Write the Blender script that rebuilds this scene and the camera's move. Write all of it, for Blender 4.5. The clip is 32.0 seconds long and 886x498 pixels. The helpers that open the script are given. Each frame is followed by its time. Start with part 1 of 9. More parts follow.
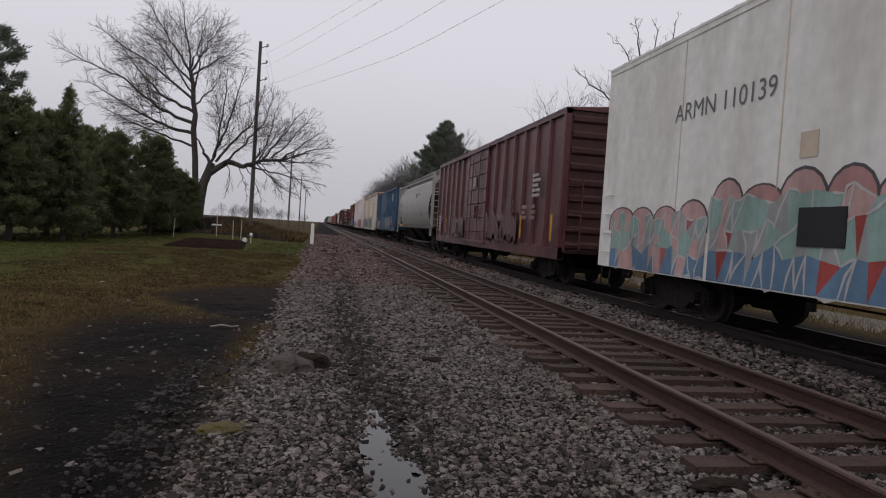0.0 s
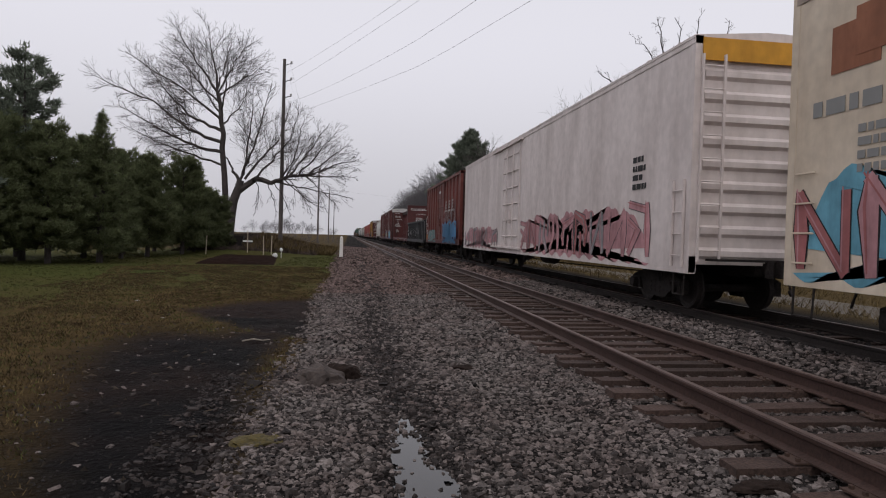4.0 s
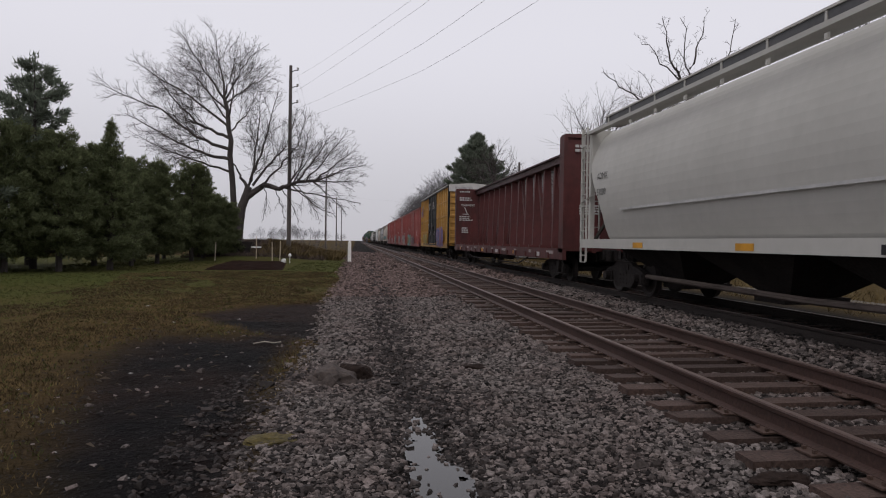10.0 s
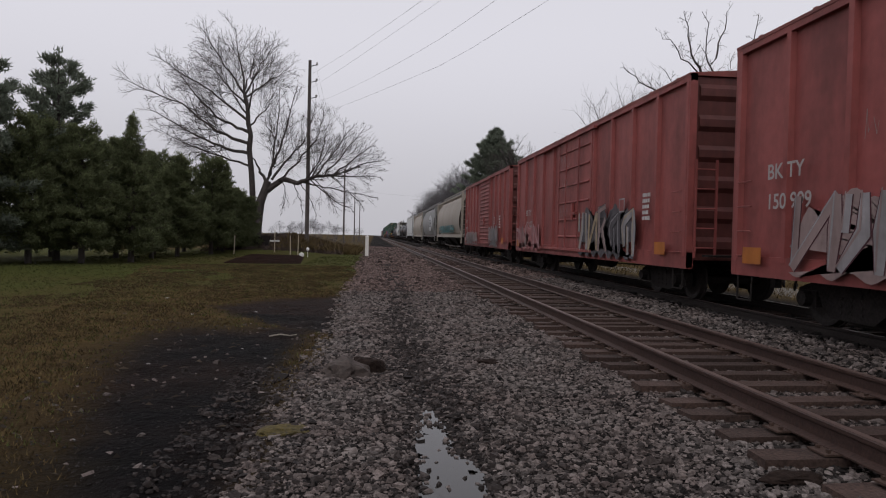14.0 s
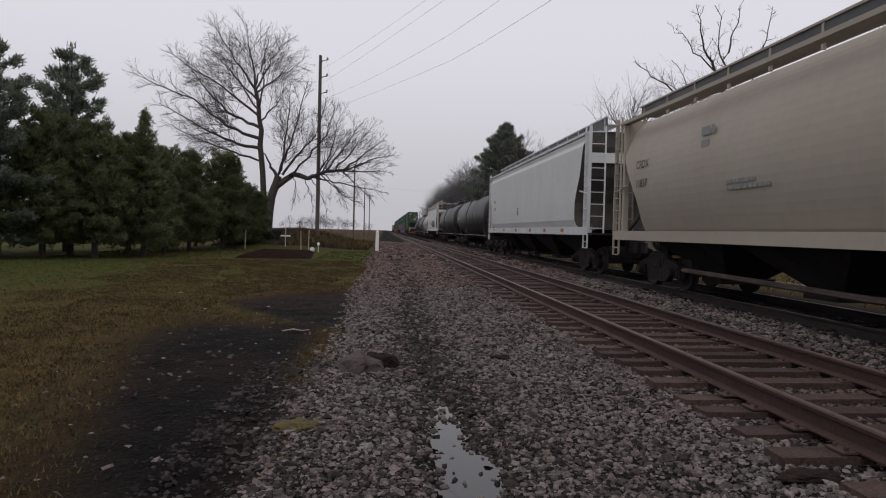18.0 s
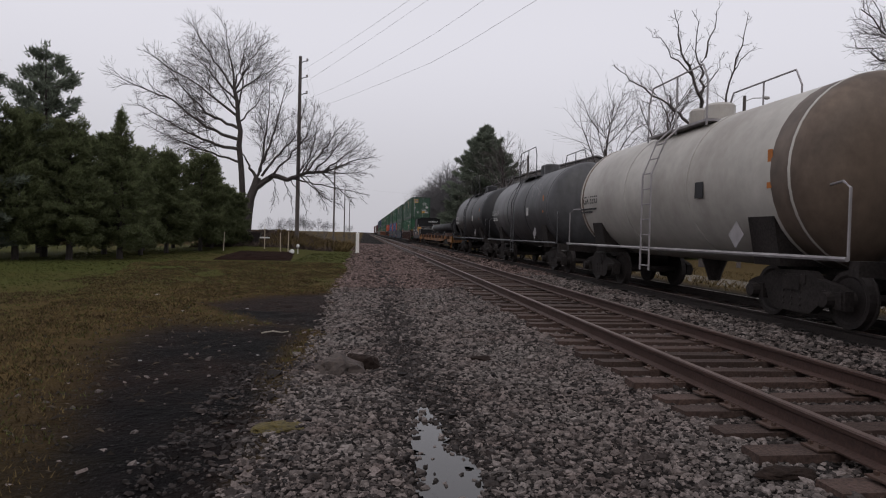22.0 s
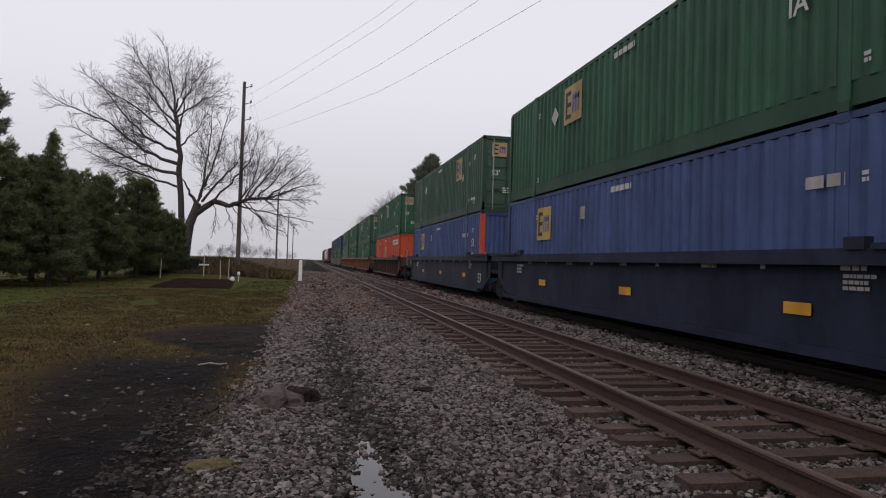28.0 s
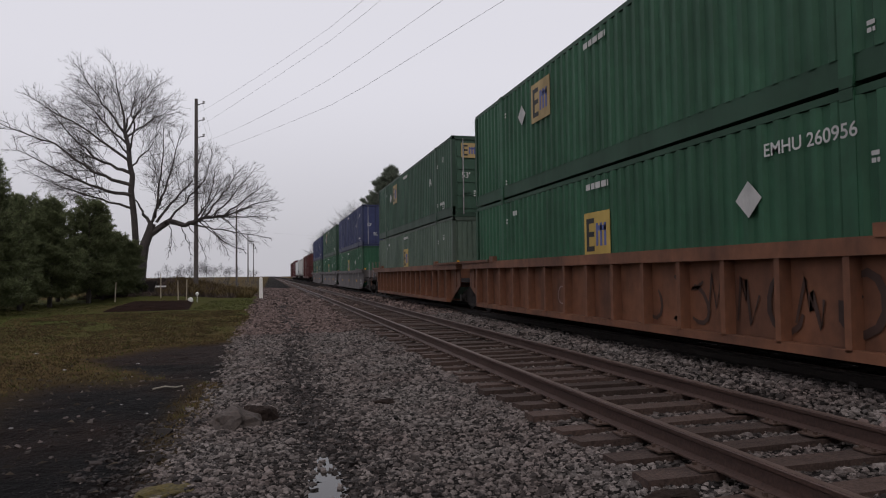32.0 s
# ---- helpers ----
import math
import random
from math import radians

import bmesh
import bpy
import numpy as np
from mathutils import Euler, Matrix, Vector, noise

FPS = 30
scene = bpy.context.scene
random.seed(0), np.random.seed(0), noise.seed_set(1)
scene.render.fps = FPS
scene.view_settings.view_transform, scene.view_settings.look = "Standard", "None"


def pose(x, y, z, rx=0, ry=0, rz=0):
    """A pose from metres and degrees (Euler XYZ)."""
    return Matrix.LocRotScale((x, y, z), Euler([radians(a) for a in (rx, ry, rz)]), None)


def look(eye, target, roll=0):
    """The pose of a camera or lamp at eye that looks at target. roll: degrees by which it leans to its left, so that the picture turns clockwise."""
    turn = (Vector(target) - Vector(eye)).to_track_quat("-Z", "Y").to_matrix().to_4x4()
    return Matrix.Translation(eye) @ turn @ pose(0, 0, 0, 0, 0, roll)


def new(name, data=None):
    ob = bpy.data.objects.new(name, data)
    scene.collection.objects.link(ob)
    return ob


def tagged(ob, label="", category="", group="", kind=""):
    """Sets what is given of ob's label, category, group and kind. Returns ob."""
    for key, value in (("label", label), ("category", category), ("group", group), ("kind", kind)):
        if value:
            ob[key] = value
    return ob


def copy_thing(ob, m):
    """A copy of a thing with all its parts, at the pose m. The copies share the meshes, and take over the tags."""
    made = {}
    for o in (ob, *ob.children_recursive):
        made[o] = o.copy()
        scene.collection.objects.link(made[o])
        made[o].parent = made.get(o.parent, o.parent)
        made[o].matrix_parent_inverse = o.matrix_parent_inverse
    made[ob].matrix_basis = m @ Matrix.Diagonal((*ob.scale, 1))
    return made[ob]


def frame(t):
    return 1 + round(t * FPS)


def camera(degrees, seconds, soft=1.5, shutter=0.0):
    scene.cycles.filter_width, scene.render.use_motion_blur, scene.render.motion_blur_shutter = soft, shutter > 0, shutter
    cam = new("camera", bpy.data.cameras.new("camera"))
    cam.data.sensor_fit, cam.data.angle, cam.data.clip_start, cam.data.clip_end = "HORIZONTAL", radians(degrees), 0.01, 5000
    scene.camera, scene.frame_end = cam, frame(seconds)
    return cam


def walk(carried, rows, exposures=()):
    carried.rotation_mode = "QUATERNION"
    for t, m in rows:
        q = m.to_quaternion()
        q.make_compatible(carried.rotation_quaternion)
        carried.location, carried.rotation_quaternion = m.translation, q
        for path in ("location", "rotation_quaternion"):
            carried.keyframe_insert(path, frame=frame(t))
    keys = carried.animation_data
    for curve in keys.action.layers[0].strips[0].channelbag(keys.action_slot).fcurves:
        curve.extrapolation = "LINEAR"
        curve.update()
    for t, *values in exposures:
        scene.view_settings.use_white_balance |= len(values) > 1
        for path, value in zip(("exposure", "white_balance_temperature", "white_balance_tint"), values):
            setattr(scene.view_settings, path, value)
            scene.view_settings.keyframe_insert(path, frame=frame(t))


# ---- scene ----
cam = camera(67.69, 32.0, soft=1.1)

def aim(x, y, z, yaw, pitch, roll):
    """Eye, then degrees: yaw to the left of +y, pitch up, roll as in look()."""
    a, b = radians(yaw), radians(pitch)
    ahead = Vector((-math.sin(a) * math.cos(b), math.cos(a) * math.cos(b), math.sin(b)))
    return look((x, y, z), Vector((x, y, z)) + ahead, roll)


PATH = [
    (0, aim(-0.029, -0.001, 1.639, -10.72, -1.67, 3.77)),
    (0.5, aim(-0.023, -0.022, 1.639, -10.55, -2.21, 3.08)),
    (1, aim(-0.011, -0.028, 1.639, -10.60, -1.26, 3.36)),
    (1.5, aim(-0.039, -0.007, 1.628, -10.35, -1.85, 3.31)),
    (2, aim(-0.041, -0.011, 1.634, -9.82, -2.28, 2.88)),
    (2.5, aim(-0.031, 0.006, 1.631, -9.57, -2.24, 1.91)),
    (3, aim(-0.010, 0.004, 1.618, -9.38, -2.77, 1.74)),
    (3.5, aim(-0.001, 0.023, 1.627, -8.24, -1.65, 1.81)),
    (5.5, aim(0.031, 0.018, 1.573, -8.29, -0.48, 1.33)),
    (6, aim(0.028, 0.029, 1.572, -8.27, -0.26, 1.24)),
    (6.5, aim(0.021, 0.017, 1.572, -7.94, -0.89, 1.54)),
    (7, aim(0.009, 0.001, 1.577, -7.41, -0.47, 1.66)),
    (7.5, aim(0.051, -0.001, 1.567, -9.44, 0.31, 1.57)),
    (8, aim(0.028, 0.003, 1.579, -10.94, -0.08, 1.64)),
    (8.5, aim(0.020, 0.031, 1.572, -9.01, -0.58, 2.14)),
    (9, aim(0.005, 0.031, 1.560, -8.43, -0.77, 2.50)),
    (9.5, aim(-0.023, 0.008, 1.566, -7.30, -1.26, 0.96)),
    (10, aim(-0.018, 0.020, 1.558, -7.50, -0.65, 0.87)),
    (10.5, aim(-0.016, 0.003, 1.561, -6.90, -1.23, 1.03)),
    (11, aim(-0.016, -0.003, 1.562, -5.89, -1.22, 1.22)),
    (11.5, aim(-0.025, -0.002, 1.568, -7.05, -0.57, 1.03)),
    (12, aim(-0.013, 0.002, 1.562, -6.77, 0.77, 2.18)),
    (12.5, aim(-0.031, 0.010, 1.568, -5.87, -0.40, 2.41)),
    (13, aim(-0.014, -0.017, 1.563, -5.48, -0.93, 2.11)),
    (13.5, aim(0.011, 0.018, 1.552, -5.46, -0.71, 1.90)),
    (14, aim(0.023, 0.003, 1.552, -5.97, -1.09, 1.31)),
    (14.5, aim(0.031, -0.026, 1.575, -6.80, -0.65, 1.43)),
    (15, aim(0.017, -0.031, 1.579, -6.36, -0.06, 0.87)),
    (15.5, aim(0.002, -0.043, 1.570, -5.28, -0.86, 1.06)),
    (17.5, aim(-0.012, 0.005, 1.565, -5.90, -0.70, 1.02)),
    (18, aim(-0.021, 0.004, 1.559, -5.16, -1.54, 1.40)),
    (18.5, aim(-0.002, 0.003, 1.557, -5.30, -1.13, 1.50)),
    (19, aim(-0.013, 0.005, 1.563, -4.88, -1.14, 1.39)),
    (19.5, aim(0.003, 0.002, 1.549, -5.09, -1.21, 1.57)),
    (20, aim(-0.015, 0.004, 1.553, -4.68, -1.55, 1.75)),
    (20.5, aim(-0.028, 0.002, 1.557, -5.11, -1.73, 2.44)),
    (21, aim(-0.036, 0.018, 1.555, -4.72, -1.34, 1.98)),
    (21.5, aim(-0.025, 0.023, 1.563, -5.28, -1.23, 1.62)),
    (22, aim(-0.023, 0.013, 1.546, -6.85, -1.31, 1.47)),
    (22.5, aim(-0.024, 0.007, 1.545, -8.28, -1.56, 1.56)),
    (23, aim(-0.038, 0.012, 1.557, -10.06, -1.05, 1.59)),
    (23.5, aim(-0.007, 0.009, 1.579, -11.58, -0.90, 1.92)),
    (24, aim(-0.004, 0.013, 1.553, -10.32, -1.56, 2.33)),
    (24.5, aim(0.024, 0.039, 1.558, -11.04, -2.01, 2.59)),
    (25, aim(0.027, 0.026, 1.567, -11.24, -1.62, 3.02)),
    (25.5, aim(0.008, 0.001, 1.586, -12.33, -0.36, 3.58)),
    (27.5, aim(-0.006, -0.016, 1.578, -14.04, 1.04, 3.01)),
    (28, aim(-0.007, -0.031, 1.587, -11.55, 1.22, 1.80)),
    (28.5, aim(0.000, -0.038, 1.587, -9.85, 0.99, 1.58)),
    (29, aim(0.005, -0.047, 1.586, -9.72, 0.90, 1.92)),
    (29.5, aim(0.000, -0.047, 1.585, -9.42, 1.31, 1.57)),
    (30, aim(0.022, -0.027, 1.596, -9.63, 1.33, 1.09)),
    (30.5, aim(0.060, -0.004, 1.586, -12.74, 1.40, 0.11)),
    (31, aim(0.053, -0.002, 1.609, -13.38, 2.16, -0.43)),
    (31.5, aim(0.059, -0.001, 1.586, -14.55, 2.22, -1.86)),
    (32, aim(0.096, -0.023, 1.572, -14.72, 2.14, -0.73)),
]
walk(cam, PATH, [(0, -0.03), (1, 0.12), (2, 0.18), (2.6, 0.34), (3.1, 0.26), (3.5, 0.18), (6, 0.04), (8, 0.02), (9, 0.12), (10.5, 0.06), (12, 0.03), (13, 0.0), (19, 0.02), (22, 0.06), (24, 0.04), (26, 0.08), (28, 0.17), (30, 0.05), (32, 0.03)])

# ---- light: a dull overcast day ----
world = bpy.data.worlds.new("overcast_sky")
scene.world = world
world.use_nodes = True
wn, wl = world.node_tree.nodes, world.node_tree.links
wn.clear()
w_out = wn.new("ShaderNodeOutputWorld")
w_bg = wn.new("ShaderNodeBackground")
w_sky = wn.new("ShaderNodeTexSky")
w_sky.sky_type = "NISHITA"
w_sky.sun_disc = False
w_sky.sun_elevation, w_sky.sun_rotation = radians(40), radians(200)
w_sky.air_density, w_sky.dust_density, w_sky.ozone_density = 1.0, 6.0, 1.0
w_mix = wn.new("ShaderNodeMix")
w_mix.data_type = "RGBA"
w_mix.inputs[0].default_value = 0.93
w_mix.inputs[7].default_value = (7.5, 7.35, 7.95, 1)
wl.new(w_sky.outputs[0], w_mix.inputs[6])
w_dir, w_sep, w_lum, w_mul = wn.new("ShaderNodeTexCoord"), wn.new("ShaderNodeSeparateXYZ"), wn.new("ShaderNodeMapRange"), wn.new("ShaderNodeMix")
w_lum.interpolation_type = "SMOOTHSTEP"
w_lum.inputs["From Min"].default_value, w_lum.inputs["From Max"].default_value = -0.02, 0.30
w_lum.inputs["To Min"].default_value, w_lum.inputs["To Max"].default_value = 0.72, 1.0
w_mul.data_type, w_mul.blend_type = "RGBA", "MULTIPLY"
w_mul.inputs[0].default_value = 1.0
wl.new(w_dir.outputs["Generated"], w_sep.inputs[0])
wl.new(w_sep.outputs[2], w_lum.inputs["Value"])
wl.new(w_mix.outputs[2], w_mul.inputs[6])
wl.new(w_lum.outputs[0], w_mul.inputs[7])
wl.new(w_mul.outputs[2], w_bg.inputs[0])
w_bg.inputs[1].default_value = 0.1
wl.new(w_bg.outputs[0], w_out.inputs[0])

sun_data = bpy.data.lights.new("sun", "SUN")
sun_data.energy, sun_data.angle, sun_data.color = 0.5, radians(30), (1.0, 0.97, 0.93)
sun = new("sun", sun_data)
sun.matrix_world = look((0, 0, 60), (14, 40, 0))


# ---- materials ----
def mat(name, base, rough=0.7, metal=0.0, grain=30.0, amount=0.25, stain=1.5, bump=0.15, dirt=None, streak=0.0, island=0.0, rand=0.0, bumpscale=None, spec=0.5, stainmix=1.6):
    """Procedural paint, stone, wood or earth: fine grain, larger stains (streak: drawn out downwards) and relief."""
    m = bpy.data.materials.new(name)
    m.use_nodes = True
    nt = m.node_tree
    N, K = nt.nodes, nt.links
    b = N["Principled BSDF"]
    b.inputs["Roughness"].default_value, b.inputs["Metallic"].default_value = rough, metal
    b.inputs["Specular IOR Level"].default_value = spec
    tc = N.new("ShaderNodeTexCoord")
    fine = N.new("ShaderNodeTexNoise")
    fine.inputs["Scale"].default_value, fine.inputs["Detail"].default_value = grain, 5
    K.new(tc.outputs["Object"], fine.inputs["Vector"])
    big = N.new("ShaderNodeTexNoise")
    big.inputs["Scale"].default_value, big.inputs["Detail"].default_value = stain, 6
    big.inputs["Roughness"].default_value = 0.65
    mp = N.new("ShaderNodeMapping")
    mp.inputs["Scale"].default_value = (1, 1, 1 - 0.85 * streak)
    K.new(tc.outputs["Object"], mp.inputs["Vector"])
    K.new(mp.outputs[0], big.inputs["Vector"])
    dark = dirt or tuple(c * 0.45 for c in base)
    ramp = N.new("ShaderNodeValToRGB")
    ramp.color_ramp.elements[0].position, ramp.color_ramp.elements[1].position = 0.38, 0.66
    K.new(big.outputs["Fac"], ramp.inputs[0])
    mix = N.new("ShaderNodeMix")
    mix.data_type = "RGBA"
    mix.inputs[6].default_value, mix.inputs[7].default_value = (*base, 1), (*dark, 1)
    sc = N.new("ShaderNodeMath")
    sc.operation = "MULTIPLY"
    sc.inputs[1].default_value = min(0.9, amount * stainmix)
    K.new(ramp.outputs[0], sc.inputs[0])
    K.new(sc.outputs[0], mix.inputs[0])
    hsv = N.new("ShaderNodeHueSaturation")
    K.new(mix.outputs[2], hsv.inputs["Color"])
    val = N.new("ShaderNodeMapRange")
    val.inputs["From Min"].default_value, val.inputs["From Max"].default_value = 0.3, 0.7
    val.inputs["To Min"].default_value, val.inputs["To Max"].default_value = 1 - amount, 1 + amount
    K.new(fine.outputs["Fac"], val.inputs["Value"])
    last = val.outputs[0]
    if island or rand:
        src = N.new("ShaderNodeNewGeometry").outputs["Random Per Island"] if island else N.new("ShaderNodeObjectInfo").outputs["Random"]
        k = island or rand
        mr = N.new("ShaderNodeMapRange")
        mr.inputs["To Min"].default_value, mr.inputs["To Max"].default_value = 1 - k, 1 + k
        K.new(src, mr.inputs["Value"])
        mu = N.new("ShaderNodeMath")
        mu.operation = "MULTIPLY"
        K.new(last, mu.inputs[0])
        K.new(mr.outputs[0], mu.inputs[1])
        last = mu.outputs[0]
    K.new(last, hsv.inputs["Value"])
    K.new(hsv.outputs[0], b.inputs["Base Color"])
    if bump:
        bp = N.new("ShaderNodeBump")
        bp.inputs["Strength"].default_value, bp.inputs["Distance"].default_value = bump, 0.02
        src = fine
        if bumpscale:
            src = N.new("ShaderNodeTexNoise")
            src.inputs["Scale"].default_value, src.inputs["Detail"].default_value = bumpscale, 4
            K.new(tc.outputs["Object"], src.inputs["Vector"])
        K.new(src.outputs["Fac"], bp.inputs["Height"])
        K.new(bp.outputs[0], b.inputs["Normal"])
    rr = N.new("ShaderNodeMapRange")
    rr.inputs["To Min"].default_value, rr.inputs["To Max"].default_value = max(0.05, rough - 0.12), min(1, rough + 0.12)
    K.new(big.outputs["Fac"], rr.inputs["Value"])
    K.new(rr.outputs[0], b.inputs["Roughness"])
    return m


PAINT = {}


def paint(name, c, amount=0.3, dirt=None, rough=0.6, streak=0.8, stain=1.2, spec=0.32):
    if name not in PAINT:
        PAINT[name] = mat(name, c, rough=rough, grain=5, amount=amount * 0.3, stain=stain, bump=0.06, dirt=dirt, streak=streak, stainmix=8.0, spec=spec)
    return PAINT[name]


M_OILY = mat("oily_ballast_stone", (0.028, 0.025, 0.024), 0.85, grain=60, amount=0.3, stain=8, bump=0.4, island=0.5, spec=0.2)
M_STONE = mat("ballast_stone", (0.112, 0.097, 0.091), 0.8, grain=60, amount=0.35, stain=0.9, bump=0.4, island=0.9, dirt=(0.07, 0.048, 0.043), spec=0.15)
M_STONEFAR = mat("dusty_ballast_stone", (0.125, 0.092, 0.084), 0.85, grain=60, amount=0.3, stain=0.5, bump=0.3, island=0.7, dirt=(0.08, 0.056, 0.05), spec=0.1)
M_RAIL = mat("rusty_rail", (0.060, 0.032, 0.025), 0.6, grain=40, amount=0.3, bump=0.2, metal=0.3)
M_RAILTOP = mat("worn_rail_head", (0.13, 0.088, 0.074), 0.5, metal=0.4, grain=50, amount=0.2, bump=0.05)
M_TIE = mat("weathered_tie", (0.060, 0.038, 0.031), 0.85, grain=40, amount=0.4, stain=4, bump=0.5, rand=0.3, spec=0.3)
M_PLATE = mat("rusty_tie_plate", (0.075, 0.045, 0.034), 0.7, grain=50, amount=0.3, metal=0.3)
M_WHITE = mat("white_post_paint", (0.78, 0.76, 0.74), 0.6, grain=20, amount=0.12, dirt=(0.4, 0.38, 0.33))
M_WOOD = mat("grey_pole_wood", (0.10, 0.085, 0.08), 0.9, grain=60, amount=0.3, bump=0.3, streak=0.9)
M_BARK = mat("dark_bark", (0.055, 0.045, 0.042), 0.9, grain=30, amount=0.35, bump=0.5)
M_BARK2 = mat("grey_bark", (0.07, 0.058, 0.056), 0.9, grain=30, amount=0.35, bump=0.5)
M_NEEDLE = mat("dark_conifer_foliage", (0.145, 0.165, 0.082), 0.8, grain=1.5, amount=0.3, bump=0, island=0.35, spec=0.25)
M_NEEDLE2 = mat("blue_green_conifer_foliage", (0.172, 0.198, 0.152), 0.8, grain=1.5, amount=0.3, bump=0, island=0.35, spec=0.25)
for m_leaf in (M_NEEDLE, M_NEEDLE2):
    # thin needles pass on part of the light that falls on their far side
    lt = m_leaf.node_tree
    l_b, l_out = lt.nodes["Principled BSDF"], lt.nodes["Material Output"]
    l_tr, l_mix = lt.nodes.new("ShaderNodeBsdfTranslucent"), lt.nodes.new("ShaderNodeMixShader")
    l_mix.inputs[0].default_value = 0.5
    lt.links.new(l_b.inputs["Base Color"].links[0].from_socket, l_tr.inputs[0])
    lt.links.new(l_b.outputs[0], l_mix.inputs[1])
    lt.links.new(l_tr.outputs[0], l_mix.inputs[2])
    lt.links.new(l_mix.outputs[0], l_out.inputs["Surface"])
M_BUSH = mat("brown_twigs", (0.075, 0.052, 0.044), 0.9, grain=10, amount=0.4, bump=0, island=0.4)
M_STRAW = mat("dry_grass_blades", (0.098, 0.071, 0.031), 0.9, grain=2, amount=0.3, bump=0, island=0.45, spec=0.2)
M_DEADGRASS = mat("dead_grass_blades", (0.058, 0.039, 0.020), 0.9, grain=2, amount=0.3, bump=0, island=0.45, spec=0.2)
M_GRASS = mat("green_grass_blades", (0.062, 0.068, 0.020), 0.85, grain=2, amount=0.35, bump=0, island=0.45, spec=0.2)
M_WIRE = mat("black_wire", (0.16, 0.16, 0.17), 0.6, bump=0)
M_DARKSTEEL = mat("sooty_steel", (0.029, 0.0245, 0.0235), 0.8, grain=25, amount=0.4, bump=0.15, spec=0.15)
M_WHEEL = mat("wheel_steel", (0.036, 0.030, 0.029), 0.65, metal=0.2, grain=25, amount=0.3, spec=0.25)
M_CONCRETE = mat("pale_concrete", (0.42, 0.41, 0.40), 0.85, grain=20, amount=0.2)


# ---- helpers ----
def mesh_from(name, verts, faces, smooth=False):
    me = bpy.data.meshes.new(name)
    me.from_pydata(verts, [], faces)
    me.validate()
    me.update()
    if smooth:
        me.polygons.foreach_set("use_smooth", [True] * len(me.polygons))
    return me


class Geo:
    """Collects simple solids for one mesh."""

    def __init__(self):
        self.v, self.f = [], []

    def add(self, verts, faces):
        n = len(self.v)
        self.v += [tuple(p) for p in verts]
        self.f += [tuple(i + n for i in f) for f in faces]
        return self

    def box(self, x0, x1, y0, y1, z0, z1):
        return self.add([(x0, y0, z0), (x1, y0, z0), (x1, y1, z0), (x0, y1, z0), (x0, y0, z1), (x1, y0, z1), (x1, y1, z1), (x0, y1, z1)],
                        [(3, 2, 1, 0), (4, 5, 6, 7), (0, 1, 5, 4), (1, 2, 6, 5), (2, 3, 7, 6), (3, 0, 4, 7)])

    def prism(self, outline, axis, a, b):
        """An outline of (u, v) drawn out along axis from a to b; u, v are the other two axes in xyz order."""
        n = len(outline)

        def put(p, w):
            return (w, p[0], p[1]) if axis == "x" else (p[0], w, p[1]) if axis == "y" else (p[0], p[1], w)

        vs = [put(p, a) for p in outline] + [put(p, b) for p in outline]
        fs = [(i, (i + 1) % n, n + (i + 1) % n, n + i) for i in range(n)] + [tuple(range(n - 1, -1, -1)), tuple(range(n, 2 * n))]
        return self.add(vs, fs)

    def tube(self, points, radius, sides=6, r_end=None):
        """A round bar through points, tapering to r_end, closed at both ends."""
        pts = [Vector(p) for p in points]
        n = len(pts)
        vs, fs = [], []
        for i, p in enumerate(pts):
            d = (pts[min(i + 1, n - 1)] - pts[max(i - 1, 0)]).normalized()
            u = d.cross(Vector((0, 0, 1)) if abs(d.z) < 0.9 else Vector((1, 0, 0))).normalized()
            w = d.cross(u)
            r = radius if r_end is None else radius + (r_end - radius) * i / max(1, n - 1)
            for k in range(sides):
                a = 2 * math.pi * k / sides
                vs.append(p + u * (r * math.cos(a)) + w * (r * math.sin(a)))
        for i in range(n - 1):
            for k in range(sides):
                k2 = (k + 1) % sides
                fs.append((i * sides + k, i * sides + k2, (i + 1) * sides + k2, (i + 1) * sides + k))
        fs += [tuple(range(sides - 1, -1, -1)), tuple((n - 1) * sides + k for k in range(sides))]
        return self.add(vs, fs)

    def lathe(self, profile, axis, centre=(0, 0, 0), sides=24):
        """A profile of (distance along axis, radius) turned about the axis through centre."""
        vs, fs = [], []
        for a, r in profile:
            for k in range(sides):
                t = 2 * math.pi * k / sides
                c, s = r * math.cos(t), r * math.sin(t)
                p = (a, c, s) if axis == "x" else (c, a, s) if axis == "y" else (c, s, a)
                vs.append(tuple(p[i] + centre[i] for i in range(3)))
        for i in range(len(profile) - 1):
            for k in range(sides):
                k2 = (k + 1) % sides
                fs.append((i * sides + k, i * sides + k2, (i + 1) * sides + k2, (i + 1) * sides + k))
        fs += [tuple(range(sides - 1, -1, -1)), tuple((len(profile) - 1) * sides + k for k in range(sides))]
        return self.add(vs, fs)

    def mesh(self, name="mesh", smooth=False):
        me = mesh_from(name, self.v, self.f, smooth)
        bm = bmesh.new()
        bm.from_mesh(me)
        bmesh.ops.recalc_face_normals(bm, faces=bm.faces)
        bm.to_mesh(me)
        bm.free()
        return me


def part(name, geo, material, parent=None, label="", at=None, smooth=False):
    """Links geometry (a Geo or a ready mesh) as one object, under a thing or a part if one is given."""
    me = geo.mesh(name, smooth) if isinstance(geo, Geo) else geo
    if material is not None and not me.materials:
        me.materials.append(material)
    ob = new(name, me)
    if parent is not None:
        ob.parent = parent
    if at is not None:
        ob.location = at
    if label:
        ob["label"] = label
    return ob


def thing(name, at, label, category, group=""):
    return tagged(part_empty(name, at), label, category, group)


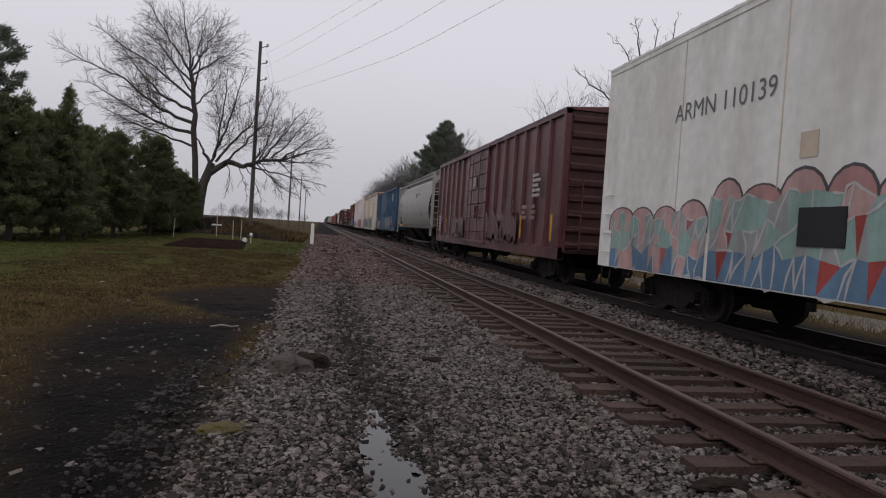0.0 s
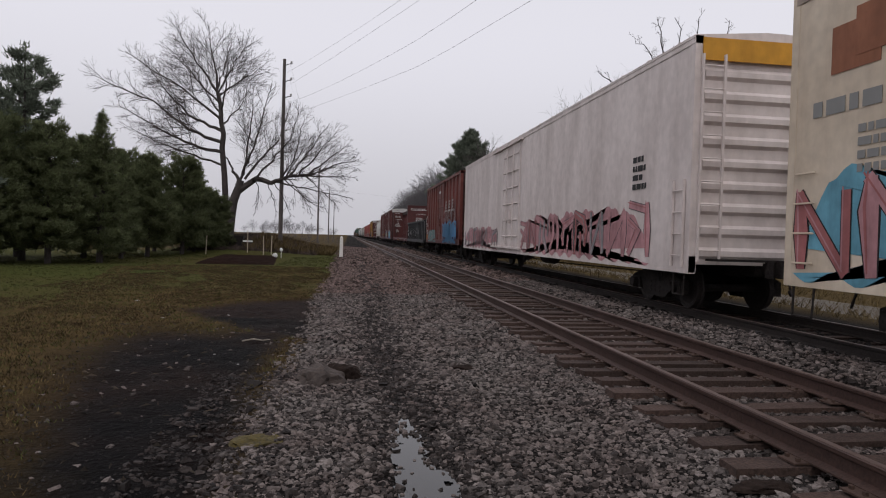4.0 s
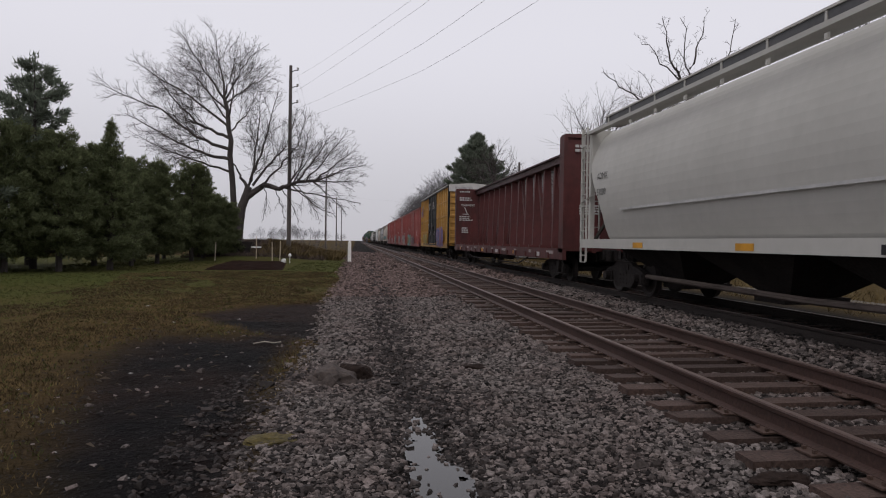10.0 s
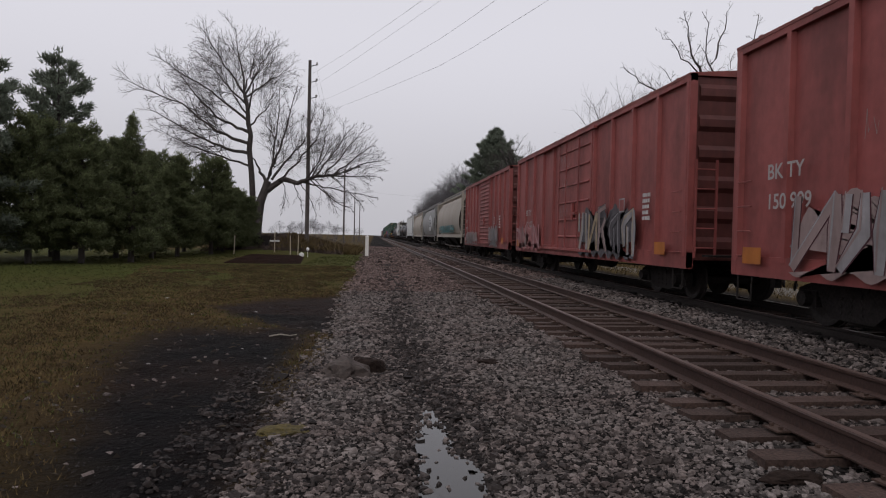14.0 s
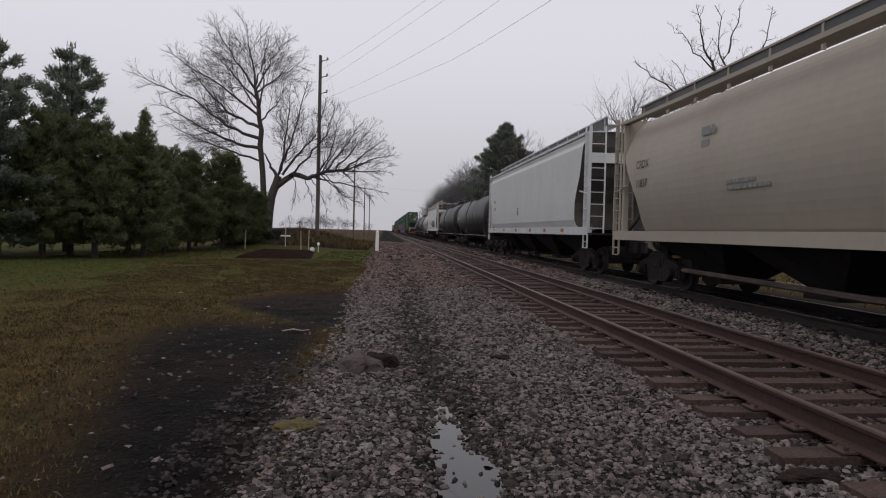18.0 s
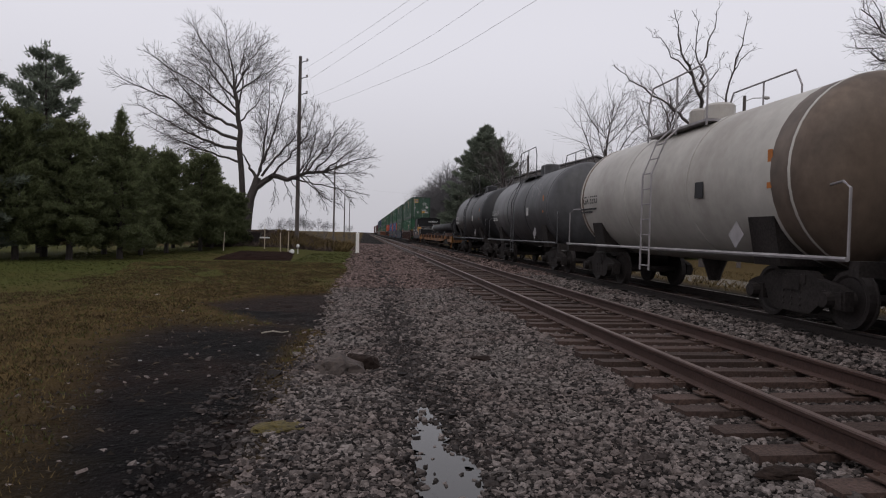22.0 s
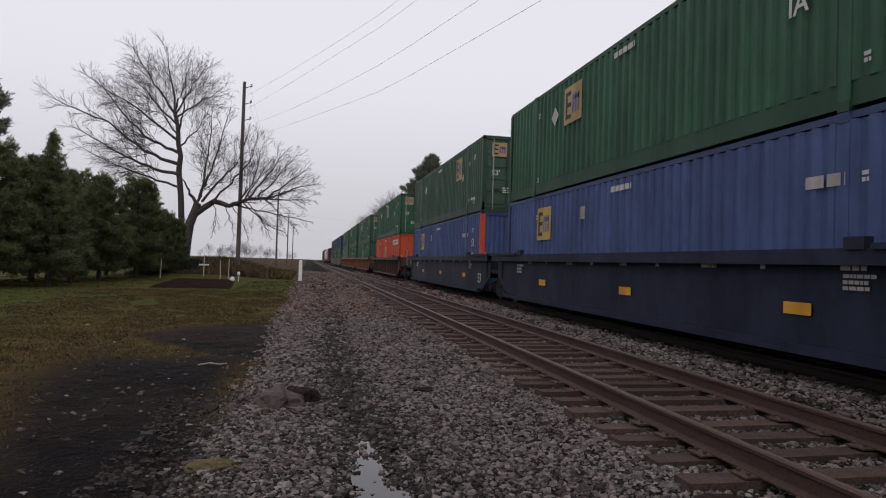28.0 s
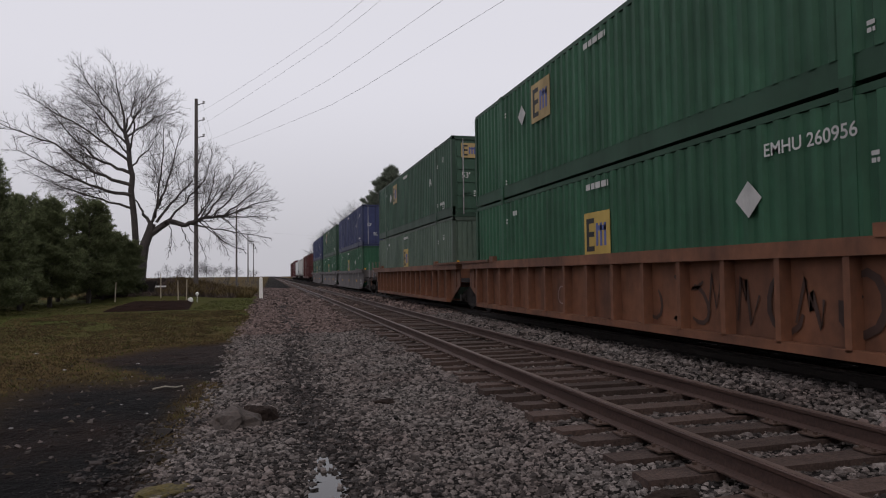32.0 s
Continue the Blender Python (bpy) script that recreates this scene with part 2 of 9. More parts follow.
def part_empty(name, at):
    ob = new(name)
    ob.location = at
    return ob


# ---- ground ----
RAIL_TOP = 0.33
TRACK_X = (3.95, 7.65)
rnd = random.Random(5)


def smoothstep(a, b, x):
    t = min(1.0, max(0.0, (x - a) / (b - a)))
    return t * t * (3 - 2 * t)


def mud_mask(x, y):
    """1 inside the dark muddy hollow beside the ballast."""
    edge = -0.62 - 0.10 * (y - 4) if y < 9 else -1.1
    wob = 0.35 * noise.noise((x * 0.5, y * 0.35, 3.1)) + 0.12 * noise.noise((x * 2.1, y * 1.7, 1.0))
    right = smoothstep(edge + 0.45, edge - 0.25, x + wob)
    left_edge = -2.2 - 0.26 * max(0, min(y, 6) - 4) - 0.13 * max(0, y - 6) + 0.12 * max(0, y - 11) ** 1.4
    left = smoothstep(left_edge - 0.9, left_edge + 0.6, x + wob * 1.5)
    far = smoothstep(12.5, 10.5, y + wob * 3)
    left_end = -0.9 - 2.2 * max(0, 1 - abs(y - 14.0) / 3.8)
    strip = smoothstep(left_end - 0.4, left_end + 0.4, x + wob * 2) * smoothstep(-0.2, -0.7, x) * smoothstep(10, 11, y) * smoothstep(18, 16.2, y + wob * 2)
    return max(right * left * far, strip)


def ballast_edge(y):
    return -0.55 + 0.25 * noise.noise((0.3, y * 0.35, 7.7)) + 0.12 * noise.noise((4.3, y * 1.5, 2.7))


def ground_z(x, y):
    z = 0.085 * smoothstep(1.7, 2.75, x) + 0.020 * smoothstep(5.2, 5.4, x) + 0.085 * smoothstep(5.3, 5.8, x) * smoothstep(6.85, 6.6, x) if x < 11 else 0.105 - 0.46 * smoothstep(11, 15, x)
    far = smoothstep(12, 40, y)
    z += 0.15 * far * smoothstep(3, -1, x)
    z -= 0.06 * mud_mask(x, y)
    if x < -1:
        z += 0.05 * noise.noise((x * 0.25, y * 0.25, 0)) * smoothstep(-1, -3, x)
    if -6 < x < 0 and y < 15:
        z += mud_mask(x, y) * (0.035 * noise.noise((x * 2.3, y * 2.3, 6)) + 0.022 * noise.noise((x * 6.1, y * 6.1, 2)))
    # the bank behind the posts
    z += 1.15 * math.exp(-((x + 7.0) / 4.0) ** 2 - ((y - 51) / 5.5) ** 2)
    # a shallow hollow that holds the puddle
    z -= 0.05 * math.exp(-((x - 0.55 - 0.02 * (y - 5)) / 0.26) ** 4 - ((y - 4.6) / 1.25) ** 4)
    return z


M_EARTH = bpy.data.materials.new("grass_mud_and_gravel")


def ground_material(m):
    m.use_nodes = True
    N, K = m.node_tree.nodes, m.node_tree.links
    b = N["Principled BSDF"]
    b.inputs["Specular IOR Level"].default_value = 0.06
    tc = N.new("ShaderNodeTexCoord")
    sep = N.new("ShaderNodeVertexColor")
    sep.layer_name = "cover"
    ch = N.new("ShaderNodeSeparateColor")
    K.new(sep.outputs["Color"], ch.inputs[0])

    def noise_tex(scale, detail=6):
        n = N.new("ShaderNodeTexNoise")
        n.inputs["Scale"].default_value, n.inputs["Detail"].default_value = scale, detail
        K.new(tc.outputs["Object"], n.inputs["Vector"])
        return n

    def sep_y():
        x = N.new("ShaderNodeSeparateXYZ")
        K.new(tc.outputs["Object"], x.inputs[0])
        return x.outputs[1]

    def mixc(fac, a, c):
        x = N.new("ShaderNodeMix")
        x.data_type = "RGBA"
        for sock, v in ((x.inputs[0], fac), (x.inputs[6], a), (x.inputs[7], c)):
            if isinstance(v, tuple):
                sock.default_value = (*v, 1)
            else:
                K.new(v, sock)
        return x.outputs[2]

    def ramp(src, lo, hi):
        r = N.new("ShaderNodeMapRange")
        r.inputs["From Min"].default_value, r.inputs["From Max"].default_value = lo, hi
        K.new(src, r.inputs["Value"])
        return r.outputs[0]

    n1, n2, n3 = noise_tex(0.35), noise_tex(3.5), noise_tex(40, 4)
    green = mixc(ramp(n2.outputs["Fac"], 0.35, 0.7), (0.054, 0.070, 0.019), (0.080, 0.080, 0.023))
    straw = mixc(ramp(n2.outputs["Fac"], 0.35, 0.7), (0.098, 0.066, 0.027), (0.056, 0.038, 0.016))
    grass = mixc(ch.outputs[1], green, straw)
    mud = mixc(ramp(n2.outputs["Fac"], 0.3, 0.7), (0.0035, 0.003, 0.003), (0.0085, 0.0075, 0.0078))
    grit = mixc(ramp(n3.outputs["Fac"], 0.35, 0.65), (0.007, 0.006, 0.006), (0.03, 0.026, 0.024))
    brown = mixc(ramp(n2.outputs["Fac"], 0.35, 0.65), (0.013, 0.0075, 0.006), (0.024, 0.0145, 0.0115))
    mud = mixc(ramp(n1.outputs["Fac"], 0.42, 0.62), mud, brown)
    soil = N.new("ShaderNodeMath")
    soil.operation = "GREATER_THAN"
    K.new(sep_y(), soil.inputs[0])
    soil.inputs[1].default_value = 13.2
    mud = mixc(soil.outputs[0], mud, brown)
    c = mixc(ch.outputs[0], grass, mud)
    c = mixc(ch.outputs[2], c, grit)
    sp = mixc(ramp(n3.outputs["Fac"], 0.35, 0.7), (0.5, 0.5, 0.5), (1.2, 1.2, 1.2))
    mul = N.new("ShaderNodeMix")
    mul.data_type, mul.blend_type = "RGBA", "MULTIPLY"
    mul.inputs[0].default_value = 0.8
    K.new(c, mul.inputs[6])
    K.new(sp, mul.inputs[7])
    K.new(mul.outputs[2], b.inputs["Base Color"])
    wet = N.new("ShaderNodeMapRange")
    wet.inputs["To Min"].default_value, wet.inputs["To Max"].default_value = 0.95, 0.7
    K.new(ch.outputs[0], wet.inputs["Value"])
    K.new(wet.outputs[0], b.inputs["Roughness"])
    gloss = N.new("ShaderNodeMapRange")
    gloss.inputs["To Min"].default_value, gloss.inputs["To Max"].default_value = 0.04, 0.035
    K.new(ch.outputs[0], gloss.inputs["Value"])
    K.new(gloss.outputs[0], b.inputs["Specular IOR Level"])
    bp = N.new("ShaderNodeBump")
    bp.inputs["Strength"].default_value, bp.inputs["Distance"].default_value = 1.0, 0.05
    K.new(noise_tex(18, 8).outputs["Fac"], bp.inputs["Height"])
    K.new(bp.outputs[0], b.inputs["Normal"])


ground_material(M_EARTH)


def build_ground():
    """One sheet, fine near the camera and coarse towards the horizon."""
    def steps(fine, lo, hi, far):
        a = list(np.arange(lo, hi + 1e-6, fine))
        step, v = fine, hi
        while v < far:
            step *= 1.2
            v += step
            a.append(v)
        step, v = fine, lo
        while v > -far:
            step *= 1.2
            v -= step
            a.insert(0, v)
        return a
    xs, ys = steps(0.10, -6, 3, 1500), steps(0.11, 2.0, 16, 1500)
    verts = [(x, y, ground_z(x, y)) for y in ys for x in xs]
    w = len(xs)
    faces = [(j * w + i, j * w + i + 1, (j + 1) * w + i + 1, (j + 1) * w + i) for j in range(len(ys) - 1) for i in range(w - 1)]
    me = mesh_from("ground", verts, faces, True)
    col = me.color_attributes.new("cover", "FLOAT_COLOR", "POINT")
    data = []
    for x, y, z in verts:
        mud = mud_mask(x, y) if -9 < x < 3 and y < 25 else 0
        dry = 0.30 + 0.5 * noise.noise((x * 0.12, y * 0.1, 5)) + 0.35 * noise.noise((x * .6, y * .4, 9)) + 0.75 * smoothstep(-8.5, -3, x - .12 * (y - 12)) * smoothstep(30, 12, y) + .5 * smoothstep(12, 5, y)
        if x > 10 or y > 46:
            dry = 0.95
        e = ballast_edge(y)
        grit = smoothstep(e - 0.25, e + 0.15, x) * smoothstep(11.2, 10.2, x)
        data += [mud * (1 - grit), min(1, max(0, dry)), grit, 1]
    col.data.foreach_set("color", data)
    tagged(part("ground", me, M_EARTH), "patchy winter grass, black mud and gravelly earth beside the tracks", "ground", kind="structure")


build_ground()


# ---- ballast ----
M_DAMP = mat("damp_gravel_stone", (0.034, 0.027, 0.025), 0.7, grain=60, amount=0.35, stain=3, bump=0.4, island=0.6, spec=0.2)


def stone_shapes(n, rng):
    """Angular crushed stones from a few cut blocks: (vertices, triangles)."""
    base = np.array([(-1, -1, -.7), (1, -.9, -.8), (.9, 1, -.7), (-.8, .9, -.8), (-.8, -.7, .7), (.7, -.9, .6), (.8, .8, .8), (-.9, .6, .7), (0.1, 0, 1.1), (1.25, 0.1, 0)], float)
    tri = np.array([(0, 2, 1), (0, 3, 2), (0, 1, 5), (0, 5, 4), (1, 9, 5), (1, 2, 9), (9, 2, 6), (9, 6, 5), (2, 3, 7), (2, 7, 6), (3, 0, 4), (3, 4, 7), (4, 5, 8), (5, 6, 8), (6, 7, 8), (7, 4, 8)])
    return [base + rng.uniform(-.42, .42, base.shape) for _ in range(n)], tri


def scatter_stones(name, places, label, seed, material=None):
    """places: rows of x, y, z, size. One mesh of kind stuff."""
    rng = np.random.default_rng(seed)
    shapes, tri = stone_shapes(24, rng)
    places = np.array(places)
    n = len(places)
    pick = rng.integers(0, 24, n)
    shp = np.array(shapes)[pick] * (rng.uniform(0.65, 1.1, (n, 1, 3)) * [1.1, .9, .72]) * places[:, 3][:, None, None]
    a, b = rng.uniform(0, 6.28, n), rng.normal(0, .5, n)
    ca, sa, cb, sb = np.cos(a), np.sin(a), np.cos(b), np.sin(b)
    x, y, z = shp[..., 0], shp[..., 1], shp[..., 2]
    y, z = y * cb[:, None] - z * sb[:, None], y * sb[:, None] + z * cb[:, None]
    x, y = x * ca[:, None] - y * sa[:, None], x * sa[:, None] + y * ca[:, None]
    v = np.stack([x, y, z], -1) + places[:, None, :3]
    f = (tri[None] + (np.arange(n) * 10)[:, None, None]).reshape(-1, 3)
    me = bpy.data.meshes.new(name)
    me.vertices.add(n * 10)
    me.vertices.foreach_set("co", v.reshape(-1))
    me.loops.add(len(f) * 3)
    me.loops.foreach_set("vertex_index", f.reshape(-1).astype(np.int32))
    me.polygons.add(len(f))
    me.polygons.foreach_set("loop_start", np.arange(0, len(f) * 3, 3, dtype=np.int32))
    me.polygons.foreach_set("use_smooth", np.zeros(len(f), dtype=bool))
    me.update(calc_edges=True)
    me.validate()
    return tagged(part(name, me, material or M_STONE), label, "ballast", kind="stuff")


def in_puddle(x, y):
    c = 0.50 + 0.028 * (5.9 - y) + 0.05 * noise.noise((1.2, y * 1.3, 0))
    half = 0.05 + 0.078 * min(1.9, max(0.0, 5.95 - y)) + 0.06 * noise.noise((x * 4, y * 3, 4.4)) + 0.03 * noise.noise((x * 13, y * 11, 1.4)) if y > 3.2 else 0.2
    if noise.noise((x * 8, y * 6, 3.3)) > 0.44 + 0.5 * (half - abs(x - c)):
        return False
    return abs(x - c) < half and y < 5.95


def build_ballast():
    rng = np.random.default_rng(11)
    rows, far, mid, oily, loose, wet = [], [], [], [], [], []

    def fill(out, x0, x1, y0, y1, density, size, test=None):
        n = int((x1 - x0) * (y1 - y0) * density)
        for x, y, s, k in zip(rng.uniform(x0, x1, n), rng.uniform(y0, y1, n), rng.gamma(9, size / 9, n), rng.uniform(0, 1, n)):
            if test and not test(x, y, k):
                continue
            z = ground_z(x, y) + s * rng.uniform(-0.35, 0.5) - 0.004
            out.append((x, y, max(z, -0.012 + s * 0.1) if in_puddle(x, y) else z, s))

    def shoulder(x, y, k):
        e = ballast_edge(y)
        inside = smoothstep(e - 0.35, e + 0.1, x)
        # a trodden line of finer, sunken gravel runs through the shoulder
        rut = math.exp(-((x - 0.55 - 0.18 * noise.noise((0, y * 0.3, 9))) / 0.33) ** 2) * smoothstep(19, 12, y)
        if in_puddle(x, y):
            return k < 0.02 + 0.16 * (not in_puddle(x - .05, y + .05) or not in_puddle(x + .05, y + .08))
        return k < inside * (1 - 0.85 * rut)

    fill(rows, -1.4, 2.75, 2.2, 9, 1500, 0.0165, shoulder)
    fill(rows, -1.4, 2.75, 9, 18, 800, 0.022, shoulder)
    fill(far, -1.4, 2.75, 18, 34, 200, 0.037, shoulder)
    fill(far, -1.4, 2.75, 34, 80, 40, 0.06, shoulder)
    between = lambda x, y, k: True
    # behind the camera
    fill(far, -1.2, 2.75, -14, 2.2, 70, 0.05, shoulder)
    fill(far, 2.6, 9.2, -14, 2.2, 50, 0.05, between)
    fill(far, 5.4, 9.2, 2.2, 5, 110, 0.04, between)
    fill(mid, 2.6, 5.4, 2.2, 12, 760, 0.0195, between)
    fill(mid, 2.6, 5.4, 12, 30, 260, 0.025, between)
    fill(mid, 5.3, 6.75, 4, 24, 420, 0.024, lambda x, y, k: k < smoothstep(6.8, 6.5, x))
    fill(oily, 6.45, 9.6, 4, 30, 240, 0.031, lambda x, y, k: k < smoothstep(6.35, 6.75, x))
    fill(far, 2.6, 9.2, 30, 80, 22, 0.06, between)
    fill(far, 5.3, 9.2, 22, 32, 70, 0.05, between)
    # fine grit in the trodden line and loose stones in the mud
    fill(wet, -0.2, 1.4, 2.2, 14, 420, 0.012, lambda x, y, k: not in_puddle(x, y) or k < .02)
    fill(wet, -0.1, 1.5, 2.2, 17, 420, 0.021, lambda x, y, k: k < math.exp(-((x - 0.6 - 0.18 * noise.noise((0, y * 0.3, 9))) / 0.36) ** 2) * smoothstep(26, 12, y) and (not in_puddle(x, y) or k < .012))
    fill(wet, 0.1, 1.4, 16, 46, 130, 0.036, lambda x, y, k: k < math.exp(-((x - 0.75 - 0.15 * noise.noise((0, y * 0.2, 9))) / 0.30) ** 2))
    fill(wet, -1.5, -0.1, 2.3, 8, 260, 0.02, lambda x, y, k: k < smoothstep(0.0, -0.5, x))
    fill(loose, -3.6, -0.4, 2.5, 13, 300, 0.008, lambda x, y, k: k < mud_mask(x, y))
    fill(rows, -3.2, -0.4, 2.5, 12, 26, 0.022, lambda x, y, k: k < 0.2 + 0.8 * smoothstep(-1.6, -0.6, x))
    scatter_stones("ballast_shoulder", rows, "loose grey-brown crushed stone spread beside the track", 1)
    scatter_stones("track_ballast", mid, "grey crushed stone between the ties and the two tracks", 2)
    scatter_stones("damp_gravel", wet, "dark damp gravel along the trodden line beside the puddle", 8, M_DAMP)
    scatter_stones("mud_grit", loose, "dark crumbs of coal and grit in the mud", 6, M_OILY)
    scatter_stones("oily_ballast", oily, "ballast blackened by oil and brake dust under the trains", 4, M_OILY)
    scatter_stones("distant_ballast", far, "dusty pinkish crushed stone along the distant track", 3, M_STONEFAR)


build_ballast()


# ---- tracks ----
# rails under the train: its shade is put into a darker rail colour
M_DARKRAIL = mat("shaded_rail", (0.030, 0.024, 0.022), 0.7, grain=40, amount=0.3, bump=0.2, spec=0.2)


def rail_profile(x):
    h = RAIL_TOP
    half = [(0.07, h - 0.17), (0.07, h - 0.158), (0.012, h - 0.135), (0.009, h - 0.05), (0.036, h - 0.035), (0.037, h - 0.008), (0.028, h - 0.001)]
    return [(x - a, b) for a, b in half[::-1]][::-1] + [(x + a, b) for a, b in half[::-1]]


def build_track(k):
    cx = TRACK_X[k]
    track = tagged(part_empty("railway_track", (cx, 0, 0)), "rusty steel rails on weathered wooden ties in grey ballast", "railway track", "tracks", "structure")
    for sx in (-0.755, 0.755):
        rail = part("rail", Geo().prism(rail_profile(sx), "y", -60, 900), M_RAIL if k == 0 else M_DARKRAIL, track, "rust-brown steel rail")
        part("rail_head", Geo().box(sx - 0.027, sx + 0.027, -60, 900, RAIL_TOP - 0.004, RAIL_TOP + 0.002), M_RAILTOP, rail, "worn running surface")
    tie_meshes = []
    for j in range(6):
        g = Geo()
        r = random.Random(j)
        e = [r.uniform(-0.02, 0.02) for _ in range(8)]
        g.add([(-1.3 + e[0], -0.11, -0.12), (1.3 + e[1], -0.11, -0.12), (1.3 + e[2], 0.11, -0.12), (-1.3 + e[3], 0.11, -0.12),
               (-1.29 + e[0], -0.105 + e[4] * .4, 0.155), (1.29 + e[1], -0.105, 0.155 + e[5] * .4), (1.29 + e[2], 0.105 + e[6] * .4, 0.155), (-1.29 + e[3], 0.105, 0.155 + e[7] * .4)],
              [(3, 2, 1, 0), (4, 5, 6, 7), (0, 1, 5, 4), (1, 2, 6, 5), (2, 3, 7, 6), (3, 0, 4, 7)])
        me = g.mesh("tie")
        me.materials.append(M_TIE)
        tie_meshes.append(me)
    plate = Geo().box(-0.18, 0.18, -0.09, 0.09, 0.153, 0.166)
    for a in (-0.13, 0.13):
        for b in (-0.055, 0.055):
            plate.box(a - 0.012, a + 0.012, b - 0.012, b + 0.012, 0.166, 0.19)
    plate = plate.mesh("tie_plate")
    plate.materials.append(M_PLATE)
    y, r = -15.0 if k == 0 else -12.0, random.Random(40 + k)
    count = 0
    while count < (160 if k == 0 else 90):
        t = part("tie", tie_meshes[r.randrange(6)], None, track, at=(r.uniform(-0.09, 0.09), y, r.uniform(-0.026, 0.010)))
        t.rotation_euler = (0, 0, r.uniform(-0.035, 0.035))
        if 30 < count < 58 and k == 0:
            for sx in (-0.755, 0.755):
                part("tie_plate", plate, None, t, at=(sx - t.location.x, 0, -t.location.z))
        y += 0.52 + r.uniform(-0.06, 0.06)
        count += 1
    g = Geo()
    while y < 320:
        g.box(-1.3, 1.3, y - 0.11, y + 0.11, 0.0, 0.15)
        y += 0.52
    part("distant_ties", g, M_TIE, track)["kind"] = "stuff"


build_track(0)
build_track(1)

# ---- puddle ----
M_WATER = bpy.data.materials.new("still_puddle_water")
M_WATER.use_nodes = True
wb = M_WATER.node_tree.nodes["Principled BSDF"]
wb.inputs["Base Color"].default_value = (0.02, 0.018, 0.016, 1)
wb.inputs["Roughness"].default_value = 0.03
wb.inputs["IOR"].default_value = 1.45


def build_puddle():
    """Cells of the hollow that lie under water, joined to one flat sheet."""
    step, vs, fs, ids = 0.02, [], [], {}
    z = -0.012

    def vid(i, j):
        if (i, j) not in ids:
            ids[(i, j)] = len(vs)
            vs.append((i * step + 0.006 * noise.noise((i * .7, j * .7, 0)), j * step + 0.006 * noise.noise((i * .7, j * .7, 5)), z))
        return ids[(i, j)]
    for i in range(-20, 80):
        for j in range(80, 304):
            if in_puddle((i + .5) * step, (j + .5) * step):
                fs.append((vid(i, j), vid(i + 1, j), vid(i + 1, j + 1), vid(i, j + 1)))
    tagged(part("puddle", mesh_from("puddle", vs, fs), M_WATER), "shallow puddle of still water in the gravel reflecting the grey sky", "puddle", kind="structure")


build_puddle()


# ---- trees ----
def limb(geo, rng, p, d, length, radius, level, droop, spread, twig):
    """One bending branch with its side branches, down to thin twigs."""
    n = 5 if level < 3 else 3
    pts, q, dirs = [p.copy()], p.copy(), []
    dd = d.normalized()
    for i in range(n):
        wob = Vector((rng.gauss(0, 1), rng.gauss(0, 1), rng.gauss(0, 1))) * (0.13 if level < 3 else 0.09)
        dd = (dd + wob + Vector((0, 0, 0.06 - droop * (level >= 2)))).normalized()
        q = q + dd * (length / n)
        pts.append(q.copy())
        dirs.append(dd.copy())
    sides = 8 if level == 0 else 6 if level == 1 else 4 if level == 2 else 3
    geo.tube(pts, radius, sides, max(0.004, radius * (0.42 if level < 2 else 0.3)))
    if level >= twig:
        return
    kids = {0: 7, 1: 9, 2: 6, 3: 4, 4: 4}[level]
    for k in range(kids):
        f = (0.22 if level < 2 else 0.08) + (0.78 if level < 2 else 0.88) * (k + rng.uniform(0.1, 0.9)) / kids
        i = min(n - 1, int(f * n))
        base = pts[i].lerp(pts[i + 1], f * n - i)
        side = dirs[i].cross(Vector((rng.gauss(0, 1), rng.gauss(0, 1), rng.gauss(0, 1)))).normalized()
        nd = (dirs[i] * math.cos(spread) + side * math.sin(spread) * rng.uniform(0.7, 1.2)).normalized()
        limb(geo, rng, base, nd, length * rng.uniform(0.42, 0.72) * (1.1 - 0.4 * f), max(.0055, radius * (0.46 - 0.14 * f)), level + 1, droop, spread, twig)


def bare_tree(at, limbs, trunk, label, seed, bark, droop=0.0, spread=0.62, twig=4, group="bare trees"):
    """trunk: points and radius; limbs: (height share or point, direction, length, radius)."""
    rng = random.Random(seed)
    tree = thing("bare_tree", at, label, "tree", group)
    pts, r = trunk
    part("trunk", Geo().tube(pts, r, 10, r * 0.62), bark, tree)
    for p, d, length, rad in limbs:
        g = Geo()
        limb(g, rng, Vector(p), Vector(d), length, rad, 1, droop, spread, twig)
        me = mesh_from("limb", g.v, g.f)
        part("limb", me, bark, tree)
    return tree


def simple_limbs(rng, height, n, spread, r):
    """Limbs rising round a straight stem."""
    out = []
    for i in range(n):
        z = height * (0.28 + 0.6 * i / n)
        a = i * 2.4 + rng.uniform(-.4, .4)
        up = 0.55 + 0.8 * i / n
        out.append(((0, 0, z), (math.cos(a) * spread, math.sin(a) * spread, up), height * (0.5 - 0.26 * i / n), r * (0.5 - 0.25 * i / n)))
    out.append(((0, 0, height * .62), (0.05, 0.03, 1), height * .38, r * .45))
    return out


# distance haze is put into this paler bark colour
BARK_HAZE = mat("distant_hazed_twigs", (0.10, 0.095, 0.10), 0.9, grain=5, amount=0.3, bump=0)


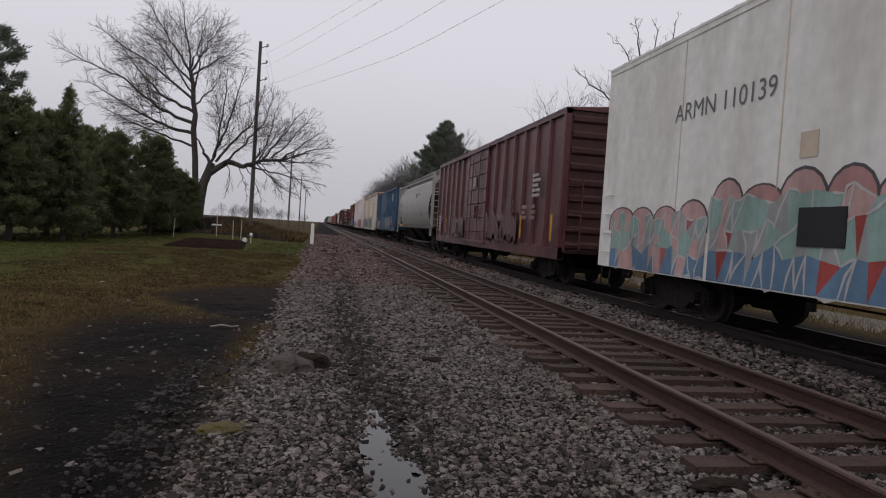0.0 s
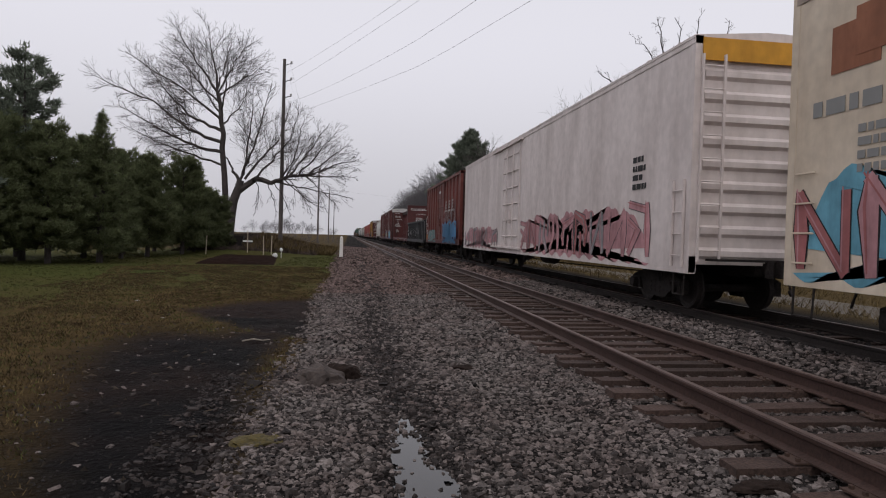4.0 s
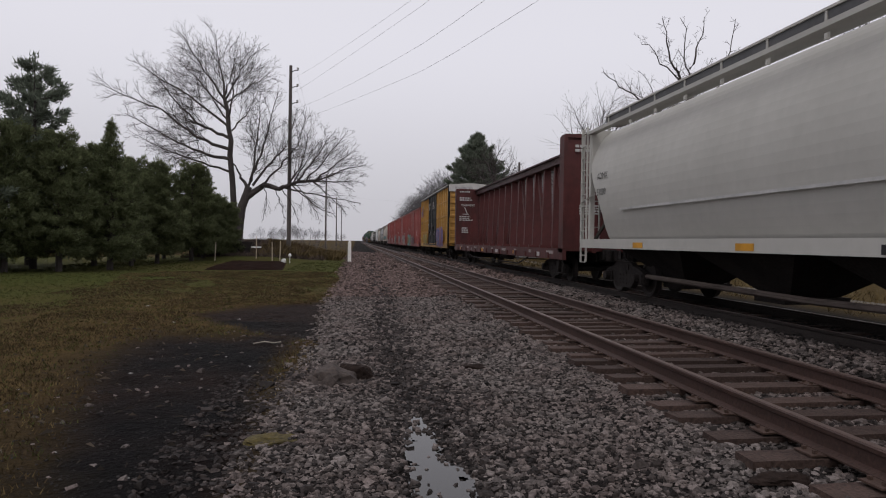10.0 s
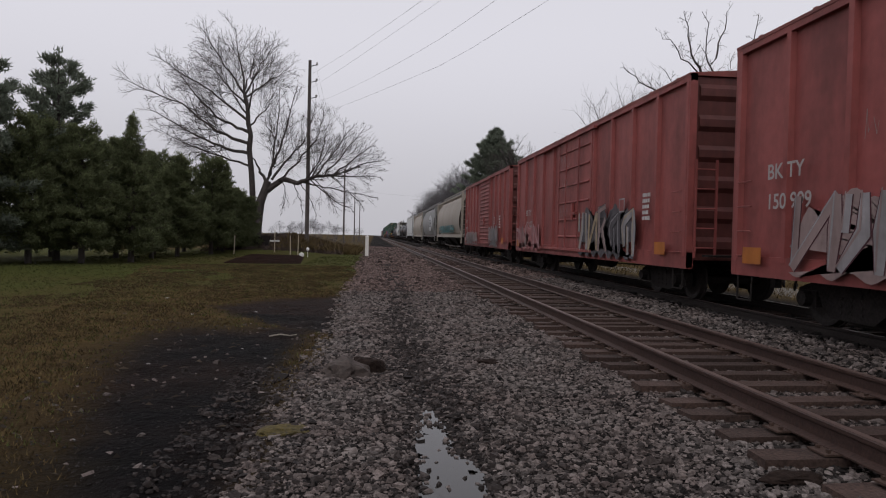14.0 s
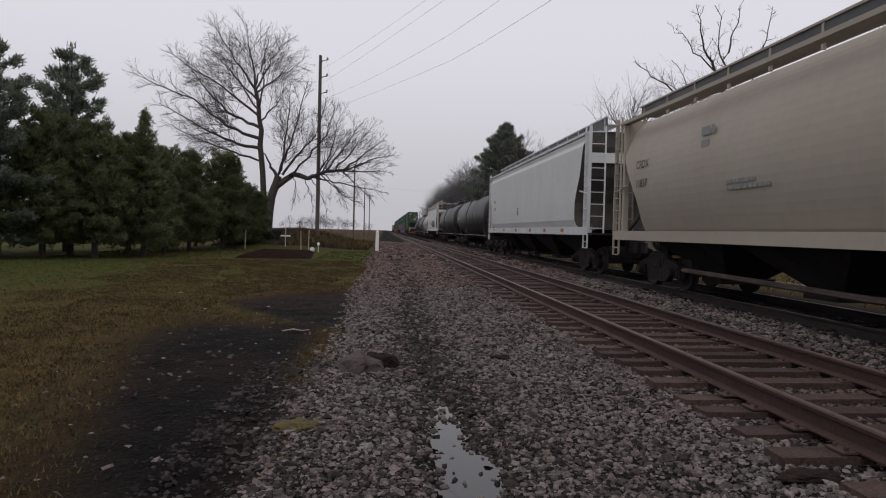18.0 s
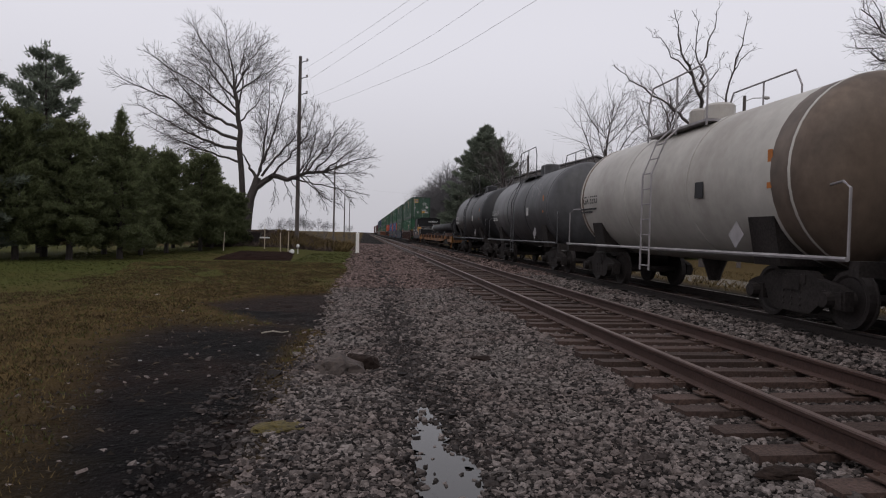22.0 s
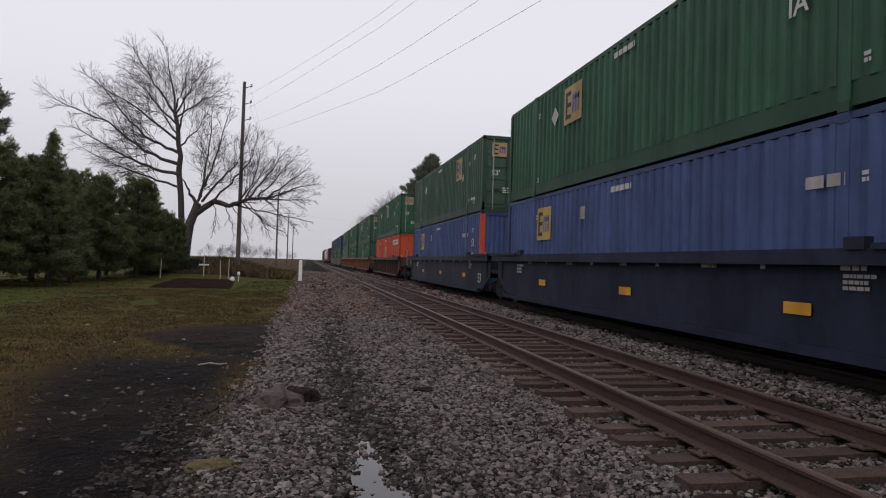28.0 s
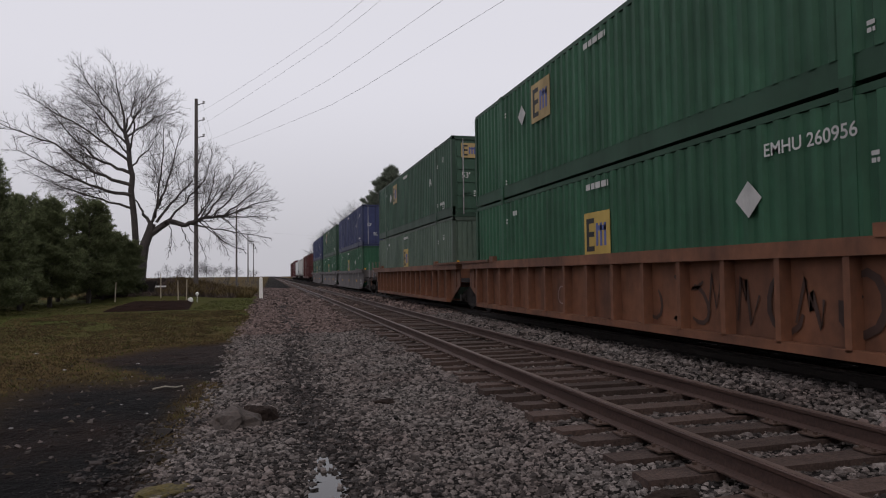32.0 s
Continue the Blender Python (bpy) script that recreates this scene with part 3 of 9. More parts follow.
def twigs(g, rng, p, d, length, r, depth, gap, spread, lift):
    """A nearly straight branch with alternating side branches, down to single twigs."""
    n = 4 if depth > 1 else 3 if depth else 2
    q, dd, pts = p.copy(), d.normalized(), [p.copy()]
    for _ in range(n):
        dd = (dd + Vector((rng.gauss(0, .09), rng.gauss(0, .09), rng.gauss(0, .09) + lift))).normalized()
        q = q + dd * (length / n)
        pts.append(q.copy())
    g.tube(pts, r, 4 if depth > 1 else 3, max(.004, r * .35))
    if depth == 0:
        return
    count = max(2, int(length / gap))
    turn = rng.uniform(0, 6.28)
    side = dd.orthogonal().normalized()
    other = dd.cross(side)
    for k in range(count):
        f = .14 + .84 * (k + rng.uniform(.1, .9)) / count
        i = min(n - 1, int(f * n))
        base = pts[i].lerp(pts[i + 1], f * n - i)
        turn += 2.4 + rng.uniform(-.5, .5)
        a = spread * rng.uniform(.6, 1.25)
        nd = dd * math.cos(a) + (side * math.cos(turn) + other * math.sin(turn)) * math.sin(a)
        twigs(g, rng, base, nd, length * rng.uniform(.5, .85) * (1.1 - .65 * f), max(.0076, r * .48), depth - 1, gap * .72, spread, lift)


def long_limb(tree, rng, bark, points, r, reach, gap=.31, depth=2, spread=.64, lift=.03, start=.22, wander=.10):
    """A limb drawn smoothly through points, tapering, and set with side branches that grow shorter towards its tip."""
    g, pts = Geo(), []
    pp = [Vector(p) for p in points]
    pp = [pp[0] * 2 - pp[1]] + pp + [pp[-1] * 2 - pp[-2]]
    for k in range(1, len(pp) - 2):
        a, b, c, e = pp[k - 1:k + 3]
        for i in range(4):
            t = i / 4
            pts.append(.5 * (2 * b + (c - a) * t + (2 * a - 5 * b + 4 * c - e) * t * t + (3 * b - a - 3 * c + e) * t ** 3))
    pts.append(pp[-2])
    pts = [p + Vector((rng.gauss(0, wander * .5), rng.gauss(0, wander), rng.gauss(0, wander * .5))) * (0 < i < len(pts) - 1) for i, p in enumerate(pts)]
    g.tube(pts, r, 7, max(.012, r * .14))
    n = len(pts) - 1
    length = sum((pts[i + 1] - pts[i]).length for i in range(n))
    count = max(3, int(length / gap)) if reach else 0
    turn = rng.uniform(0, 6.28)
    for k in range(count):
        f = start + (1 - start) * (k + rng.uniform(.1, .9)) / count
        i = min(n - 1, int(f * n))
        base = pts[i].lerp(pts[i + 1], f * n - i)
        d = (pts[i + 1] - pts[i]).normalized()
        u = d.orthogonal().normalized()
        turn += 2.4 + rng.uniform(-.6, .6)
        a = spread * rng.uniform(.75, 1.35)
        nd = d * math.cos(a) + (u * math.cos(turn) + d.cross(u) * math.sin(turn)) * math.sin(a) + Vector((0, 0, lift))
        twigs(g, rng, base, nd, reach * rng.uniform(.6, 1.3) * (1.15 - .7 * f), max(.0125, r * (.27 - .13 * f)), depth, .26, spread, lift * .6)
    part("limb", mesh_from("limb", g.v, g.f), bark, tree)


def old_maple():
    # two stems on the bank and one heavy limb arching out past the pole
    rng = random.Random(3)
    tree = thing("bare_tree", (-8.0, 48, 1.2), "large leafless maple with two stems and an arching limb", "tree", "bare trees")
    part("trunk", Geo().tube([(-.45, 0, -.9), (-.3, 0, .4), (-.2, 0, 1.5), (-.05, 0, 2.5), (.3, 0, 3.5), (.42, 0, 4.0)], .40, 12, .25), M_BARK, tree)
    part("trunk", Geo().tube([(-.62, .3, -.7), (-.6, .3, 2.2), (-.72, .2, 4.4), (-.9, .1, 6.2), (-.8, 0, 7.2), (-.98, 0, 8.0), (-1.05, 0, 9.2), (-1.3, 0, 10.2)], .23, 10, .13), M_BARK, tree, "slender second stem")
    # the top fan and the long limbs reaching away from the track
    for points, r, reach in (
            (((-1.3, 0, 10.2), (-1.6, .2, 12.2), (-2.0, .3, 14.7)), .09, 2.3), (((-1.3, 0, 10.1), (-2.6, -.4, 12.0), (-3.9, -.8, 14.1)), .09, 2.3), (((-1.3, 0, 10.2), (-1.0, .6, 12.0), (-.6, 1.0, 14.2)), .08, 2.2),
            (((-1.25, 0, 10.0), (-.3, -.4, 11.6), (.7, -.8, 13.3)), .08, 2.2), (((-1.2, 0, 9.8), (.2, .5, 11.0), (1.7, .9, 12.3)), .07, 2.0),
            (((-1.1, 0, 9.3), (-3.0, 1.2, 11.2), (-5.0, 2.0, 13.4)), .08, 2.2), (((-1.0, 0, 8.2), (-3.4, -.8, 9.9), (-6.9, -1.6, 12.1)), .10, 2.3), (((-.95, 0, 7.4), (-2.8, .6, 8.2), (-4.8, 1.0, 10.0), (-6.6, 1.4, 12.3)), .12, 2.3),
            (((-.9, 0, 6.6), (-3.0, -.5, 7.3), (-5.2, -1.0, 8.9), (-8.6, -1.5, 10.3)), .13, 2.3), (((-.85, 0, 5.9), (-3.0, .4, 6.4), (-5.1, .7, 7.4), (-8.2, 1.0, 9.0)), .13, 2.1), (((-.8, .1, 5.0), (-2.8, .9, 5.7), (-5.6, 1.5, 6.6), (-8.0, 2, 7.8)), .09, 1.7),
            (((-1.0, 0, 8.6), (-2.4, 1.6, 10.3), (-3.4, 2.6, 12.4)), .07, 2.0), (((-1.0, 0, 8.8), (-.4, -1.5, 10.4), (-.2, -2.6, 12.0)), .07, 2.0), (((-.95, 0, 7.8), (.1, .7, 9.2), (.8, 1.2, 11.2)), .07, 2.0)):
        long_limb(tree, rng, M_BARK, points, r, reach)
    # between the stems
    for points, r, reach in (
            (((.4, 0, 3.9), (-.2, 0, 4.8), (-.75, .1, 6.0)), .14, 0), (((.4, 0, 3.9), (.7, .2, 5.3), (1.5, .5, 7.6), (2.3, .8, 10.9)), .12, 2.1), (((.5, 0, 4.2), (.9, -.4, 6.0), (1.2, -.9, 8.4), (1.3, -1.2, 10.3)), .09, 1.9),
            (((.7, 0, 4.1), (1.9, .4, 5.8), (3.0, .7, 7.4), (3.6, .9, 9.6)), .10, 2.0), (((1.2, 0, 4.1), (2.6, -.5, 5.4), (3.8, -.9, 7.0), (4.4, -1.1, 8.8)), .09, 1.9)):
        long_limb(tree, rng, M_BARK, points, r, reach)
    # the arching limb and its fan of branches
    long_limb(tree, rng, M_BARK, ((.2, 0, 3.2), (1.5, .1, 4.15), (2.6, .1, 3.95), (3.7, .2, 4.4), (5.1, .3, 4.65), (6.6, .4, 5.2)), .24, 1.4, start=.5)
    for points, r, reach in (
            (((3.0, .1, 4.1), (4.0, 0, 5.6), (4.8, -.2, 8.5)), .08, 1.8), (((3.7, .1, 4.4), (5.0, .5, 6.2), (6.1, .8, 8.0)), .08, 1.8), (((4.4, .1, 4.5), (5.8, -.4, 6.1), (7.0, -.7, 7.6)), .07, 1.7),
            (((5.1, .2, 4.6), (6.6, .4, 5.9), (7.8, .6, 6.9)), .07, 1.6), (((5.8, .2, 4.8), (7.2, -.3, 5.4), (8.4, -.5, 5.7)), .06, 1.5), (((4.6, .2, 4.5), (6.4, .6, 4.6), (8.3, .9, 4.6)), .06, 1.5), (((3.4, .1, 4.2), (4.2, 1.0, 5.8), (5.2, 1.6, 7.6)), .06, 1.6)):
        long_limb(tree, rng, M_BARK, points, r, reach, .26, 2, .55, .02)
    # hanging branches under the arch
    for points, r, reach in (
            (((2.8, .1, 4.0), (4.4, .3, 3.7), (6.2, .5, 3.4), (8.1, .7, 3.1)), .07, 1.4), (((3.4, .1, 4.2), (4.8, -.3, 3.0), (6.4, -.5, 2.2)), .05, 1.2), (((1.5, 0, 4.1), (1.7, -.2, 3.1), (1.5, -.3, 1.7)), .035, .9), (((2.1, 0, 4.0), (2.6, .2, 3.0), (2.9, .2, 1.5)), .035, .9),
            (((2.7, 0, 3.95), (3.5, -.2, 2.8), (3.9, -.2, 1.6)), .035, .9), (((3.6, .1, 4.3), (4.6, .3, 3.2), (5.3, .3, 1.9)), .035, 1.0), (((4.8, .1, 4.5), (6.0, .4, 3.6), (7.2, .5, 2.3)), .035, 1.0)):
        long_limb(tree, rng, M_BARK, points, r, reach, .36, 2, .5, -.05)


def forked_tree():
    """The tall open tree beyond the tracks: one bole that parts into four crooked leaders."""
    rng = random.Random(21)
    tree = thing("bare_tree", (24.2, 45, -.3), "tall leafless tree with a forked trunk and open crown", "tree", "bare trees")
    part("trunk", Geo().tube([(.1, 0, -.5), (.0, 0, 4), (.05, 0, 6.7), (-.1, 0, 9.0), (-.16, 0, 9.9), (-.5, 0, 11.3)], .34, 10, .20), M_BARK2, tree)
    for points, r, reach in (
            (((-.16, 0, 9.7), (-1.4, .2, 10.3), (-2.8, .3, 11.5), (-5.2, .5, 12.9), (-6.8, .6, 14.1)), .13, 1.3), (((-.5, 0, 11.2), (-1.4, -.3, 13.5), (-2.6, -.5, 15.5), (-3.05, -.6, 17.9)), .13, 1.3), (((-.5, 0, 11.3), (-.35, .3, 13.0), (-.5, .4, 14.8), (-1.1, .6, 18.4)), .13, 1.3),
            (((-.45, .3, 14.6), (.2, .2, 16.6), (1.0, .2, 19.0)), .08, 1.2), (((.05, 0, 8.3), (.7, -.2, 9.7), (1.2, -.4, 11.6), (1.8, -.5, 14.9), (2.5, -.6, 18.1)), .13, 1.3), (((-1.4, -.3, 13.5), (-3.2, -.2, 15.2), (-4.4, 0, 16.6)), .06, 1.1),
            (((-2.6, .3, 11.4), (-3.0, .6, 12.8), (-4.0, .9, 14.4)), .05, 1.0), (((1.5, -.4, 13.5), (2.4, -.2, 15.0), (3.6, 0, 15.9)), .05, 1.0), (((-.9, -.1, 12.2), (.2, -.6, 13.6), (.6, -.9, 15.2)), .05, 1.0), (((0, 0, 7.6), (-1.8, .4, 8.8), (-3.6, .6, 9.6)), .06, 1.1)):
        long_limb(tree, rng, M_BARK2, points, r, reach, .62, 2, .72, .03, .3, .14)


def spreading_tree():
    """The big tree at the yard's edge, its boughs reaching out over the ground."""
    rng = random.Random(41)
    tree = thing("bare_tree", (35.5, 35, -.3), "big spreading leafless tree behind the tracks", "tree", "bare trees")
    part("trunk", Geo().tube([(.3, 0, -.5), (.1, 0, 3), (-.1, 0, 6), (.1, 0, 9), (.4, 0, 13)], .42, 10, .22), M_BARK2, tree)
    for points, r, reach in (
            (((-.1, 0, 7.6), (-1.3, .2, 9.3), (-2.9, .4, 11.2), (-4.5, .6, 13.4), (-7.0, .8, 15.6)), .20, 2.6), (((-.1, 0, 6.2), (-.9, -.2, 6.8), (-4.0, -.6, 7.2), (-6.8, -.9, 7.4), (-8.2, -1, 7.0)), .14, 2.1), (((-1.9, .2, 10.0), (-4.6, -.6, 11.2), (-7.2, -1.2, 12.2), (-9.2, -1.6, 12.7)), .11, 2.2),
            (((.0, 0, 8.6), (-1.5, -1.2, 11.8), (-2.6, -2.0, 15.0), (-3.6, -2.4, 18.6)), .16, 2.6), (((.2, 0, 10.5), (-.5, .8, 14.0), (-1.0, 1.2, 19.5)), .15, 2.5), (((-.6, 0, 8.4), (-3.4, 1.2, 9.2), (-6.4, 2.0, 9.8), (-8.6, 2.6, 9.6)), .10, 2.0),
            (((-3.6, .5, 12.2), (-4.6, 1.4, 14.6), (-5.6, 2.0, 17.0)), .08, 2.1), (((.1, 0, 6.0), (-2.4, 1.6, 6.2), (-5.0, 2.6, 5.6)), .09, 1.8), (((.3, 0, 11), (2.0, .6, 13.5), (4.5, 1.0, 16.0)), .16, 2.4), (((.2, 0, 8), (3.0, -.6, 10), (6.0, -1.2, 11.5)), .15, 2.3), (((.4, 0, 13), (1.0, -.8, 16), (1.4, -1.2, 20)), .12, 2.4)):
        long_limb(tree, rng, M_BARK2, points, r, reach, .55, 2, .72, .01, .2, .12)


def trees_bare():
    old_maple()
    # beyond the tracks
    forked_tree()
    spreading_tree()
    for x, y, h, sd in ((22.3, 60, 14.5, 31), (26.2, 55, 15.5, 32), (31, 66, 13, 33), (15.5, 74, 12, 34)):
        rr = random.Random(sd)
        bare_tree((x, y, -.3), simple_limbs(rr, h, 11, .9, .17), ([(0, 0, -.4), (.1, 0, h * .35), (0, 0, h * .7)], .24), "leafless tree with a fine grey crown behind the tracks", sd, M_BARK2, 0, .72, 3)
    for x, y, h, sd in ((46, 42, 18, 42),):
        rr = random.Random(sd)
        bare_tree((x, y, -.3), simple_limbs(rr, h, 14, 1.0, .26), ([(0, 0, -.4), (-.2, 0, h * .35), (.1, 0, h * .75)], .36), "big spreading leafless tree behind the tracks", sd, M_BARK2, .01, .8, 4)
    far_woods()


def far_woods():
    """The hazy wood down the line: many small trees in one mesh."""
    shapes = []
    for k in range(6):
        rr = random.Random(70 + k)
        g = Geo().tube([(0, 0, -.4), (.1, 0, 5), (0, 0, 9.5)], .2, 5, .08)
        for q, d, length, rad in simple_limbs(rr, 13 + k % 3, 13 if k < 3 else 7, .85, .26):
            twigs(g, rr, Vector(q), Vector(d), length * 1.1, rad * .6, 2 if k < 3 else 1, .8 if k < 3 else .6, .55, .04)
        shapes.append((np.array(g.v), g.f))
    rr = random.Random(9)
    spots = []
    for i in range(165):
        y = rr.uniform(125, 300)
        spots.append((14 + (y - 120) * 0.03 + abs(rr.gauss(0, 12)), y, rr.uniform(.6, 1.1)))
    for i in range(24):
        spots.append((rr.uniform(-60, -6), rr.uniform(230, 420), rr.uniform(.3, .5)))
    # low brush along the skyline behind the bank
    for i in range(150):
        spots.append((rr.uniform(-26, -1.2), rr.uniform(54, 120), rr.uniform(.07, .14)))
    vs, fs, n = [], [], 0
    for i, (x, y, sc) in enumerate(spots):
        v, f = shapes[i % 3 + (0 if sc > .3 else 3)]
        a = rr.uniform(0, 6.28)
        c, s_ = math.cos(a) * sc, math.sin(a) * sc
        vs.append(np.stack([v[:, 0] * c - v[:, 1] * s_ + x, v[:, 0] * s_ + v[:, 1] * c + y, v[:, 2] * sc - .2], 1))
        fs += [tuple(k + n for k in t) for t in f]
        n += len(v)
    tagged(part("far_woods", mesh_from("far_woods", np.concatenate(vs).tolist(), fs), BARK_HAZE), "hazy leafless woods down the line", "woods", kind="stuff")


def spray(tree, needle, centres, axes, count, length, width, rng):
    """Needles as thin single blades standing round many small tufts, in one mesh."""
    k = len(centres) * count
    c = np.repeat(centres, count, 0)
    d = np.repeat(axes, count, 0) * .9 + rng.normal(0, .62, (k, 3))
    d /= np.linalg.norm(d, axis=1)[:, None]
    w = np.cross(d, rng.normal(0, 1, (k, 3)))
    w /= np.linalg.norm(w, axis=1)[:, None]
    ln = (length * rng.uniform(.6, 1.25, k))[:, None]
    c = c + rng.normal(0, length * .28, (k, 3))
    tri = np.stack([c - w * width, c + w * width, c + d * ln], 1).reshape(-1, 3)
    me = bpy.data.meshes.new("foliage")
    me.vertices.add(k * 3)
    me.vertices.foreach_set("co", tri.reshape(-1))
    me.loops.add(k * 3)
    me.loops.foreach_set("vertex_index", np.arange(k * 3, dtype=np.int32))
    me.polygons.add(k)
    me.polygons.foreach_set("loop_start", np.arange(0, k * 3, 3, dtype=np.int32))
    me.update(calc_edges=True)
    part("foliage", me, needle, tree)["kind"] = "stuff"


def conifer(name, at, height, width, label, seed, needle, clear=0.9, top=.62, tufts=1.0, size=.2, uneven=.2, whorl=.021, bare=.22):
    """Trunk, boughs in whorls, and tufts of fine needles along them; top < 1 gives a full crown, 1 and over a spire."""
    rng = np.random.default_rng(seed)
    tree = thing(name, at, label, "tree", "conifers")
    part("trunk", Geo().tube([(0, 0, -.3), (.05, 0, height * .5), (0, 0, height * .97)], .11 + height * .006, 8, .015), M_BARK, tree)
    boughs = Geo()
    centres, axes = [], []
    z = clear
    while z < height - .15:
        f = (z - clear) / (height - clear)
        grow = min(1.0, .72 + f * 2.2)
        for j in range(6 if f < .8 else 5):
            a = rng.uniform(0, 6.283)
            reach = max(.12, width * .5 * (1 - f) ** top * grow * (1 - uneven * rng.uniform(0, 2) ** 1.0 * .8))
            rise = -.05 + .75 * f
            out = np.array([math.cos(a), math.sin(a), rise])
            root = np.array([0, 0, z + rng.uniform(-.1, .1)])
            tip = root + out * reach
            mid = root + out * reach * .5 - np.array([0, 0, .07 * reach])
            boughs.tube([tuple(root), tuple(mid), tuple(tip)], .012 + .012 * reach, 3, .006)
            m = max(4, int(reach * 15 * tufts))
            t = rng.uniform(bare, 1.0, m) ** .75
            c = root + (tip - root) * t[:, None]
            c[:, 2] -= .25 * reach * t * (1 - t)
            side = np.array([-out[1], out[0], 0])
            c += side * (rng.normal(0, .30, m) * reach * (1.15 - t))[:, None] + rng.normal(0, .07, (m, 3))
            centres.append(c)
            ax = out + side * rng.normal(0, .5, m)[:, None] + np.array([0, 0, .35 + .4 * f])
            axes.append(ax / np.linalg.norm(ax, axis=1)[:, None])
        z += height * whorl + .05
    # the leader
    c = np.stack([np.zeros(6), np.zeros(6), np.linspace(height - .5, height, 6)], 1)
    centres.append(c)
    axes.append(np.tile([0, 0, 1.0], (6, 1)))
    spray(tree, needle, np.concatenate(centres), np.concatenate(axes), 11, size, size * .13, rng)
    part("branchwork", mesh_from("branchwork", boughs.v, boughs.f), M_BARK, tree)["kind"] = "stuff"
    return tree


def trees_green():
    pine = conifer("pine", (-13.8, 30.5, 0), 9.2, 5.6, "tall dark green pine with open upper whorls", 5, M_NEEDLE2, 1.05, .5, .95, .25, .55, .043, .42)
    full = conifer("pine", (-13.5, 27.5, 0), 5.9, 3.9, "bushy dark green pine with a bare foot", 2, M_NEEDLE, .95, .42, 1.6, .17, .3)
    spire = conifer("cedar", (-10.6, 30.3, 0), 6.5, 3.5, "pointed dark green cedar at the end of the row", 3, M_NEEDLE, .75, .85, 1.3, .16, .3)
    for proto, places in ((pine, ((-14.6, 26.4, .9, 70), (-16.6, 29.5, 1.0, 150), (-15.4, 33.6, 1.0, 250), (-18.6, 26.5, 1.0, 320), (-20.2, 30.5, 1.08, 20), (-17.2, 23.2, .92, 200), (-20.5, 22.5, 1.0, 110))),
                          (full, ((-12.0, 28.7, .97, 100), (-15.2, 25.0, .95, 210), (-10.5, 36.8, .93, 40), (-9.7, 40.8, 1.0, 300), (-12.6, 34.0, 1.0, 160), (-17.6, 21.4, 1.0, 80), (-8.9, 44.0, .72, 20), (-12.4, 39.0, 1.0, 130), (-8.4, 45.2, .66, 250), (-9.4, 42.6, .85, 190))),
                          (spire, ((-12.0, 43.5, .85, 60), (-10.9, 34.0, .8, 200)))):
        for x, y, sc, a in places:
            o = copy_thing(proto, pose(x, y, 0, 0, 0, a))
            o.scale = [sc] * 3
    big = conifer("spruce", (20.2, 110, -.3), 20.0, 22.0, "tall dark pointed spruce beyond the tracks", 6, M_NEEDLE2, 1.0, .82, .8, .5, .25)
    q = conifer("spruce", (39.2, 60, -.3), 11.8, 8.6, "bushy dark spruce behind the tracks", 7, M_NEEDLE, .3, .62, 1.2, .36, .16)
    for x, y, sc, a in ((42.4, 60.5, .97, 100), (41.6, 50, .86, 30), (30.5, 62, .72, 200), (34.0, 74, .9, 250)):
        o = copy_thing(q, pose(x, y, -.3, 0, 0, a))
        o.scale = [sc] * 3


trees_bare()
trees_green()


# ---- poles and wires ----
def utility_pole(x, y, h, arms=True, lamp=False):
    p = thing("utility_pole", (x, y, ground_z(x, y)), "weathered grey wooden utility pole with insulators" if not lamp else "wooden pole with a street lamp arm", "utility pole", "utility poles")
    part("shaft", Geo().tube([(0, 0, -.5), (0, 0, h * .5), (0, 0, h)], .16, 10, .11), M_WOOD, p)
    if arms:
        for k in range(3):
            z = h - .35 - 1.15 * k
            a = part("bracket", Geo().tube([(0, 0, z - .12), (.32, -.1, z), (.5, -.15, z)], .03, 5), M_DARKSTEEL, p)
            part("insulator", Geo().lathe([(z, .05), (z + .05, .09), (z + .1, .05), (z + .15, .09), (z + .2, .04)], "z", (.5, -.15, 0), 10), M_CONCRETE, a)
    if lamp:
        part("lamp_arm", Geo().tube([(0, 0, h - .4), (.6, -.1, h - .15), (1.5, -.2, h - .1)], .035, 6), M_CONCRETE, p)
        part("lamp_head", Geo().lathe([(1.3, .04), (1.5, .14), (1.75, .10), (1.8, .03)], "x", (0, -.2, h - .1), 10), M_CONCRETE, p)
    return p


utility_pole(-4.8, 48.3, 13.1)
for px, py, ph in ((-4.9, 108, 12.0), (-4.9, 165, 12.0), (-5.0, 225, 12.0)):
    utility_pole(px, py, ph)
utility_pole(27.0, 45, 12.4, False, True)
utility_pole(17.4, 70, 10.6, False)
utility_pole(46.0, 62, 11.0, False)


def wire(points, name="overhead_wire", label="thin black overhead wire crossing above the tracks"):
    tagged(part(name, Geo().tube(points, .0048, 5), M_WIRE), label, "wire", "overhead wires")


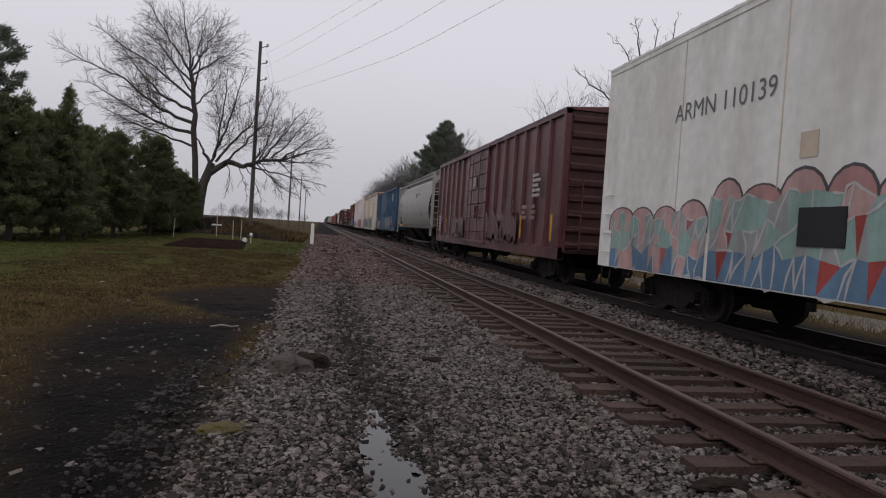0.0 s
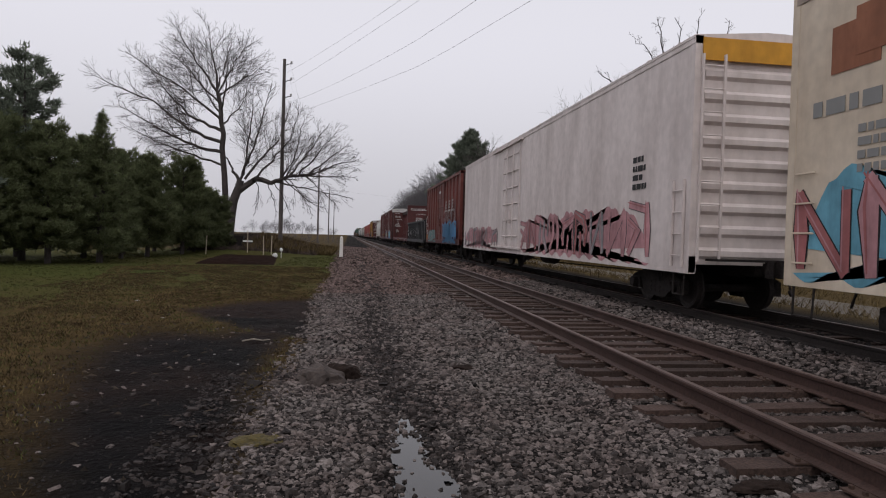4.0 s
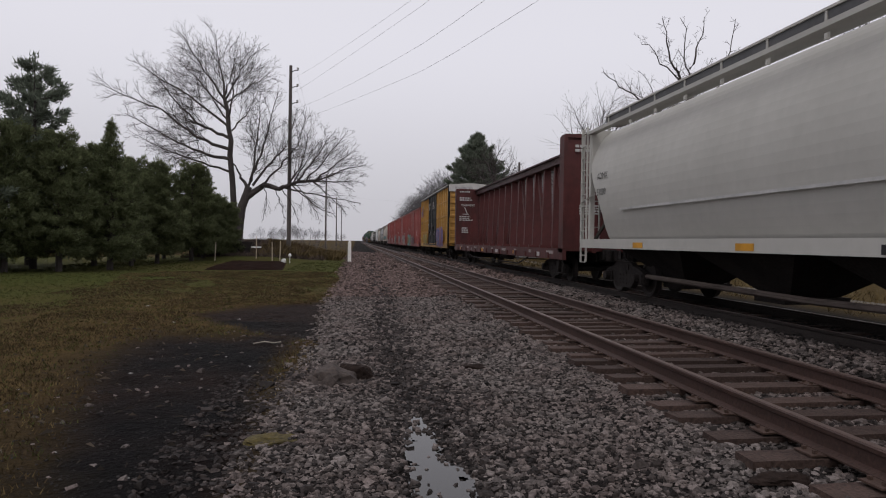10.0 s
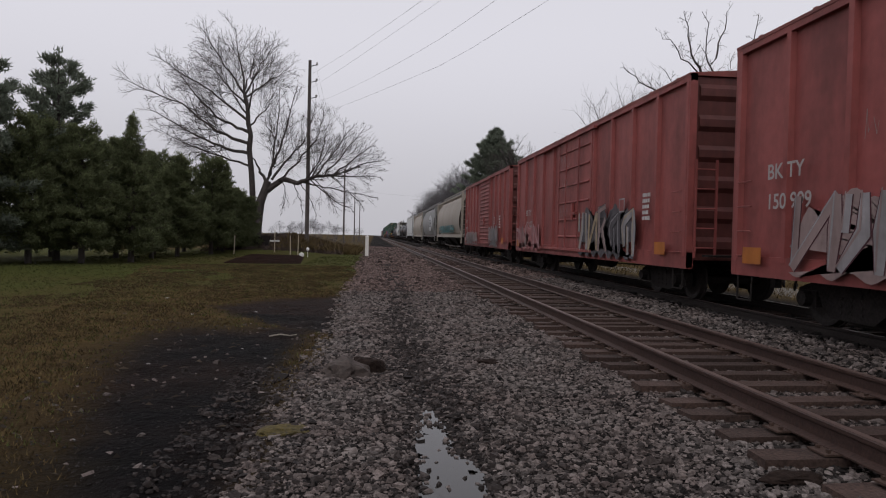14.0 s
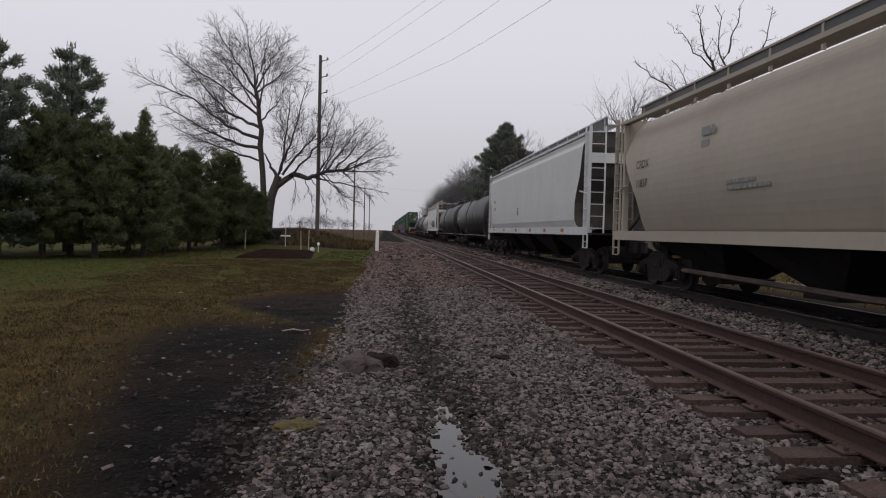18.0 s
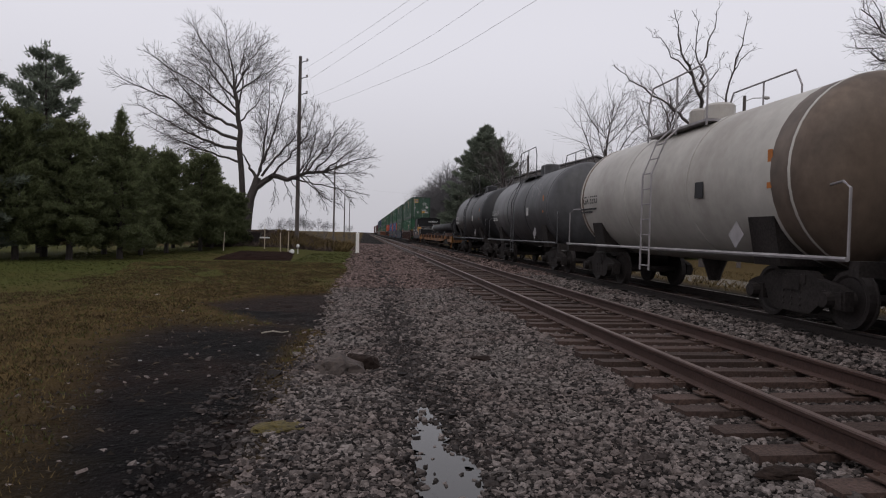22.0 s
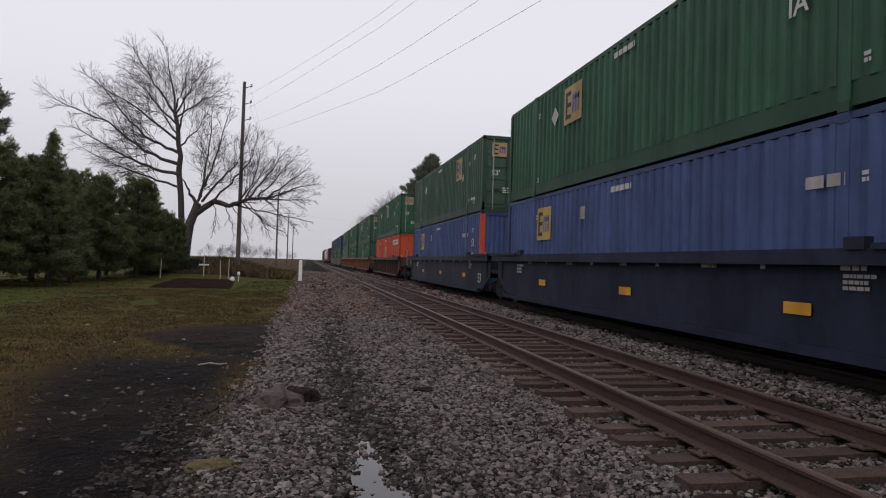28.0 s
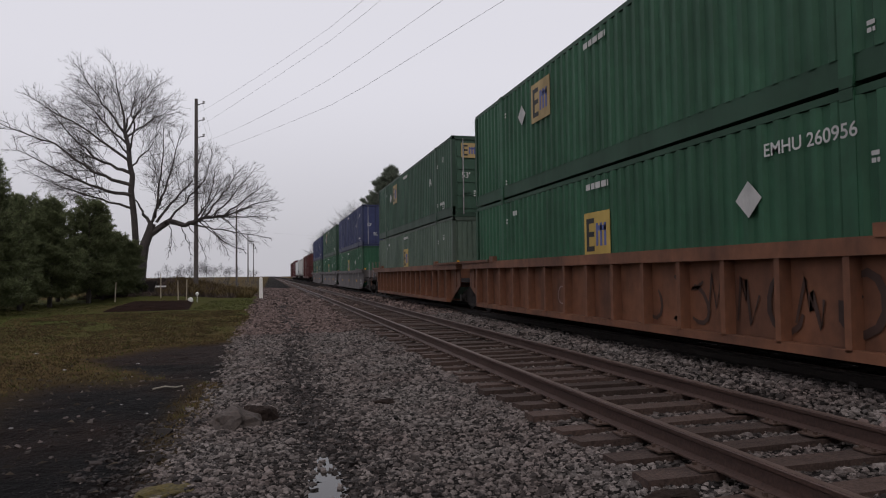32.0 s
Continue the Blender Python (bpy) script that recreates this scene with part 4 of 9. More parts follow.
def wires():
    for (za, zb_, zc) in ((13.0, 11.75, 10.95), (12.0, 11.1, 10.45), (10.8, 9.6, 9.0), (9.9, 8.75, 7.95)):
        # a parabola through three heights at 48, 35 and 24 m ahead
        co = np.polyfit([48.3, 35, 24], [za, zb_, zc], 2)
        co[0] = abs(co[0])
        pts = []
        for i in range(25):
            y = 48.3 - i * 2.9
            pts.append((-4.6 + .3 * (48.3 - y), y, float(np.polyval(co, y)) if y > 24 else zc + (float(np.polyval(co, 24)) - zc) + (24 - y) * .012))
        wire(pts)
    for k in range(3):
        for a, b, ha, hb in ((48.3, 108, 13.6, 12.2), (108, 165, 12.2, 12.2), (165, 225, 12.2, 12.2)):
            wire([(-4.4, a + (b - a) * i / 8, ha - 1.15 * k + (hb - ha) * i / 8 - 1.1 * (1 - (i / 4 - 1) ** 2)) for i in range(9)], label="thin overhead wire strung along the pole line")
    wire([(-5, 120, 9.5), (10, 122, 8.6), (24, 124, 9.5)], label="thin overhead wire crossing the distant track")


wires()


# ---- beside the track ----
def post_marker():
    p = thing("marker_post", (-.43, 43, ground_z(-.43, 43)), "square white painted concrete marker post beside the track", "post")
    part("post", Geo().add([(-.11, -.11, -.2), (.11, -.11, -.2), (.11, .11, -.2), (-.11, .11, -.2), (-.1, -.1, 1.28), (.1, -.1, 1.28), (.1, .1, 1.28), (-.1, .1, 1.28)],
                           [(3, 2, 1, 0), (4, 5, 6, 7), (0, 1, 5, 4), (1, 2, 6, 5), (2, 3, 7, 6), (3, 0, 4, 7)]), M_WHITE, p)
    part("cap", Geo().add([(-.11, -.11, 1.28), (.11, -.11, 1.28), (.11, .11, 1.28), (-.11, .11, 1.28), (0, 0, 1.36)], [(0, 1, 4), (1, 2, 4), (2, 3, 4), (3, 0, 4), (3, 2, 1, 0)]), M_WHITE, p)


post_marker()


def garden():
    # the dug bed: a low heap of loose dark soil
    vs, fs, nx, ny = [], [], 44, 60
    for j in range(ny + 1):
        for i in range(nx + 1):
            u, v = i / nx, j / ny
            x, y = -7.0 - .6 * v + (3.9 - .3 * v) * u, 30.5 + 10.3 * v
            edge = min(1, 7 * min(u, 1 - u), 6 * min(v, 1 - v))
            vs.append((x, y, ground_z(x, y) - .05 + .17 * smoothstep(0, 1, edge) + .05 * edge * noise.fractal((x * 1.6, y * 1.6, 2), 1, 2, 4)))
    fs = [(j * (nx + 1) + i, j * (nx + 1) + i + 1, (j + 1) * (nx + 1) + i + 1, (j + 1) * (nx + 1) + i) for j in range(ny) for i in range(nx)]
    tagged(part("garden_bed", mesh_from("garden_bed", vs, fs, True), mat("loose_dark_soil", (0.020, 0.0105, 0.008), .95, grain=14, amount=.4, stain=2, bump=1.0, spec=.02)), "freshly dug bed of dark brown soil in the grass", "garden bed")
    stake = mat("pale_garden_stake", (0.42, 0.36, 0.27), .8, grain=30)
    for x, y, h, lean in ((-8.4, 41, 1.15, .06), (-5.1, 41.5, 1.2, -.02), (-4.65, 41.5, 1.25, .03), (-6.2, 42.5, 1.5, 0)):
        s = thing("garden_stake", (x, y, ground_z(x, y)), "thin pale wooden stake in a garden bed", "stake", "garden stakes")
        part("stick", Geo().tube([(0, 0, -.2), (lean, 0, h)], .035, 5, .025), stake, s)
        if h == 1.5:
            part("crosspiece", Geo().box(-.3, .3, -.02, .02, .75, .84), C_ENAMEL, s, "short white board nailed across")
    j = thing("plastic_jug", (-4.15, 39, ground_z(-4.15, 39)), "white plastic jug lying by the garden bed", "jug")
    part("body", Geo().lathe([(-.16, .05), (-.14, .13), (.1, .14), (.18, .06)], "y", (0, 0, .14), 14), C_ENAMEL, j)
    part("neck", Geo().lathe([(.18, .05), (.25, .05), (.26, .02)], "y", (0, 0, .15), 10), C_ENAMEL, j)
    b = thing("garden_lamp", (-3.85, 39.5, ground_z(-3.85, 39.5)), "small pale garden lamp on a short stake", "garden lamp")
    part("stake", Geo().tube([(0, 0, -.1), (0, 0, .38)], .02, 5), C_ENAMEL, b)
    part("head", Geo().lathe([(.36, .05), (.42, .09), (.5, .09), (.56, .03)], "z", (0, 0, 0), 12), C_ENAMEL, b)
    # things left on the bank
    g = thing("garden_cart", (-7.5, 45.5, ground_z(-7.5, 45.5)), "old dark garden cart standing on the bank", "cart")
    part("tub", Geo().add([(-.5, -.3, .3), (.5, -.3, .3), (.5, .3, .3), (-.5, .3, .3), (-.65, -.4, .75), (.65, -.4, .75), (.65, .4, .75), (-.65, .4, .75)], [(3, 2, 1, 0), (0, 1, 5, 4), (1, 2, 6, 5), (2, 3, 7, 6), (3, 0, 4, 7)]), M_WHEEL, g)
    for x in (-.35, .35):
        part("wheel", Geo().lathe([(-.04, .2), (.04, .2)], "y", (x, -.42, .2), 14), M_DARKSTEEL, g)
    part("handle", Geo().tube([(.6, 0, .5), (1.2, 0, .9)], .025, 5), M_DARKSTEEL, g)


C_ENAMEL = mat("white_plastic", (0.72, 0.72, 0.72), .5, grain=10, amount=.1)
garden()


def lump(name, at, size, label, category, material, seed):
    """A worn rock or clod: a cut block, roughened."""
    bm = bmesh.new()
    bmesh.ops.create_icosphere(bm, subdivisions=3, radius=1)
    for v in bm.verts:
        n = noise.fractal(v.co * 1.6 + Vector((seed, 0, 0)), 1.0, 2.0, 4)
        v.co *= 1 + .35 * n
        v.co = Vector((v.co.x * size[0], v.co.y * size[1], max(-.3, v.co.z) * size[2]))
    me = bpy.data.meshes.new(name)
    bm.to_mesh(me)
    bm.free()
    tagged(part(name, me, material, at=at), label, category)


M_ROCK = mat("grey_brown_rock", (0.062, 0.047, 0.041), .9, grain=25, amount=.35, bump=.6)
M_CLOD = mat("dark_clod", (0.026, 0.018, 0.015), .95, grain=30, amount=.4, bump=.8, spec=.1)
lump("rock", (-.26, 7.35, ground_z(-.26, 7.35)), (.27, .22, .17), "flat grey rock half sunk in the gravel", "rock", M_ROCK, 1)
lump("clod", (-.02, 7.55, ground_z(-.02, 7.55)), (.20, .16, .17), "dark clod of earth and roots beside a rock", "clod", M_CLOD, 2)
lump("clod", (1.44, 8.05, ground_z(1.44, 8.05)), (.17, .10, .045), "dark rotten lump of wood lying in the ballast", "clod", M_CLOD, 3)
lump("clod", (2.62, 3.8, ground_z(2.62, 3.8) + .03), (.20, .08, .04), "dark rotten tie end lying in the ballast", "clod", M_CLOD, 5)
M_MOSS = mat("yellow_moss", (0.085, 0.064, 0.014), .95, grain=30, amount=.5, bump=1.0)
lump("moss_tuft", (-.62, 5.35, ground_z(-.62, 5.35) - .01), (.26, .16, .045), "flat tuft of yellowish moss at the edge of the mud", "moss", M_MOSS, 6)
tagged(part("stick", Geo().tube([(-.1, -.05, .01), (.06, .02, .03), (.2, .02, .01), (.3, .06, .02)], .014, 5, .008), mat("pale_twig", (.3, .27, .22), .8), at=(-1.45, 10.4, ground_z(-1.4, 10.4))), "pale dead stick lying on the mud", "stick")
M_PALE = mat("pale_pebble", (0.26, 0.25, 0.24), .8, grain=30, amount=.3)
for lx, ly, lw in ((-1.32, 8.5, .022), (-1.75, 9.3, .02), (-2.6, 8.1, .022), (-3.3, 12.6, .035), (-2.3, 13.5, .035), (-4.6, 15.5, .05), (-2.2, 5.2, .018), (-1.5, 4.6, .02), (-3.4, 7.2, .02)):
    lump("pale_stone", (lx, ly, ground_z(lx, ly)), (lw, lw * .8, lw * .5), "small pale stone lying on dark mud", "stone", M_PALE, lx * 3)


def litter():
    """Dead stalks, twigs and leaf scraps trodden into the mud; one mesh of kind stuff."""
    rng = np.random.default_rng(77)
    for name, n, colour, label in (("dead_stalks", 800, (.07, .055, .04), "broken straw stalks trodden into the mud"), ("leaf_scraps", 260, (.03, .02, .013), "brown leaf scraps scattered over the mud")):
        g = Geo()
        for _ in range(n):
            x, y = rng.uniform(-4.6, -.3), 2.6 + 12 * rng.uniform() ** 1.3
            if rng.uniform() > .18 + .82 * mud_mask(x, y) * smoothstep(-1.2, -2.9, x + .06 * (y - 4)):
                continue
            a, ln = rng.uniform(0, 6.28), rng.uniform(.015, .07) if name == "dead_stalks" else rng.uniform(.006, .014)
            z = ground_z(x, y) + .006
            w = .002 if name == "dead_stalks" else .005
            dx, dy = math.cos(a) * ln, math.sin(a) * ln
            lift = rng.uniform(0, .03)
            g.add([(x - dx - dy / ln * w, y - dy + dx / ln * w, z), (x - dx + dy / ln * w, y - dy - dx / ln * w, z), (x, y, z + lift + .01), (x + dx, y + dy, z + lift * .4)], [(0, 1, 2), (0, 2, 3), (1, 3, 2)])
        tagged(part(name, mesh_from(name, g.v, g.f), mat("dry_" + name, colour, .9, grain=3, amount=.3, bump=0, island=.6)), label, "litter", kind="stuff")


litter()


def blades(name, n, area, test, height, material, label, seed):
    """Grass as single bent blades; one mesh of kind stuff."""
    rng = np.random.default_rng(seed)
    x0, x1, y0, y1 = area
    vs, fs = [], []
    while len(fs) < n:
        x, y = rng.uniform(x0, x1), y0 + (y1 - y0) * rng.uniform(0, 1) ** 1.5
        if not test(x, y, rng.uniform()):
            n -= 1
            continue
        for _ in range(3):
            bx, by = x + rng.normal(0, .035), y + rng.normal(0, .035)
            h = height * rng.uniform(.4, 1.2)
            a = rng.uniform(0, 6.28)
            w = .0045 + .0005 * y
            z = ground_z(bx, by)
            lx, ly = math.cos(a) * h * .9, math.sin(a) * h * .9
            k = len(vs)
            vs += [(bx - w, by, z - .01), (bx + w, by, z - .01), (bx + lx, by + ly, z + h)]
            fs.append((k, k + 1, k + 2))
    tagged(part(name, mesh_from(name, vs, fs), material), label, "grass", kind="stuff")


def near_grass(x, y, k):
    m = mud_mask(x, y)
    return k > m * 1.15 + (0.6 if x > ballast_edge(y) - .25 else 0) and not (-7.5 < x < -3.2 and 30.6 < y < 40.6)


blades("straw_grass", 42000, (-9, -.6, 4, 30), lambda x, y, k: near_grass(x, y, k) and x > -3 - .22 * y and noise.noise((x * .5, y * .4, 2)) > -.25, .04, M_STRAW, "short yellowed winter grass on the verge", 4)
blades("brown_grass", 52000, (-8, -.6, 2.4, 30), lambda x, y, k: near_grass(x, y, k) and noise.noise((x * .7, y * .5, 8)) > -.1 - .3 * (y < 9), .035, M_DEADGRASS, "dead brown grass on the verge", 5)
blades("green_grass", 42000, (-14, -.8, 5, 44), near_grass, .04, M_GRASS, "short green winter grass on the verge", 6)
blades("tall_dry_grass", 5000, (-6.5, -1.0, 44, 60), lambda x, y, k: True, .45, M_STRAW, "tall dry grass and weeds on the bank", 8)
blades("brown_weeds", 9000, (-11, -2.0, 43.5, 58), lambda x, y, k: True, .32, M_BUSH, "brown leafless weeds on the bank", 9)
blades("far_side_grass", 9000, (10.5, 22, 4, 70), lambda x, y, k: True, .28, M_STRAW, "dry tan grass beyond the tracks", 10)


# ---- beyond the tracks ----
def buildings():
    wall = mat("grey_metal_siding", (0.19, 0.18, 0.18), .7, grain=6, amount=.2, streak=.9)
    roof = mat("dark_metal_roof", (0.12, 0.115, 0.115), .7, grain=6, amount=.2)
    b = thing("warehouse", (28.5, 80, -.3), "large grey metal-sided warehouse with a low gable roof", "building")
    part("wall", Geo().prism([(-9.0, 0), (9.0, 0), (9.0, 9.3), (0, 11.9), (-9.0, 9.3)], "y", 0, 30), wall, b)
    for sx in (-1, 1):
        part("roof", Geo().add([(0, -.3, 12.0), (sx * 9.4, -.3, 9.3), (sx * 9.4, 30.3, 9.3), (0, 30.3, 12.0), (0, -.3, 12.15), (sx * 9.4, -.3, 9.45), (sx * 9.4, 30.3, 9.45), (0, 30.3, 12.15)],
                               [(3, 2, 1, 0), (4, 5, 6, 7), (0, 1, 5, 4), (1, 2, 6, 5), (2, 3, 7, 6), (3, 0, 4, 7)]), roof, b)
    for i in range(30):
        part("siding_rib", Geo().box(-8.8 + i * .6, -8.72 + i * .6, -.05, 0, 0, 9.2), wall, b)
    part("door", Geo().box(-2, 2, -.06, .02, 0, 4.2), roof, b)
    # small house
    siding = mat("white_house_siding", (0.27, 0.255, 0.24), .7, grain=8, amount=.15)
    shingle = mat("grey_shingles", (0.20, 0.185, 0.17), .85, grain=20, amount=.3)
    h = thing("house", (40, 47, -.3), "small pale house with a low grey shingle roof", "house")
    part("wall", Geo().box(-3.8, 3.8, 0, 7, 0, 2.4), siding, h)
    part("roof", Geo().prism([(-4.2, 2.35), (4.2, 2.35), (2.4, 3.9), (-2.0, 3.9)], "y", -.4, 7.4), shingle, h)
    w = part("window", Geo().box(-.9, .5, -.06, .02, 1.0, 1.9), M_DARKSTEEL, h, "dark window")
    part("window_frame", Geo().box(-1.0, .6, -.09, -.02, .93, 1.0).box(-1.0, .6, -.09, -.02, 1.9, 1.97).box(-1.0, -.9, -.09, -.02, 1, 1.9).box(.5, .6, -.09, -.02, 1, 1.9), siding, w)
    s = thing("shed", (31, 38, -.3), "small white shed with a pitched roof behind the tracks", "shed")
    part("wall", Geo().prism([(-1.5, 0), (1.5, 0), (1.5, 2.0), (0, 2.9), (-1.5, 2.0)], "y", 0, 3), siding, s)
    for sx in (-1, 1):
        part("roof", Geo().add([(0, -.2, 2.95), (sx * 1.75, -.2, 1.9), (sx * 1.75, 3.2, 1.9), (0, 3.2, 2.95), (0, -.2, 3.03), (sx * 1.75, -.2, 1.98), (sx * 1.75, 3.2, 1.98), (0, 3.2, 3.03)],
                               [(3, 2, 1, 0), (4, 5, 6, 7), (0, 1, 5, 4), (1, 2, 6, 5), (2, 3, 7, 6), (3, 0, 4, 7)]), shingle, s)
    road = Geo().add([(13.0, -60, -.16), (17.5, -60, -.30), (17.5, 140, -.30), (13.0, 140, -.16), (13.0, -60, -.4), (17.5, -60, -.5), (17.5, 140, -.5), (13.0, 140, -.4)],
                     [(0, 1, 2, 3), (7, 6, 5, 4), (0, 4, 5, 1), (1, 5, 6, 2), (2, 6, 7, 3), (3, 7, 4, 0)])
    tagged(part("road", road, mat("pale_gravel_lane", (0.085, 0.07, 0.052), .9, grain=12, amount=.3)), "pale gravel lane beyond the tracks", "road", kind="structure")


buildings()


# ---- the freight train ----
TX = TRACK_X[1]
SPEED = 21.39
KEYED = []


def rolling(name, s, label, category, group="railcars of the passing train"):
    """A thing that rides with the train; s: where its leading end is at the start, ahead of the camera."""
    ob = thing(name, (TX, s, RAIL_TOP), label, category, group)
    KEYED.append((ob, s))
    return ob


def shared(key, make, material):
    """A mesh that is built once and used by many parts."""
    if key not in SHARED:
        me = make().mesh(key)
        me.materials.append(material)
        SHARED[key] = me
    return SHARED[key]


SHARED = {}


def wheel_geo():
    return Geo().lathe([(-0.07, 0.12), (-0.06, 0.33), (-0.068, 0.40), (-0.068, 0.455), (-0.04, 0.455), (-0.03, 0.425), (0.065, 0.418), (0.065, 0.36), (0.04, 0.32), (0.03, 0.15), (0.07, 0.12)], "x", sides=22)


def frame_geo():
    o = [(-1.14, .28), (-1.14, .56), (-.95, .63), (-.55, .70), (-.42, .80), (.42, .80), (.55, .70), (.95, .63), (1.14, .56), (1.14, .28), (.98, .28), (.94, .46), (.66, .46), (.60, .30), (.42, .17), (-.42, .17), (-.60, .30), (-.66, .46), (-.94, .46), (-.98, .28)]
    g = Geo().prism(o, "x", -0.07, 0.07)
    return g.box(-0.09, 0.09, -0.32, 0.32, 0.60, 0.74).box(-0.10, 0.02, -1.1, -0.7, 0.30, 0.54).box(-0.10, 0.02, 0.7, 1.1, 0.30, 0.54)


def spring_geo():
    g = Geo()
    for y in (-0.2, 0, 0.2):
        g.lathe([(0.24, 0.07), (0.28, 0.085), (0.33, 0.07), (0.38, 0.085), (0.43, 0.07), (0.48, 0.085), (0.53, 0.07), (0.6, 0.08)], "z", (0, y, 0), 8)
    return g


def truck(car, y):
    """A two-axle truck: bolster, side frames, springs, axles, wheels and bearing caps."""
    b = part("truck_bolster", shared("truck_bolster", lambda: Geo().box(-1.1, 1.1, -0.2, 0.2, 0.5, 0.72).box(-0.35, 0.35, -0.28, 0.28, 0.72, 0.86), M_DARKSTEEL), None, car, "sooty cast-steel truck", (0, y, 0))
    for sx in (-1, 1):
        f = part("side_frame", shared("side_frame", frame_geo, M_DARKSTEEL), None, b, at=(sx * 1.0, 0, 0))
        if sx > 0:
            f.rotation_euler = (0, 0, math.pi)
        part("spring_pack", shared("spring_pack", spring_geo, M_DARKSTEEL), None, b, at=(sx * 1.0, 0, 0))
        for yy in (-0.88, 0.88):
            w = part("wheel", shared("wheel", wheel_geo, M_WHEEL), None, b, at=(sx * 0.755, yy, 0.42))
            if sx < 0:
                w.rotation_euler = (0, 0, math.pi)
            part("bearing_cap", shared("bearing_cap", lambda: Geo().lathe([(-0.1, 0.11), (0.06, 0.12), (0.1, 0.06)], "x", sides=12), M_DARKSTEEL), None, b, at=(sx * 1.12, yy, 0.42))
    for yy in (-0.88, 0.88):
        part("axle", shared("axle", lambda: Geo().lathe([(-1.1, 0.07), (-0.7, 0.09), (0, 0.08), (0.7, 0.09), (1.1, 0.07)], "x", sides=10), M_DARKSTEEL), None, b, at=(0, yy, 0.42))
    return b


def coupler_geo():
    g = Geo().box(-0.09, 0.09, -0.15, 0.75, 0.78, 0.98)
    g.prism([(-0.16, -0.15), (0.15, -0.15), (0.17, -0.32), (0.05, -0.44), (-0.03, -0.36), (-0.06, -0.26), (-0.20, -0.40), (-0.24, -0.22)], "z", 0.72, 1.03)
    return g.box(-0.22, 0.22, 0.1, 0.5, 0.74, 1.06)


def hose_geo():
    return Geo().tube([(0.25, 0.05, 0.85), (0.3, -0.1, 0.75), (0.28, -0.22, 0.5), (0.2, -0.34, 0.42), (0.08, -0.45, 0.5)], 0.022, 6)


def running_gear(car, L, z_sill=0.95, inset=2.1, sill=True, bits=True):
    """Trucks, couplers, hoses and the centre sill with its brake gear."""
    for y in (inset, L - inset):
        truck(car, y)
    c = part("coupler", shared("coupler", coupler_geo, M_DARKSTEEL), None, car)
    d = part("coupler", shared("coupler", coupler_geo, M_DARKSTEEL), None, car, at=(0, L, 0))
    d.rotation_euler = (0, 0, math.pi)
    for o in (c, d):
        part("brake_hose", shared("brake_hose", hose_geo, M_DARKSTEEL), None, o)
    if sill:
        part("centre_sill", Geo().box(-0.28, 0.28, 0.5, L - 0.5, z_sill - 0.28, z_sill + 0.02), M_DARKSTEEL, car)
    if bits:
        k = L / 2
        part("air_reservoir", shared("air_reservoir", lambda: Geo().lathe([(-0.55, 0.05), (-0.5, 0.2), (0.5, 0.2), (0.55, 0.05)], "y", sides=12), M_DARKSTEEL), None, car, at=(-0.85, k - 1.2, z_sill - 0.27))
        part("brake_cylinder", shared("brake_cylinder", lambda: Geo().lathe([(-0.3, 0.08), (-0.25, 0.16), (0.2, 0.16), (0.25, 0.05), (0.7, 0.03)], "y", sides=12), M_DARKSTEEL), None, car, at=(-0.8, k + 1.6, z_sill - 0.25))
        part("brake_rod", Geo().tube([(-0.5, inset + 1, 0.62), (-0.55, k - 1, 0.55), (-0.5, k + 2, 0.58), (-0.45, L - inset - 1, 0.62)], 0.018, 5), M_DARKSTEEL, car)


def ladder(car, x, y0, y1, z0, z1, n, material, face="side", stiles=True):
    """Rungs between two stiles, on a side (along y) or an end (along x, with y0 the face's place and y1 unused)."""
    g = Geo()
    for i in range(n):
        z = z0 + (z1 - z0) * (i + 0.5) / n
        if face == "side":
            g.tube([(x, y0, z), (x, y1, z)], 0.014, 5)
        else:
            g.tube([(x, y0, z), (x + y1, y0, z)], 0.014, 5)
    if stiles:
        if face == "side":
            for y in (y0, y1):
                g.box(x - 0.015, x + 0.03, y - 0.02, y + 0.02, z0, z1)
        else:
            for xx in (x, x + y1):
                g.box(xx - 0.02, xx + 0.02, y0 - 0.015, y0 + 0.03, z0, z1)
    return part("ladder", g, material, car)


def stirrup(car, x, y, z, material):
    return part("stirrup_step", Geo().tube([(x, y - 0.2, z), (x - 0.02, y - 0.19, z - 0.42), (x - 0.02, y + 0.19, z - 0.42), (x, y + 0.2, z)], 0.02, 5), material, car)


FONT_MESH = {}


def letters(parent, text, at, size, material, face="side", name="lettering", bold=0.0, shear=0.0):
    """Words or figures on the near side (read from -x) or the leading end (read from -y); at is the lower left corner."""
    key = (text, size, bold, shear)
    if key not in FONT_MESH:
        cu = bpy.data.curves.new("lettering", "FONT")
        cu.body, cu.size, cu.offset, cu.shear = text, size, bold, shear
        ob = new("lettering", cu)
        me = bpy.data.meshes.new_from_object(ob)
        bpy.data.objects.remove(ob)
        bpy.data.curves.remove(cu)
        FONT_MESH[key] = me
    me = FONT_MESH[key]
    if me.users and me.materials and me.materials[0] != material:
        me = me.copy()
        me.materials.clear()
    if not me.materials:
        me.materials.append(material)
    ob = part(name, me, None, parent, at=at)
    ob.rotation_euler = (math.pi / 2, 0, -math.pi / 2) if face == "side" else (math.pi / 2, 0, 0)
    return ob


